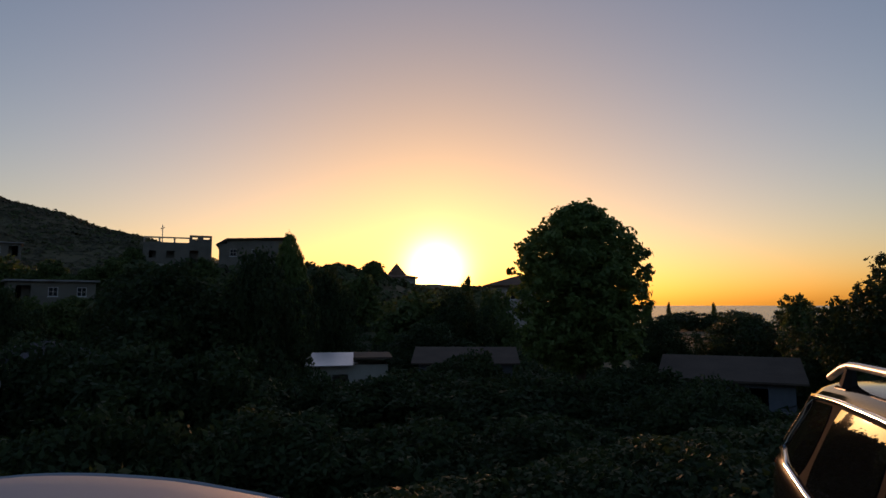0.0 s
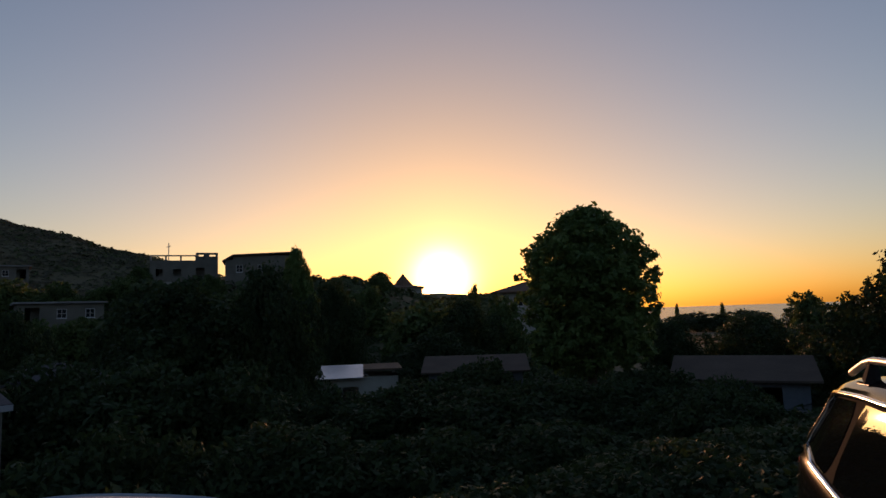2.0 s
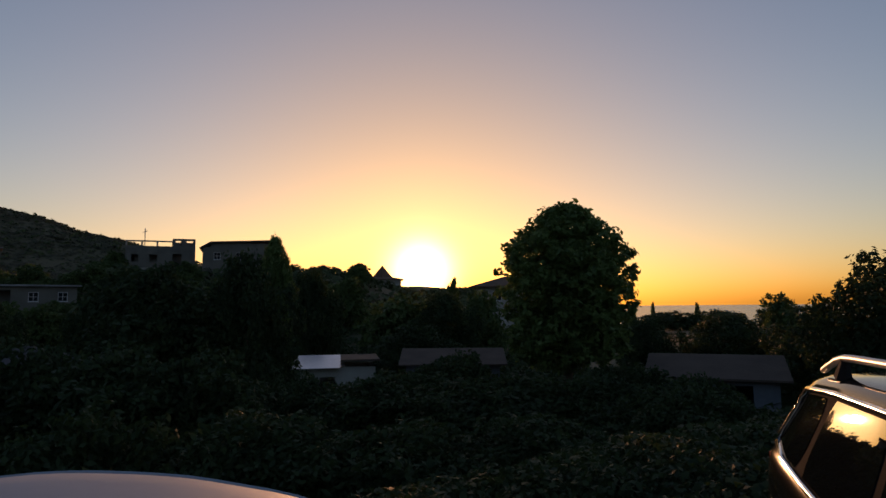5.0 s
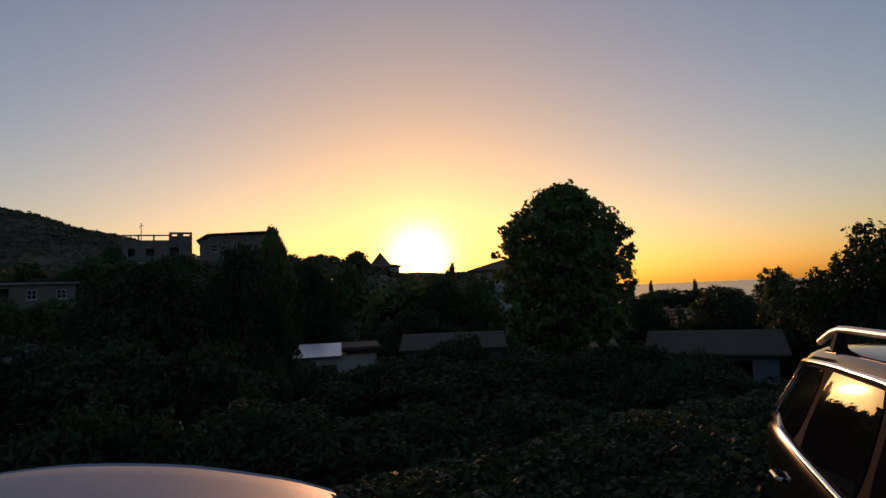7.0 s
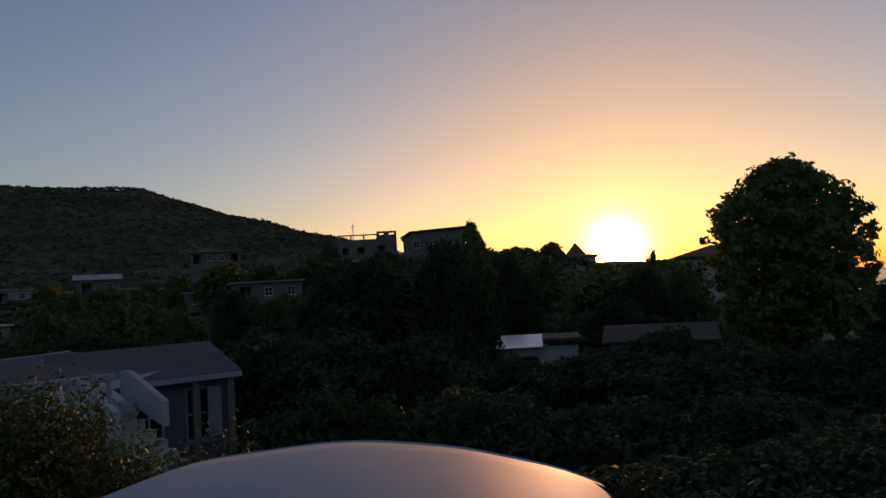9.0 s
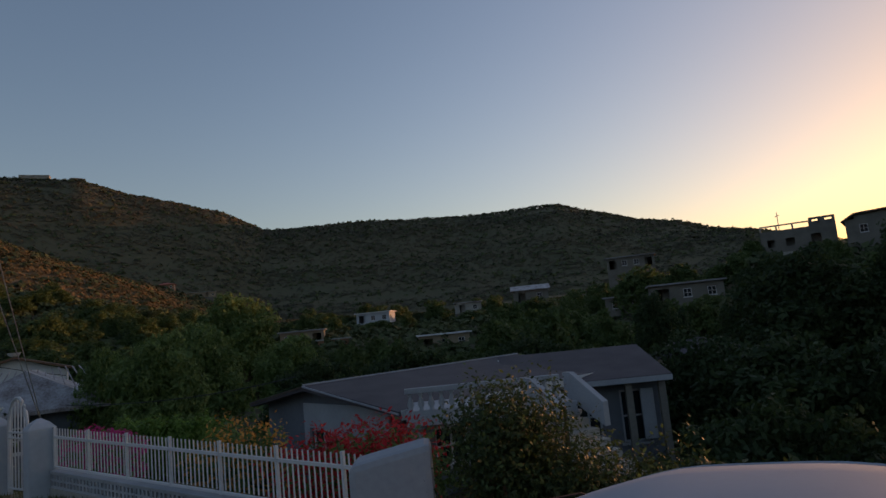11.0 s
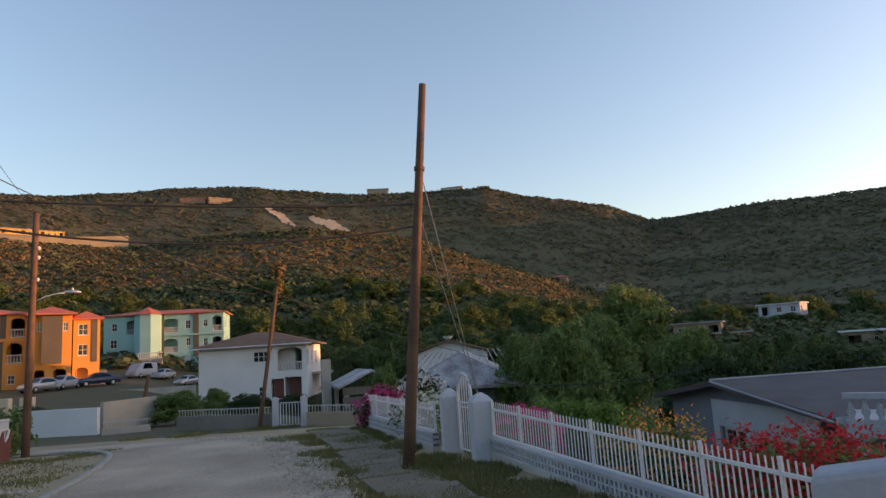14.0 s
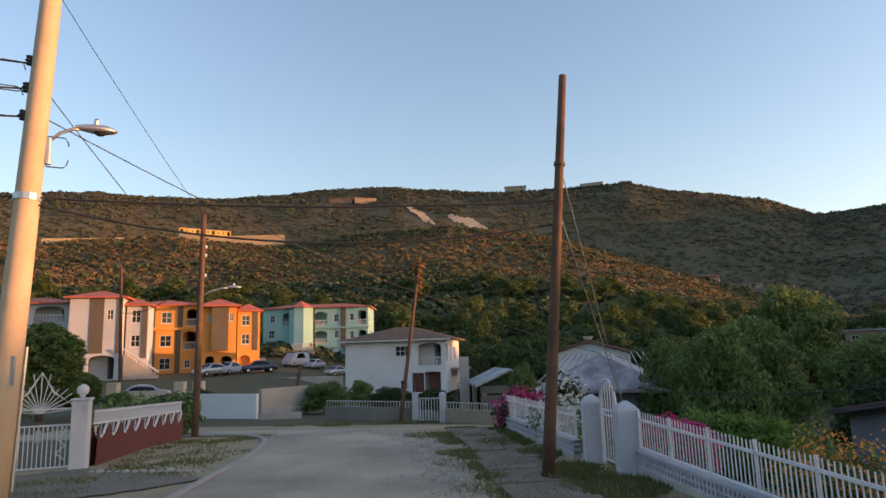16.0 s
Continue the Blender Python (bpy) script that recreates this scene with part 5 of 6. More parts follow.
def fence_run(label, p0, p1, z0, z1, wall_h=0.43, picket=0.09, post=1.1, height=1.13, pickets=True):
    d = p1 - p0
    L = d.length
    t = thing("picket_fence", label, "fence", m=Matrix.Translation((p0.x, p0.y, z0)) @ Matrix.Rotation(math.atan2(d.y, d.x), 4, "Z"))
    sl = (z1 - z0) / L
    shear = Matrix.Identity(4)
    shear[2][0] = sl

    def add(name, bm, mat, parent=t):
        bm.transform(shear)
        return part(name, bm, mat, parent)

    add("wall", box(0, L, -0.09, 0.09, -0.6, wall_h - 0.26), M_concrete)
    add("coping", box(0, L, -0.1, 0.1, wall_h, wall_h + 0.02), M_block)
    n = round(L / 0.4)
    for k in range(n):
        x0, x1 = k * L / n + 0.006, (k + 1) * L / n - 0.006
        z_a, z_b = wall_h - 0.26, wall_h
        bm = bmesh.new()
        w, pitch = x1 - x0, (x1 - x0) / 4
        wall_into(bm, (x0, -0.075, z_a), (1, 0, 0), (0, 1, 0), w, 0.26, [(pitch * (q + 0.24), pitch * (q + 0.76), z, z + 0.075, "void") for q in range(4) for z in (0.04, 0.145)], 0.15)
        bmesh.ops.remove_doubles(bm, verts=bm.verts, dist=0.0005)
        add("block", bm, M_block)
    add("top_rail", box(0, L, -0.02, 0.02, height - 0.17, height - 0.13), M_white)
    add("bottom_rail", box(0, L, -0.02, 0.02, wall_h + 0.05, wall_h + 0.08), M_white)
    n = round(L / picket)
    me = None
    every = round(post / picket)
    for k in range(n + 1):
        x = k * L / n
        if k % every == 0:
            ob = part("post", box(-0.02, 0.02, -0.02, 0.02, wall_h + 0.04, height + 0.02), M_white, t)
        else:
            if me is None:
                me = box(-0.0075, 0.0075, -0.0075, 0.0075, wall_h + 0.1, height)
                ob = part("picket", me, M_white, t)
                me = ob.data
            else:
                ob = part("picket", me, None, t)
        ob.location = (x, 0.0, sl * x)
    return t


fence_run("white metal picket fence on a low pierced-block wall", F0, F1, FZ0, FZ1)
fence_run("white picket fence on a low wall by the far garden", Vector((2.75, 20.6, 0)), Vector((3.3, 14.1, 0)), gz(2.75, 20.6), 0.0, 0.4, 0.1, 1.3, 1.05)


def gate_pillar(p, w, h, label, turn=0.0, dome=0.16):
    bm = box(-w / 2, w / 2, -w / 2, w / 2, -0.5, h - dome, bevel=0.03)
    lo = [bm.verts.new((x * w * 0.5, y * w * 0.5, h - dome)) for x, y in ((-1, -1), (1, -1), (1, 1), (-1, 1))]
    mid = [bm.verts.new((x * w * 0.3, y * w * 0.3, h - dome * 0.4)) for x, y in ((-1, -1), (1, -1), (1, 1), (-1, 1))]
    hi = [bm.verts.new((x * w * 0.08, y * w * 0.08, h)) for x, y in ((-1, -1), (1, -1), (1, 1), (-1, 1))]
    for a, b in ((lo, mid), (mid, hi)):
        for i in range(4):
            bm.faces.new((a[i], a[(i + 1) % 4], b[(i + 1) % 4], b[i]))
    bm.faces.new(hi)
    ob = part("gate_pillar", bm, M_shadewornwhite)
    ob.matrix_world = Matrix.Translation(p) @ Matrix.Rotation(radians(turn), 4, "Z")
    return tagged(ob, label, "pillar")


gate_pillar(Vector((3.86, 12.55, 0)), 0.43, 1.3, "white rendered gate pillar with a rounded cap", -6)
gate_pillar(Vector((3.56, 13.75, 0)), 0.4, 1.36, "white rendered gate pillar with a rounded cap", -6)
# broad wing pillar at the near end of the fence
bm = box(-0.29, 0.29, -0.17, 0.17, -0.8, 1.38, bevel=0.05)
for v in bm.verts:
    if v.co.z > 0.5:
        v.co.z -= 0.85 * max(0, -v.co.x - 0.02) ** 1.5
# white render coloured blue-grey for its shaded face
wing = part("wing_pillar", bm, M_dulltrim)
wing.matrix_world = Matrix.Translation((*at(43.6, 4.75).xy, 0.0)) @ Matrix.Rotation(radians(-48), 4, "Z")
tagged(wing, "broad white rendered end pillar with a sloping shoulder", "pillar")

# arched garden gate between the pillars
g = thing("garden_gate", "white wrought iron garden gate with a pointed arch, standing open", "gate", m=Matrix.Translation((3.67, 13.5, 0.03)) @ Matrix.Rotation(math.atan2(-0.74, 0.085), 4, "Z"))
arch = [(0.0, 0, 1.12)] + [(0.36 - 0.36 * math.cos(a), 0, 1.12 + 0.52 * math.sin(a)) for a in np.linspace(0.1, math.pi - 0.1, 13)] + [(0.72, 0, 1.12)]
part("frame", tube([(0, 0, 0.04), (0, 0, 1.12)] + arch[1:-1] + [(0.72, 0, 1.12), (0.72, 0, 0.04)], 0.028, 6), M_white, g)
for z in (0.1, 0.95, 1.05):
    part("cross_bar", tube([(0, 0, z), (0.72, 0, z)], 0.02, 6), M_white, g)
for k in range(1, 6):
    x = 0.12 * k
    top = 1.12 + 0.5 * math.sin(math.acos(max(-1, min(1, (0.36 - x) / 0.36))))
    part("bar", tube([(x, 0, 0.1), (x, 0, top)], 0.013, 6), M_white, g)

# ---- maroon garden wall, gate with a sunburst head ----
wall = thing("garden_wall", "maroon garden wall with scalloped white edging and white railing", "wall", m=Matrix.Translation((-7.33, 15.75, -0.05)) @ Matrix.Rotation(radians(90), 4, "Z") @ Matrix(((1, 0, 0, 0), (0, 1, 0, 0), (-0.068, 0, 1, 0), (0, 0, 0, 1))))
L, n = 5.6, 9
prof = []
for k in range(n):
    x0 = L * k / n
    for a in np.linspace(0, math.pi, 9)[:-1]:
        prof.append((x0 + L / n * (0.12 + 0.76 * (0.5 - 0.5 * math.cos(a))), 0.92 - 0.27 * math.sin(a)))
    prof.append((x0 + L / n * 0.99, 0.95))
bm = bmesh.new()
fl = [[bm.verts.new((x, y, z)) for x, z in prof] for y in (-0.09, 0.09)]
fb = [[bm.verts.new((x, y, -0.6)) for x, z in prof] for y in (-0.09, 0.09)]
for i in range(len(prof) - 1):
    for s in (0, 1):
        bm.faces.new((fl[s][i], fl[s][i + 1], fb[s][i + 1], fb[s][i]))
    bm.faces.new((fl[0][i], fl[0][i + 1], fl[1][i + 1], fl[1][i]))
part("panel", bm, M_maroon, wall)
for k in range(n):
    sub = prof[k * 9 : k * 9 + 9]
    part("edging", tube([(x, -0.02, z + 0.02) for x, z in sub], 0.032, 6), M_white, wall)
    bm = bmesh.new()
    for q in range(2):
        x = L * (k + 0.36 + 0.28 * q) / n
        tube([(x, 0, 0.66), (x + 0.03 * (-1) ** q, 0, 0.8), (x, 0, 0.98)], 0.012, 5, bm)
    part("scroll", bm, M_white, wall)
part("rail", box(0, L, -0.02, 0.02, 0.98, 1.02), M_white, wall)
part("rail", box(0, L, -0.02, 0.02, 1.24, 1.27), M_white, wall)
me = None
for k in range(67):
    ob = part("picket", me or box(-0.012, 0.012, -0.012, 0.012, 1.0, 1.3), None if me else M_white, wall)
    me = ob.data
    ob.location.x = 0.03 + L * k / 67
post = thing("gate_post", "white square gate post with a ball finial", "post", m=Matrix.Translation((-7.47, 15.58, 0)) @ Matrix.Rotation(radians(12), 4, "Z"))
part("shaft", box(-0.17, 0.17, -0.17, 0.17, -0.3, 1.48, bevel=0.015), M_white, post)
part("cap", box(-0.2, 0.2, -0.2, 0.2, 1.484, 1.53, bevel=0.015), M_white, post)
part("finial", lathe([(0.06, 1.53), (0.05, 1.58), (0.11, 1.64), (0.13, 1.71), (0.11, 1.78), (0.02, 1.84)], 14), M_white, post, smooth=True)
part("number_plate", box(0.04, 0.14, -0.182, -0.174, 1.2, 1.38), M_galv, post)

gate = thing("drive_gate", "white wrought iron gate with a sunburst head", "gate", m=Matrix.Translation((-8.92, 15.12, 0.02)) @ Matrix.Rotation(math.atan2(0.42, 1.4), 4, "Z"))
gw = 1.42
part("frame", tube([(0, 0, 0.05), (0, 0, 1.32), (gw / 2 - 0.25, 0, 1.66), (gw / 2, 0, 2.1), (gw / 2 + 0.25, 0, 1.66), (gw, 0, 1.32), (gw, 0, 0.05)], 0.025, 6), M_white, gate)
for z in (0.06, 0.95, 1.3):
    part("cross_bar", tube([(0, 0, z), (gw, 0, z)], 0.02, 6), M_white, gate)
for k in range(1, 16):
    x = gw * k / 16
    part("bar", tube([(x, 0, 0.06), (x, 0, 0.95)], 0.012, 5), M_white, gate)
for k in range(1, 16):
    a = math.pi * k / 16
    dx, dz = math.cos(a), math.sin(a)
    r = 0.72 if abs(dx) > 0.65 else min(0.72 / max(abs(dx), 0.05), (0.86 if abs(dx) < 0.25 else 0.62))
    part("ray", tube([(gw / 2, 0, 1.22), (gw / 2 + dx * r, 0, 1.22 + dz * r * (1.0 if dz > 0.2 else 0.5))], 0.011, 5), M_white, gate)
bm = bmesh.new()
for cx in (0.25, 1.15):
    tube([(cx + 0.07 * math.cos(a), 0, 0.2 + a * 0.05) for a in np.linspace(0, 14, 40)], 0.011, 5, bm)
part("scroll", bm, M_white, gate)
part("lock_plate", box(gw / 2 - 0.05, gw / 2 + 0.05, -0.03, 0.03, 0.6, 0.85), M_galv, gate)
mb = thing("meter_box", "small white meter box on a thin post", "box", m=Matrix.Translation((-9.4, 15.3, 0)))
part("body", box(-0.15, 0.15, -0.08, 0.08, 1.05, 1.4, bevel=0.01), M_white, mb)
part("post", tube([(0.1, 0.05, -0.2), (0.1, 0.05, 2.3)], 0.03, 6), M_galv, mb)

# ---- poles and wires ----


def pole_thing(label, base, top, r0, r1, material):
    t = thing("utility_pole", label, "pole", "poles along the road")
    b, e = Vector(base), Vector(top)
    part("pole", tube([b + (e - b) * f for f in (-0.06, 0.2, 0.4, 0.6, 0.8, 1.0)], [r0 + (r1 - r0) * f for f in (0, 0.2, 0.4, 0.6, 0.8, 1.0)], 14), material, t, smooth=True)
    return t


def wire_thing(a, b, sag, label="black overhead cable strung between poles", r=0.02, material=None):
    a, b = Vector(a), Vector(b)
    pts = [a.lerp(b, k / 16) - Vector((0, 0, sag * 4 * (k / 16) * (1 - k / 16))) for k in range(17)]
    return tagged(part("overhead_wire", tube(pts, r, 5), material or M_wire), label, "cable", "overhead wires")


def lamp_arm(t, p, d, length, rise, s=1.0):
    p, d = Vector(p), Vector(d).normalized()
    e = p + d * length + Vector((0, 0, rise))
    part("arm", tube([p, p + d * length * 0.4 + Vector((0, 0, rise * 0.65)), p + d * length * 0.75 + Vector((0, 0, rise * 0.95)), e], 0.035 * s, 8), M_galv, t, "curved galvanised lamp arm", smooth=True)
    m = Matrix((d, Vector((-d.y, d.x, 0)), Vector((0, 0, 1)))).transposed().to_4x4()
    m.translation = e
    bm = bmesh.new()
    prof = [(-0.1, 0.05, 0.05), (0.0, 0.08, 0.07), (0.2, 0.15, 0.1), (0.4, 0.16, 0.1), (0.55, 0.1, 0.06), (0.62, 0.02, 0.02)]
    rings = [[bm.verts.new((x * s, math.cos(a) * w * s, (max(math.sin(a), -0.45)) * h * s + 0.02)) for a in np.arange(0, math.tau, math.tau / 12)] for x, w, h in prof]
    for r0, r1 in zip(rings, rings[1:]):
        for i in range(12):
            bm.faces.new((r0[i], r0[(i + 1) % 12], r1[(i + 1) % 12], r1[i]))
    bm.faces.new(rings[0])
    bm.faces.new(rings[-1])
    bm.transform(m)
    head = part("lamp_head", bm, M_galv, t, "grey cobra-head street lamp", smooth=True)
    bm = lathe([(0.05, 0.1), (0.05, 0.2), (0.03, 0.24), (0.01, 0.25)], 8, x=0.25)
    bm.transform(m @ Matrix.Scale(s, 4))
    part("photocell", bm, M_galv, head)
    bm = lathe([(0.11, -0.03), (0.1, -0.06), (0.05, -0.09)], 10, x=0.32)
    bm.transform(m @ Matrix.Scale(s, 4))
    part("lens", bm, M_pane, head)


P1b, P1t = at(-30.2, 13.9, 0.0), at(-28.75, 14.2, 11.0)
pole1 = pole_thing("tall pale timber utility pole with a street lamp arm", P1b, P1t, 0.24, 0.17, M_palewood)
on1 = lambda z: P1b.lerp(P1t, z / 11.0)
right = Vector((0.9, 0.42, 0)).normalized()
lamp_arm(pole1, on1(6.35) + right * 0.18, right, 0.56, 0.36)
part("bracket", tube([on1(5.95) + right * 0.24, on1(6.45) + right * 0.22], 0.06, 8), M_galv, pole1)
for z in (7.95, 7.4, 6.85):
    part("insulator", lathe([(0.03, -0.1), (0.07, -0.08), (0.05, -0.04), (0.08, 0.0), (0.05, 0.04), (0.07, 0.08), (0.03, 0.1)], 9, x=(on1(z) - right * 0.22).x, y=(on1(z) - right * 0.22).y), M_wire, pole1).location.z = z
part("clamp", tube([on1(5.22), on1(5.34)], 0.235, 14), M_galv, pole1)
part("conduit", tube([on1(0.2) + right * 0.26, on1(2.6) + right * 0.25], 0.03, 6), M_galv, pole1)
part("meter_tag", box(-0.06, 0.06, -0.03, 0.03, -0.25, 0.25), M_galv, pole1).matrix_world = Matrix.Translation(on1(2.2) + right * 0.15 - Vector((0, 0.2, 0)))

P2b, P2t = at(-17.35, 24, -0.2), at(-17.2, 24, 7.35)
pole2 = pole_thing("brown timber utility pole with a street lamp on the verge", P2b, P2t, 0.12, 0.09, M_wood)
lamp_arm(pole2, (*P2b.xy, 4.45), (0.97, 0.25, 0), 0.95, 0.32, 0.7)
for z in (6.2, 5.9, 5.2):
    ob = part("insulator", lathe([(0.03, -0.06), (0.06, 0), (0.03, 0.06)], 8), M_white, pole2)
    ob.location = (P2b.x + 0.17, P2b.y, z)
P3b, P3t = at(-0.8, 28.5, -0.7), at(1.1, 28.8, 6.1)
pole3 = pole_thing("leaning timber pole covered in dry vine at its top", P3b, P3t, 0.09, 0.07, M_wood)
part("vine", leaf_mesh("vine_leaves", [(*P3t.xy, 6.2, 0.35, 0.35, 0.4), (P3t.x, P3t.y, 5.6, 0.2, 0.2, 0.5)], 260, 0.09, 9), M_scrub, pole3, "dry vine tuft")
pole_thing("slim timber pole in front of the apartments", at(-22.9, 46, -0.6), at(-23.3, 46, up(7.8, 46)), 0.11, 0.085, M_wood)
pole_thing("short dark timber pole by the parked vehicles", at(-9.6, 44, -0.9), at(-9.1, 44, up(-0.4, 44)), 0.13, 0.1, M_wood)
P5b, P5t = Vector((2.28, 12.3, -0.02)), Vector((3.02, 12.35, 7.66))
pole5 = pole_thing("leaning dark timber pole held by guy wires", P5b, P5t, 0.12, 0.075, M_wood)
on5 = lambda z: P5b.lerp(P5t, z / 7.72)
part("clamp", tube([on5(5.85), on5(5.92)], 0.11, 12), M_wood, pole5)
ch = thing("concrete_post", "square bare concrete post beside the villa", "post", m=Matrix.Translation((*at(4.9, 33).xy, -0.9)))
part("shaft", box(-0.22, 0.22, -0.22, 0.22, -0.3, 3.0, bevel=0.02), M_concrete, ch)
part("rebar", tube([(0.1, 0, 3.0), (0.12, 0, 3.9)], 0.02, 5), M_wood, ch)

wire_thing(on5(5.9), on(18.4, 18, -0.1), 0.0, "pale steel guy wire bracing the pole", 0.011, M_galv)
wire_thing(on5(5.0), on(18.7, 18, -0.1), 0.0, "pale steel guy wire bracing the pole", 0.011, M_galv)
wire_thing(on1(5.3), on5(5.15), 0.15)
wire_thing(on1(5.2), on5(4.7), 0.55)
wire_thing(on1(9.6), (*P2t.xy, 7.3), 0.1, r=0.008)
wire_thing(on1(7.5), (*P2t.xy, 4.9), 0.1, r=0.01)
wire_thing(on1(6.9), (*P3t.xy, 5.0), 0.3, r=0.012)
wire_thing((*P2b.xy, 6.0), (*P3t.xy, 5.0), 0.25, r=0.014)
wire_thing((*P3t.xy, 5.0), at(19, 40, 1.6), 0.3)
wire_thing(on1(7.9), on1(7.9) + Vector((-14, -6, 1.2)), 0.4)
wire_thing(on1(7.4), on1(7.4) + Vector((-14, -6, 0.6)), 0.5)
wire_thing(on1(6.85), on1(6.85) + Vector((-14, -6, 0.1)), 0.4)
wire_thing(on1(5.3), on1(5.3) + Vector((-14, -6, 0.6)), 0.3)
wire_thing(at(19, 26, up(-3.0, 26)), at(36, 22, up(-2.9, 22)), 0.25, r=0.014)
wire_thing((*P2b.xy, 5.2), at(-23.2, 46, 5.5), 0.5)
# loops of loose cable at the tall pole
for k, (z, w) in enumerate(((7.6, 0.5), (7.1, 0.6), (6.2, -0.45))):
    c = on1(z) - right * (0.3 + abs(w) * 0.4) if w > 0 else on1(z) + right * 0.35
    pts = [c + right * (abs(w) * 0.5 * math.cos(a)) + Vector((0, 0, 0.34 * math.sin(a) + 0.05 * math.sin(3 * a))) for a in np.linspace(0.3, 6.0, 22)]
    part("cable_loop", tube(pts, 0.012, 5), M_wire, pole1)

# ---- walls across the bend ----


def low_wall(label, p0, p1, h, material, rail=True, z=None):
    p0, p1 = Vector(p0), Vector(p1)
    d = p1 - p0
    z = min(gz(*p0.xy), gz(*p1.xy)) if z is None else z
    t = thing("low_wall", label, "wall", m=Matrix.Translation((p0.x, p0.y, z)) @ Matrix.Rotation(math.atan2(d.y, d.x), 4, "Z"))
    part("body", box(0, d.length, -0.1, 0.1, -0.6, h, bevel=0.015), material, t)
    if rail:
        part("rail", box(0, d.length, -0.02, 0.02, h + 0.24, h + 0.28), M_galv, t)
        me = None
        for k in range(int(d.length / 0.16)):
            ob = part("bar", me or box(-0.012, 0.012, -0.012, 0.012, h, h + 0.25), None if me else M_galv, t)
            me = ob.data
            ob.location.x = 0.08 + k * 0.16
    return t


low_wall("low tan rendered wall with a light metal railing", at(3.2, 27.5), at(8.3, 25.5), 0.62, M_tan)
low_wall("long low weathered garden wall with a light railing", at(-7.0, 32.0), at(0.2, 29.0), 0.6, M_dullwall)
low_wall("white and pale blue rendered wall at the corner", at(-17.0, 37), at(-12.6, 34.5), 1.25, M_whitewall, False)
low_wall("grey block wall with stained render", at(-12.4, 34.8), at(-8.6, 37), 1.5, M_concrete, False)
low_wall("low wall with railing before the apartments", at(-12.4, 33.6), at(-9.0, 33.4), 0.3, M_concrete, True)
low_wall("cream garden wall before the white apartments", at(-23.5, 50), at(-19.5, 48), 1.3, M_cream, False)
low_wall("pale retaining wall behind the parked vehicles", at(-13, 75), at(-5.5, 72), 1.6, M_concrete, False)
for az, d in ((-23.4, 44), (-18.6, 44), (-17.2, 42)):
    ob = part("gate_post", box(-0.3, 0.3, -0.3, 0.3, -0.4, 1.9, bevel=0.03), M_cream)
    ob.location = on(az, d)
    tagged(ob, "square cream rendered gate post", "post", "cream posts before the apartments")
for az, d in ((0.55, 28.7), (2.9, 27.9)):
    gate_pillar(on(az, d), 0.28, 1.25, "white gate post of the villa garden", 0, 0.06)
g = thing("garden_gate", "white iron garden gate between two posts", "gate", m=Matrix.Translation(on(0.95, 28.5)) @ Matrix.Rotation(radians(-22), 4, "Z"))
part("frame", tube([(0, 0, 0.1), (0, 0, 1.0), (0.9, 0, 1.0), (0.9, 0, 0.1), (0, 0, 0.1)], 0.03, 6), M_white, g)
for k in range(1, 7):
    part("bar", tube([(0.13 * k, 0, 0.1), (0.13 * k, 0, 1.0)], 0.018, 5), M_white, g)

# ---- planting ----


def grow(proto, h, w, az, d, el, width, label="", sink=0.0):
    """Plants so that the crown's top stands el degrees over eye level and spans width degrees."""
    p = on(az, d)
    sz = max(0.15, (up(el, d) - p.z) / h)
    sw = d * radians(width) / w
    return plant(proto, p, (sw, sw, sz), (az * 47 + d * 13) % 360, label)


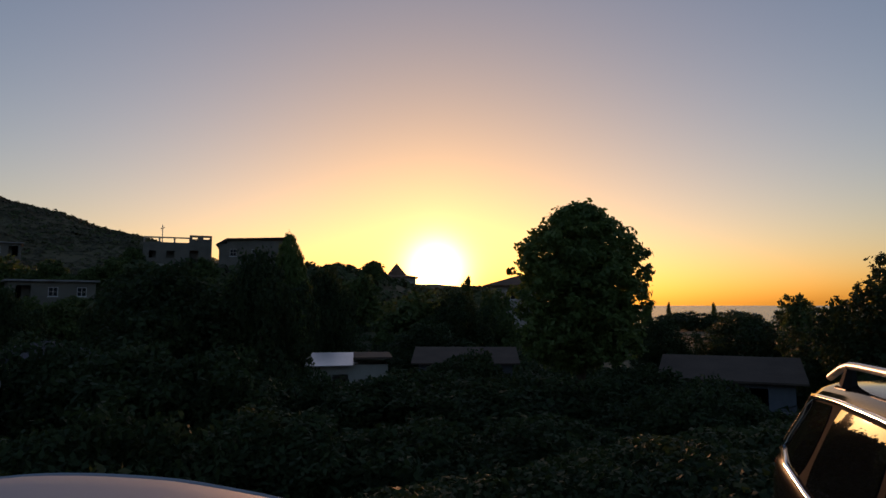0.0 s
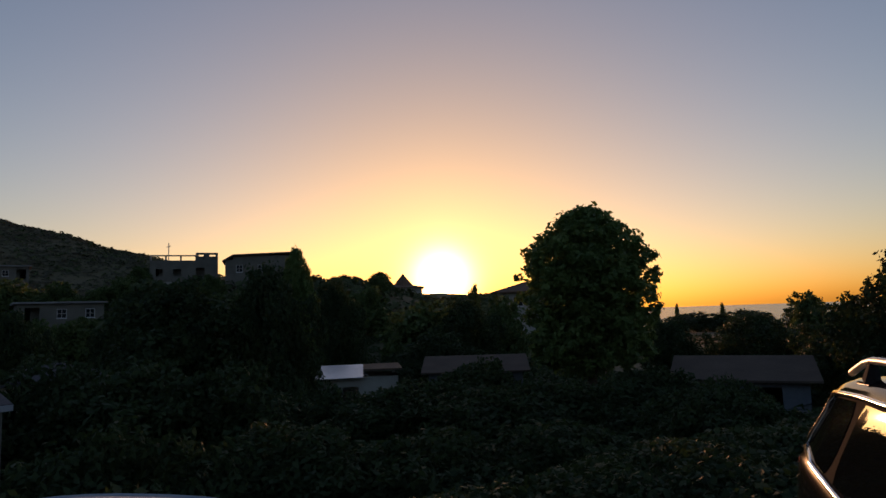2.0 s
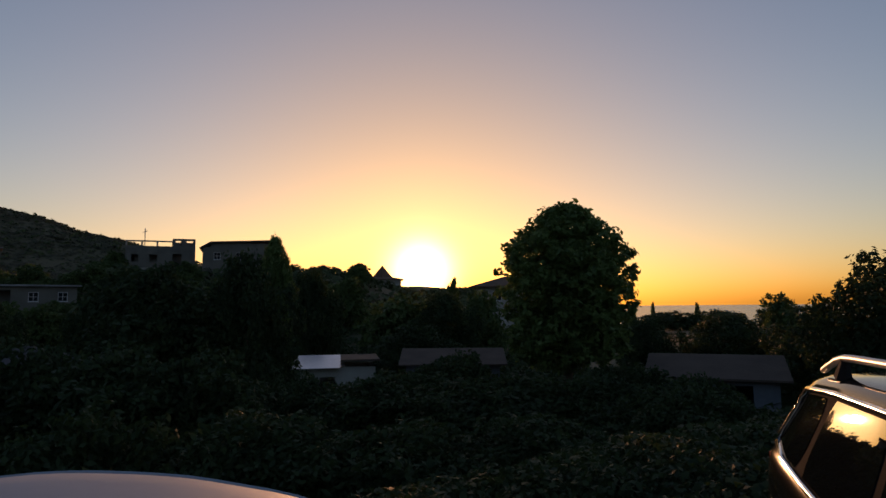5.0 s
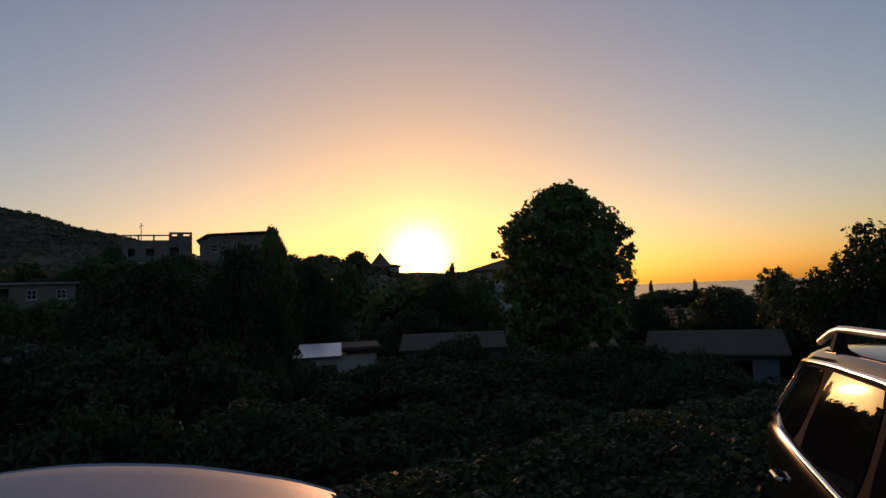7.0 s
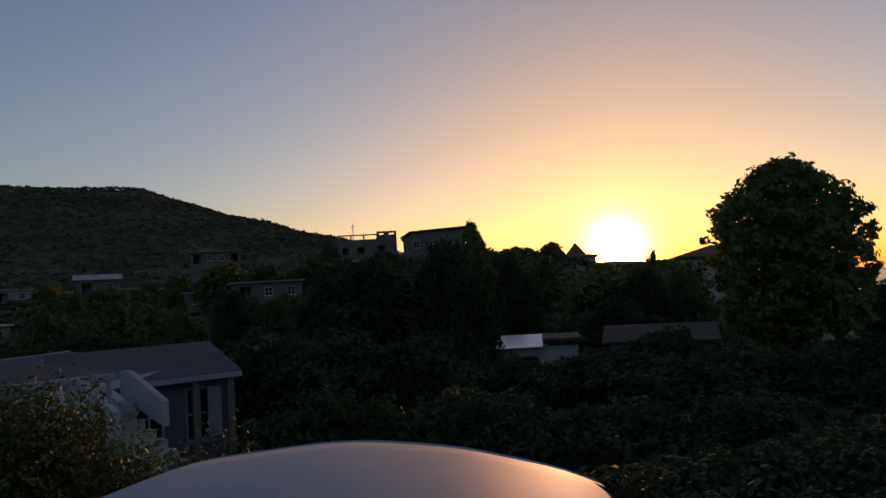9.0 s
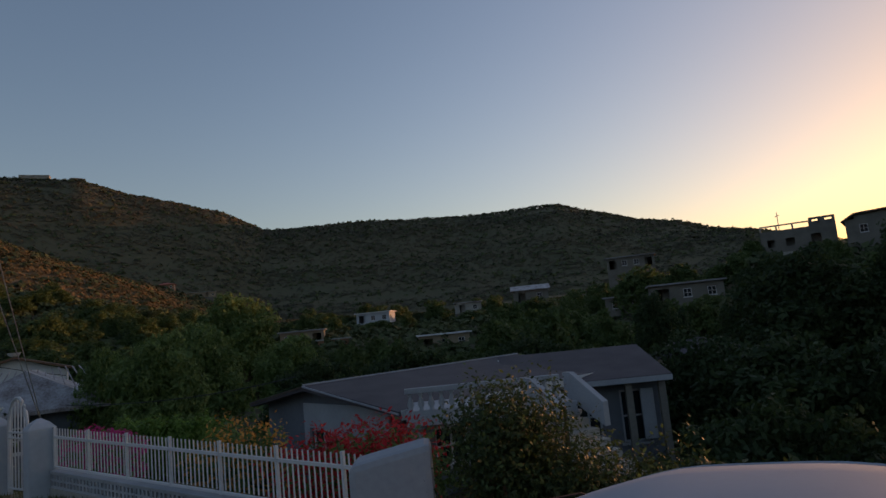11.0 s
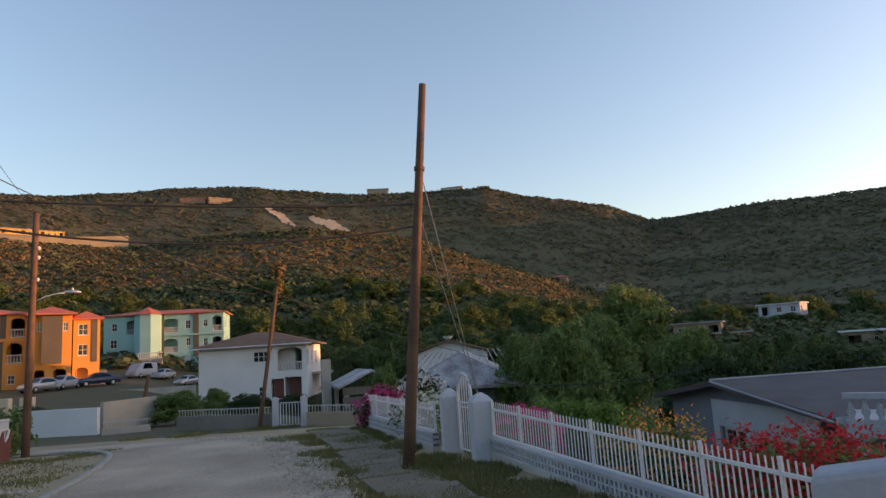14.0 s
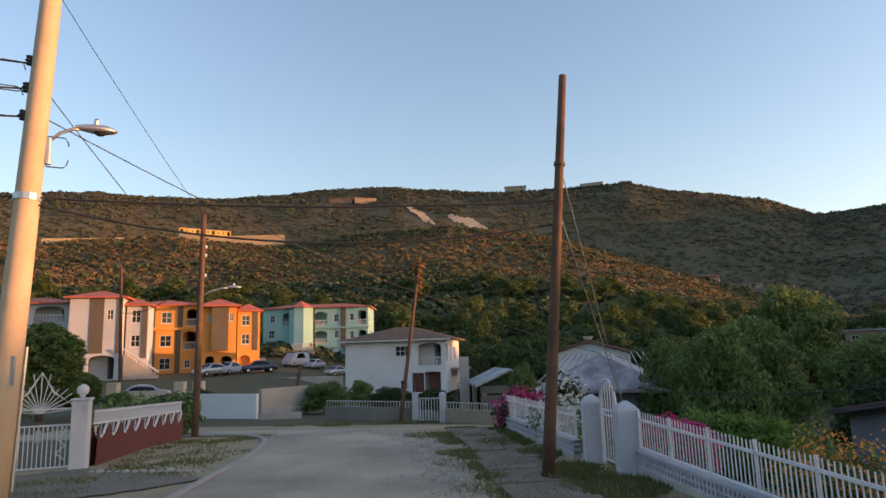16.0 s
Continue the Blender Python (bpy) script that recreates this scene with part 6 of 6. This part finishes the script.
KIND = {"broad": (T_broad, 10.3, 6.8), "dark": (T_dark, 8, 9.5), "green": (T_green, 6, 6.5), "far": (T_far, 7, 8.5), "low": (T_low, 4, 7.5)}
TREES = (
    ("broad", 114.2, 31, 8.5, 12.6), ("low", 125.2, 20.5, -6.3, 9), ("low", 104.5, 27, -4.5, 9), ("far", 63.0, 75, 0.2, 3), ("far", 47.0, 80, -2.0, 4), ("far", 55.5, 95, 1.5, 4), ("far", 60.5, 95, 1.6, 4), ("far", 36.0, 85, -0.9, 4.5), ("far", 70.9, 70, 0.3, 5), ("dark", 79, 34, 3.2, 15), ("dark", 86.2, 33, 4.4, 9), ("broad", 88.5, 36, 5.9, 3.6), ("dark", 75, 38, 1.2, 6), ("dark", 91.6, 44, 3.0, 6),
    ("far", 99, 55, 0.9, 8), ("dark", 103.2, 52, 1.0, 7), ("far", 103.8, 90, 2.3, 1.7), ("far", 106.5, 62, 1.2, 5), ("far", 94.2, 70, 2.4, 5.5), ("dark", 67.5, 48, 1.1, 5.2),
    ("far", 66.3, 120, 3.5, 5), ("far", 57.4, 120, 1.8, 5), ("far", 51.8, 150, 1.3, 4), ("far", 43.4, 145, 1.15, 4), ("far", 49.6, 95, -1.6, 5), ("far", 37.4, 104, -0.4, 4), ("far", 40.2, 100, -0.9, 3), ("far", 68.5, 84, 0.5, 3), ("far", 72.0, 82, 0.6, 3), ("low", 70, 26, -3.0, 13), ("low", 76, 24, -3.6, 16), ("low", 83, 23, -4.2, 15), ("low", 91, 27, -6.2, 9), ("low", 98, 24, -6.2, 14), ("low", 105, 22, -6.8, 15),
    ("dark", 100.5, 46, -1.8, 9), ("low", 112, 22, -6.5, 15), ("low", 119, 25, -5.4, 11), ("low", 127, 20, -8.0, 14), ("low", 88, 15, -9.5, 20), ("low", 100, 14, -10.5, 20), ("low", 76, 14, -8.5, 18),
    ("low", 112, 15, -10, 18), ("low", 123, 19, -7.0, 12), ("low", 104, 26, -5.2, 12), ("dark", 138.6, 30, 3.4, 13.5), ("far", 130.7, 120, 0.55, 3.8), ("dark", 134, 36, -0.6, 9), ("dark", 120.8, 44, -1.4, 6), ("dark", 127, 48, -1.0, 9),
    ("far", 119.3, 230, -0.1, 1.2), ("far", 121.0, 300, 0.05, 0.5), ("far", 124.5, 300, 0.0, 0.6), ("low", 126, 260, -0.7, 5), ("low", 122.5, 260, -0.8, 6), ("low", 131.0, 200, -0.3, 5),
    ("green", 25.2, 30, 1.5, 8.6), ("green", 21.6, 34, 0.7, 5.2), ("green", 31.6, 74, 4.4, 8.2), ("green", 35.6, 48, 0.4, 7.5), ("green", 28.5, 52, 2.2, 8),
    ("far", 41.0, 62, -0.7, 4), ("far", 44.6, 58, -0.7, 4.5), ("far", 50.5, 62, -2.3, 6), ("far", 58.6, 55, 0.7, 7.5), ("far", 54.2, 64, 0.2, 6), ("far", 63.5, 60, -0.5, 6), ("low", 46, 42, -1.8, 10), ("low", 38, 44, -2.0, 9), ("low", 56, 44, -1.6, 10),
    ("broad", -28.2, 42, 3.3, 6.2), ("broad", -25.6, 44, -0.4, 3.2), ("green", -30.5, 38, 0.4, 4), ("green", -23.0, 40, -2.0, 3), ("low", -19.6, 42, -2.4, 4.5), ("low", -17.0, 40, -2.2, 3),
    ("green", -7.0, 36.5, -1.9, 4.6), ("green", -4.0, 42, -1.9, 2.6), ("low", -1.6, 42, -2.6, 4), ("low", 2.2, 40, -2.9, 3.5), ("green", 9.8, 29, -0.9, 3.2), ("green", 13.4, 27, -2.6, 2.6), ("low", 5.6, 36, -1.6, 2.6),
    ("dark", 6.5, 48, -0.2, 4), ("far", 10, 70, 1.2, 5), ("far", 4.2, 85, 1.6, 5), ("far", 13, 85, 1.8, 5),
)
for kind, az, d, el, width in TREES:
    pr, h, w = KIND[kind]
    grow(pr, h, w, az, d, el, width)
rng = random.Random(12)
for k in range(150):
    az, d = rng.uniform(-32, 23), rng.uniform(92, 200)
    if az < -2 and d < 108:
        d += 20
    if -13 < az < -1 and d < 135:
        d += 30
    plant(T_far, on(az, d), (rng.uniform(0.7, 1.2), rng.uniform(0.7, 1.2), rng.uniform(0.5, 0.95)), rng.uniform(0, 360))
for k in range(150):
    az, d, sc = rng.uniform(22, 74), rng.uniform(75, 220), rng.uniform(0.5, 0.95)
    p = on(az, d)
    top = math.degrees(math.atan2(p.z + 7 * sc - 2.15, d))
    if any(abs(az - v[0]) < math.degrees((v[2] / 2 + 4 * sc) / v[1]) and d < v[1] + 10 and top > v[5] - 0.75 for v in VALLEY):
        continue
    plant(T_far if k % 3 else T_low, p, sc, rng.uniform(0, 360))
for k in range(40):
    az, d = rng.uniform(70, 97), rng.uniform(85, 165)
    s = rng.uniform(0.4, 0.65)
    plant(T_low if k % 2 else T_far, on(az, d), s, rng.uniform(0, 360))


def shrub(name, label, spots, n, leaf, material, extra=(), seed=1):
    """A low shrub of lumps (x, y, z, r, r, h) with blossom laid over it."""
    t = thing(name, label, "shrub")
    for b in spots:
        part("stem", tube([(b[0], b[1], gz(b[0], b[1]) - 0.1), (b[0] + 0.1, b[1], b[2])], [0.05, 0.015], 5), M_bark, t)
    part("foliage", leaf_mesh(name + "_leaves", spots, n, leaf, seed, shell=0.35), material, t)
    for k, (nm, mat, cnt, s) in enumerate(extra):
        up_spots = [(b[0], b[1], b[2] + b[5] * 0.18, b[3] * 1.02, b[4] * 1.02, b[5]) for b in spots]
        part(nm, leaf_mesh(name + nm, up_spots, cnt, s, seed + 5 + k, shell=0.75), mat, t)
    return t


def lumps(az0, az1, d, z, r, h, n, seed, dd=0.5):
    rng = random.Random(seed)
    out = []
    for k in range(n):
        p = at(az0 + (az1 - az0) * (k + 0.5) / n, d + rng.uniform(-dd, dd))
        g = gz(p.x, p.y)
        zc = z + rng.uniform(-0.15, 0.1)
        out.append((p.x, p.y, zc - h * 0.6, r * rng.uniform(0.8, 1.2), r * rng.uniform(0.8, 1.2), h * rng.uniform(0.8, 1.1)))
    return out


shrub("garden_shrub", "large tangled green shrub beside the end pillar",
      lumps(51, 56, 4.9, 1.62, 0.34, 0.38, 5, 3, 0.2) + lumps(51, 60, 4.9, 1.15, 0.44, 0.5, 6, 4, 0.2) + lumps(57, 68, 4.9, 1.12, 0.42, 0.42, 5, 5, 0.2) + lumps(51, 68, 4.9, 0.4, 0.5, 0.75, 8, 6, 0.2) + lumps(58, 58.6, 5.2, 1.75, 0.1, 0.3, 1, 7, 0.1),
      62000, 0.018, M_leafdark, [("young_foliage", M_leafmid, 6000, 0.018)], 21)
shrub("garden_shrub", "dark leafy shrub below the white car", lumps(66, 76, 9.0, -0.2, 1.0, 0.9, 5, 6), 4000, 0.1, M_leafdark, (), 22)
shrub("bougainvillea", "red flowering bougainvillea behind the fence", lumps(36, 45.5, 9.6, 0.75, 0.55, 0.55, 6, 7) + lumps(35, 45, 9.6, 0.0, 0.6, 0.8, 5, 8), 5000, 0.045, M_leaf, [("blossom", M_red, 8500, 0.036)], 24)
shrub("flowering_shrub", "orange flowering shrub behind the fence", lumps(28.6, 33.6, 10.8, 0.78, 0.5, 0.5, 4, 9) + lumps(29, 33.5, 10.8, 0.1, 0.5, 0.7, 3, 10), 4500, 0.045, M_leaf, [("blossom", M_orangeflower, 2600, 0.036)], 25)
shrub("bougainvillea", "magenta flowering bougainvillea beside the gate", lumps(19.6, 23.0, 14.6, 0.6, 0.5, 0.5, 3, 11), 1400, 0.07, M_leaf, [("blossom", M_pink, 3600, 0.045)], 26)
shrub("bougainvillea", "magenta flowering bougainvillea behind the far fence", lumps(8.2, 10.6, 20.6, 0.85, 0.5, 0.75, 3, 12), 1500, 0.08, M_leafdark, [("blossom", M_pink, 3200, 0.045)], 27)
shrub("flowering_shrub", "white flowering shrub behind the far fence", lumps(11.4, 14.6, 17.6, 0.85, 0.55, 0.75, 3, 13), 1700, 0.08, M_leaf, [("blossom", M_whiteflower, 700, 0.06)], 28)
shrub("frangipani", "bare-branched shrub with white blossom before the tin roof", lumps(12.2, 14.0, 27, 0.9, 0.7, 0.9, 3, 14), 900, 0.1, M_leafdark, [("blossom", M_whiteflower, 600, 0.09)], 29)
shrub("garden_shrub", "green shrub with pale blossom before the bungalow", lumps(39.5, 46, 12.6, -0.1, 0.8, 0.8, 4, 15), 3000, 0.09, M_leaf, (), 30)
shrub("road_shrub", "dusty green shrub by the maroon wall", lumps(-24, -18, 26, 0.9, 0.9, 0.9, 4, 16), 2400, 0.11, M_leaf, (), 31)

# clipped hedge
rg = np.random.default_rng(7)
c0, c1 = at(22.6, 17.5), at(29.2, 16.6)
M_hedge = leafy("clipped_bright_leaves", (0.1, 0.19, 0.03), (0.19, 0.3, 0.06))
hd = thing("hedge", "clipped bright green hedge", "hedge")
sp = [(*(c0.lerp(c1, f).xy), 0.0 - 0.15 * f, 0.55, 0.55, 0.72) for f in np.linspace(0, 1, 12)]
part("foliage", leaf_mesh("hedge_leaves", sp, 16000, 0.05, 41, shell=0.7), M_hedge, hd)
bm = bmesh.new()
for b in sp:
    tube([(b[0], b[1], gz(b[0], b[1]) - 0.1), (b[0], b[1], b[2])], 0.05, 5, bm)
part("stems", bm, M_bark, hd)


def blades(name, label, spots, seed):
    """Tufts of grass: (x, y, radius, count, height)."""
    rng = np.random.default_rng(seed)
    V, F = [], []
    for x, y, r, n, h in spots:
        a, q = rng.random(n) * math.tau, np.sqrt(rng.random(n)) * r
        px, py = x + np.cos(a) * q, y + np.sin(a) * q
        pz = ground_z(px, py) + 0.01
        hh = h * (0.4 + 0.9 * rng.random(n))
        dx, dy = rng.normal(size=n) * hh * 0.4, rng.normal(size=n) * hh * 0.4
        for i in range(n):
            k = len(V)
            w = 0.012
            V += [(px[i] - w, py[i], pz[i]), (px[i] + w, py[i] + w, pz[i]), (px[i] + dx[i], py[i] + dy[i], pz[i] + hh[i])]
            F.append((k, k + 1, k + 2))
    return tagged(part(name, (V, F), M_grass), label, "grass", kind="stuff")


rng = random.Random(3)
spots = [(1.35, 9.5, 0.5, 900, 0.12), (1.3, 12.6, 0.3, 400, 0.1), (2.6, 12.3, 0.4, 700, 0.14), (3.2, 11.4, 0.9, 2200, 0.1), (3.2, 9.5, 1.0, 2400, 0.1), (3.8, 8.0, 1.0, 2200, 0.1), (2.9, 13.2, 0.6, 1200, 0.09), (0.9, 15.5, 0.5, 500, 0.1), (0.5, 19.0, 0.8, 600, 0.12), (2.2, 17.0, 0.7, 700, 0.12), (2.7, 15.0, 0.5, 600, 0.14)]
spots += [(rng.uniform(0.9, 3.4), rng.uniform(4, 22), rng.uniform(0.3, 0.8), 420, 0.07) for _ in range(95)]
spots += [(rng.uniform(-7, -4.5), rng.uniform(13.5, 22), rng.uniform(0.3, 0.7), 100, 0.06) for _ in range(45)]
spots += [(rng.uniform(-10.5, -6), rng.uniform(11.8, 14.0), rng.uniform(0.3, 0.6), 160, 0.08) for _ in range(14)]
spots += [(rng.uniform(-6, 3), rng.uniform(27.5, 29.5), 0.6, 120, 0.14) for _ in range(12)]
blades("grass", "dry and green grass tufts along the verges", spots, 5)


def gravel(name, label, left, right, count, seed):
    """Loose stones thinly strewn between two lines."""
    rg = np.random.default_rng(seed)
    A, B = resample(left, 200), resample(right, 200)
    k, f = rg.integers(0, 200, count), rg.normal(0.5, 0.22, count)
    P = A[k] * (1 - f[:, None]) + B[k] * f[:, None] + rg.normal(size=(count, 2)) * 0.06
    z = ground_z(P[:, 0], P[:, 1]) + 0.035
    V, F = [], []
    for (x, y), h in zip(P, z):
        q, r = len(V), 0.012 + 0.022 * rg.random() ** 2
        a = rg.random() * math.tau
        V += [(x + r * math.cos(a + b), y + r * math.sin(a + b) * 0.8, h) for b in (0, 1.6, 3.1, 4.7)] + [(x + r * 0.2, y, h + r * 0.8)]
        F += [(q, q + 1, q + 4), (q + 1, q + 2, q + 4), (q + 2, q + 3, q + 4), (q + 3, q, q + 4)]
    return tagged(part(name, (V, F), M_gravel), label, "gravel", kind="stuff")


M_gravel = surf("pale_loose_gravel", (0.24, 0.21, 0.17), (0.5, 0.45, 0.38), 3.0, 0.95, 0.2, per="island")
gravel("gravel", "loose pale gravel along the road edge", [(0.2, 3), (0.0, 11), (-0.2, 16), (-1.0, 20), (-2.9, 23.6)], [(1.7, 3), (1.3, 11), (1.1, 16), (0.4, 20.5), (-1.8, 24.6)], 9000, 8)


# ---- scrub on the hills ----
def scrub(name, label, count, r0, r1, az0, az1, size, leaves, seed, material, skip=(), leaf=0.35, lift=1.0, spread=0.6, tall=0.75):
    rng = np.random.default_rng(seed)
    az = rng.uniform(az0, az1, count)
    r = np.sqrt(rng.uniform(r0 ** 2, r1 ** 2, count))
    for a0, a1, q0, q1 in skip:
        keep = ~((az > a0) & (az < a1) & (r > q0) & (r < q1))
        az, r = az[keep], r[keep]
    n = len(az)
    x, y = r * np.sin(np.radians(az)), r * np.cos(np.radians(az))
    z = ground_z(x, y)
    s = size * (0.5 + rng.random(n) ** 2 * 1.1) * (0.75 + 0.25 * r / r1)
    c = np.repeat(np.stack([x, y, z + s * 0.2 * tall], 1), leaves, 0)
    tn = np.stack([ground_z(x - 4, y) - ground_z(x + 4, y), ground_z(x, y - 4) - ground_z(x, y + 4), np.full(n, 8.0)], 1)
    tn = np.repeat(tn / np.linalg.norm(tn, axis=1)[:, None], leaves, 0)
    S = np.repeat(s, leaves)[:, None]
    d = rng.normal(size=(n * leaves, 3))
    d /= np.linalg.norm(d, axis=1)[:, None]
    d[:, 2] = np.abs(d[:, 2]) * 0.9
    p = c + d * S * np.array([0.8, 0.8, tall])
    nn = d * spread + rng.normal(size=d.shape) * spread * 0.75
    nn += tn * lift
    nn /= np.linalg.norm(nn, axis=1)[:, None]
    u = np.cross(nn, rng.normal(size=d.shape))
    u /= np.linalg.norm(u, axis=1)[:, None]
    v = np.cross(nn, u)
    q = S * leaf * (1 + 0.9 * rng.random((n * leaves, 1)))
    V = np.stack([p - u * q, p + v * q * 0.8, p + u * q, p - v * q * 0.7 - nn * q * 0.3], 1).reshape(-1, 3)
    me = bpy.data.meshes.new(name)
    k = n * leaves
    me.vertices.add(4 * k)
    me.vertices.foreach_set("co", V.ravel())
    me.loops.add(4 * k)
    me.loops.foreach_set("vertex_index", np.arange(4 * k))
    me.polygons.add(k)
    me.polygons.foreach_set("loop_start", np.arange(k) * 4)
    me.polygons.foreach_set("loop_total", np.full(k, 4))
    me.update(calc_edges=True)
    return tagged(part(name, me, material), label, "scrub", kind="stuff")


SCARS = ((0.0, 2.6, 13.2, 11.6), (3.8, 7.4, 12.3, 10.9))
skip = []
M_scar = surf("bare_pale_earth", (0.42, 0.27, 0.16), (0.6, 0.43, 0.29), 0.08, 0.95, 0.5, fine=12, dist=0.5)
for a0, a1, e0, e1 in SCARS:
    ra, rb = r_for(a0, e0), r_for(a1, e1)
    rc = (ra + rb) / 2
    skip.append((a0 - 0.1, a1 + 0.1, rc - 16, rc + 16))
    V, F = [], []
    n1, n2 = 48, 9
    for i in range(n1):
        for j in range(n2):
            f, g = i / (n1 - 1), j / (n2 - 1) - 0.5
            a = a0 + (a1 - a0) * f
            half = 22 * (math.sin(math.pi * min(0.97, max(0.03, f))) ** 0.5) * (1 + 0.3 * math.sin(f * 13) + 0.16 * math.sin(f * 47 + j * 0.4))
            r = ra + (rb - ra) * f + g * half
            x, y = r * math.sin(radians(a)), r * math.cos(radians(a))
            V.append((x, y, gz(x, y) + 1.2))
    for i in range(n1 - 1):
        for j in range(n2 - 1):
            F.append((i * n2 + j, i * n2 + j + 1, (i + 1) * n2 + j + 1, (i + 1) * n2 + j))
    tagged(part("ground", (V, F), M_scar, smooth=True), "bare pale earth scar cut into the hillside", "ground", kind="structure")
M_scrubfar = leafy("far_hillside_scrub", (0.072, 0.072, 0.047), (0.125, 0.1, 0.062), 0.1, 0.95, 0.006, 0.4, 0.2)
WALL = [(-30, -9.5, 360, 388)]
scrub("hill_scrub", "dry brown scrub covering the upper spur", 50000, 215, 480, -40, 40, 1.35, 11, 1, M_scrub, WALL, 0.24, 1.0, 0.5, 0.7)
M_bush = leafy("dark_hillside_bush", (0.055, 0.077, 0.034), (0.11, 0.125, 0.054), 0.15, 0.9, 0.02, 0.5, 0.3)
scrub("hill_scrub", "green bushes and small trees on the lower spur", 15000, 108, 250, -40, 40, 1.7, 12, 20, M_bush, (), 0.26, 0.7, 0.6, 0.8)
scrub("hill_scrub", "brown and grey scrub covering the far ridge", 60000, 480, 1060, -40, 80, 2.5, 5, 2, M_scrubfar, skip, 0.42, 1.6, 0.45, 0.32)
scrub("hill_scrub", "scattered dark green bushes on the upper spur", 4600, 200, 400, -40, 34, 1.9, 14, 21, M_bush, WALL, 0.26, 0.9, 0.5, 0.7)
scrub("hill_scrub", "scattered small trees along the far ridge", 14000, 480, 1060, -40, 84, 2.6, 8, 22, M_bush, skip, 0.36, 0.9, 0.5, 0.75)
scrub("hill_scrub", "dark scrub on the valley slopes", 15000, 70, 330, 28, 112, 1.7, 12, 3, M_bush, (), 0.24, 0.6)
scrub("ground_scrub", "dark weedy undergrowth on the slope below the road", 3200, 12, 70, 66, 142, 0.75, 34, 4, M_leafdark, (), 0.13, 0.4)
scrub("ground_scrub", "low weeds on the slope beside the parked cars", 2400, 6.2, 14, 84, 146, 0.34, 60, 9, M_leafdark, (), 0.075, 0.4)
scrub("ground_scrub", "weedy undergrowth in the gardens", 900, 16, 70, 16, 66, 0.6, 30, 6, M_leaf, (), 0.14, 0.4)
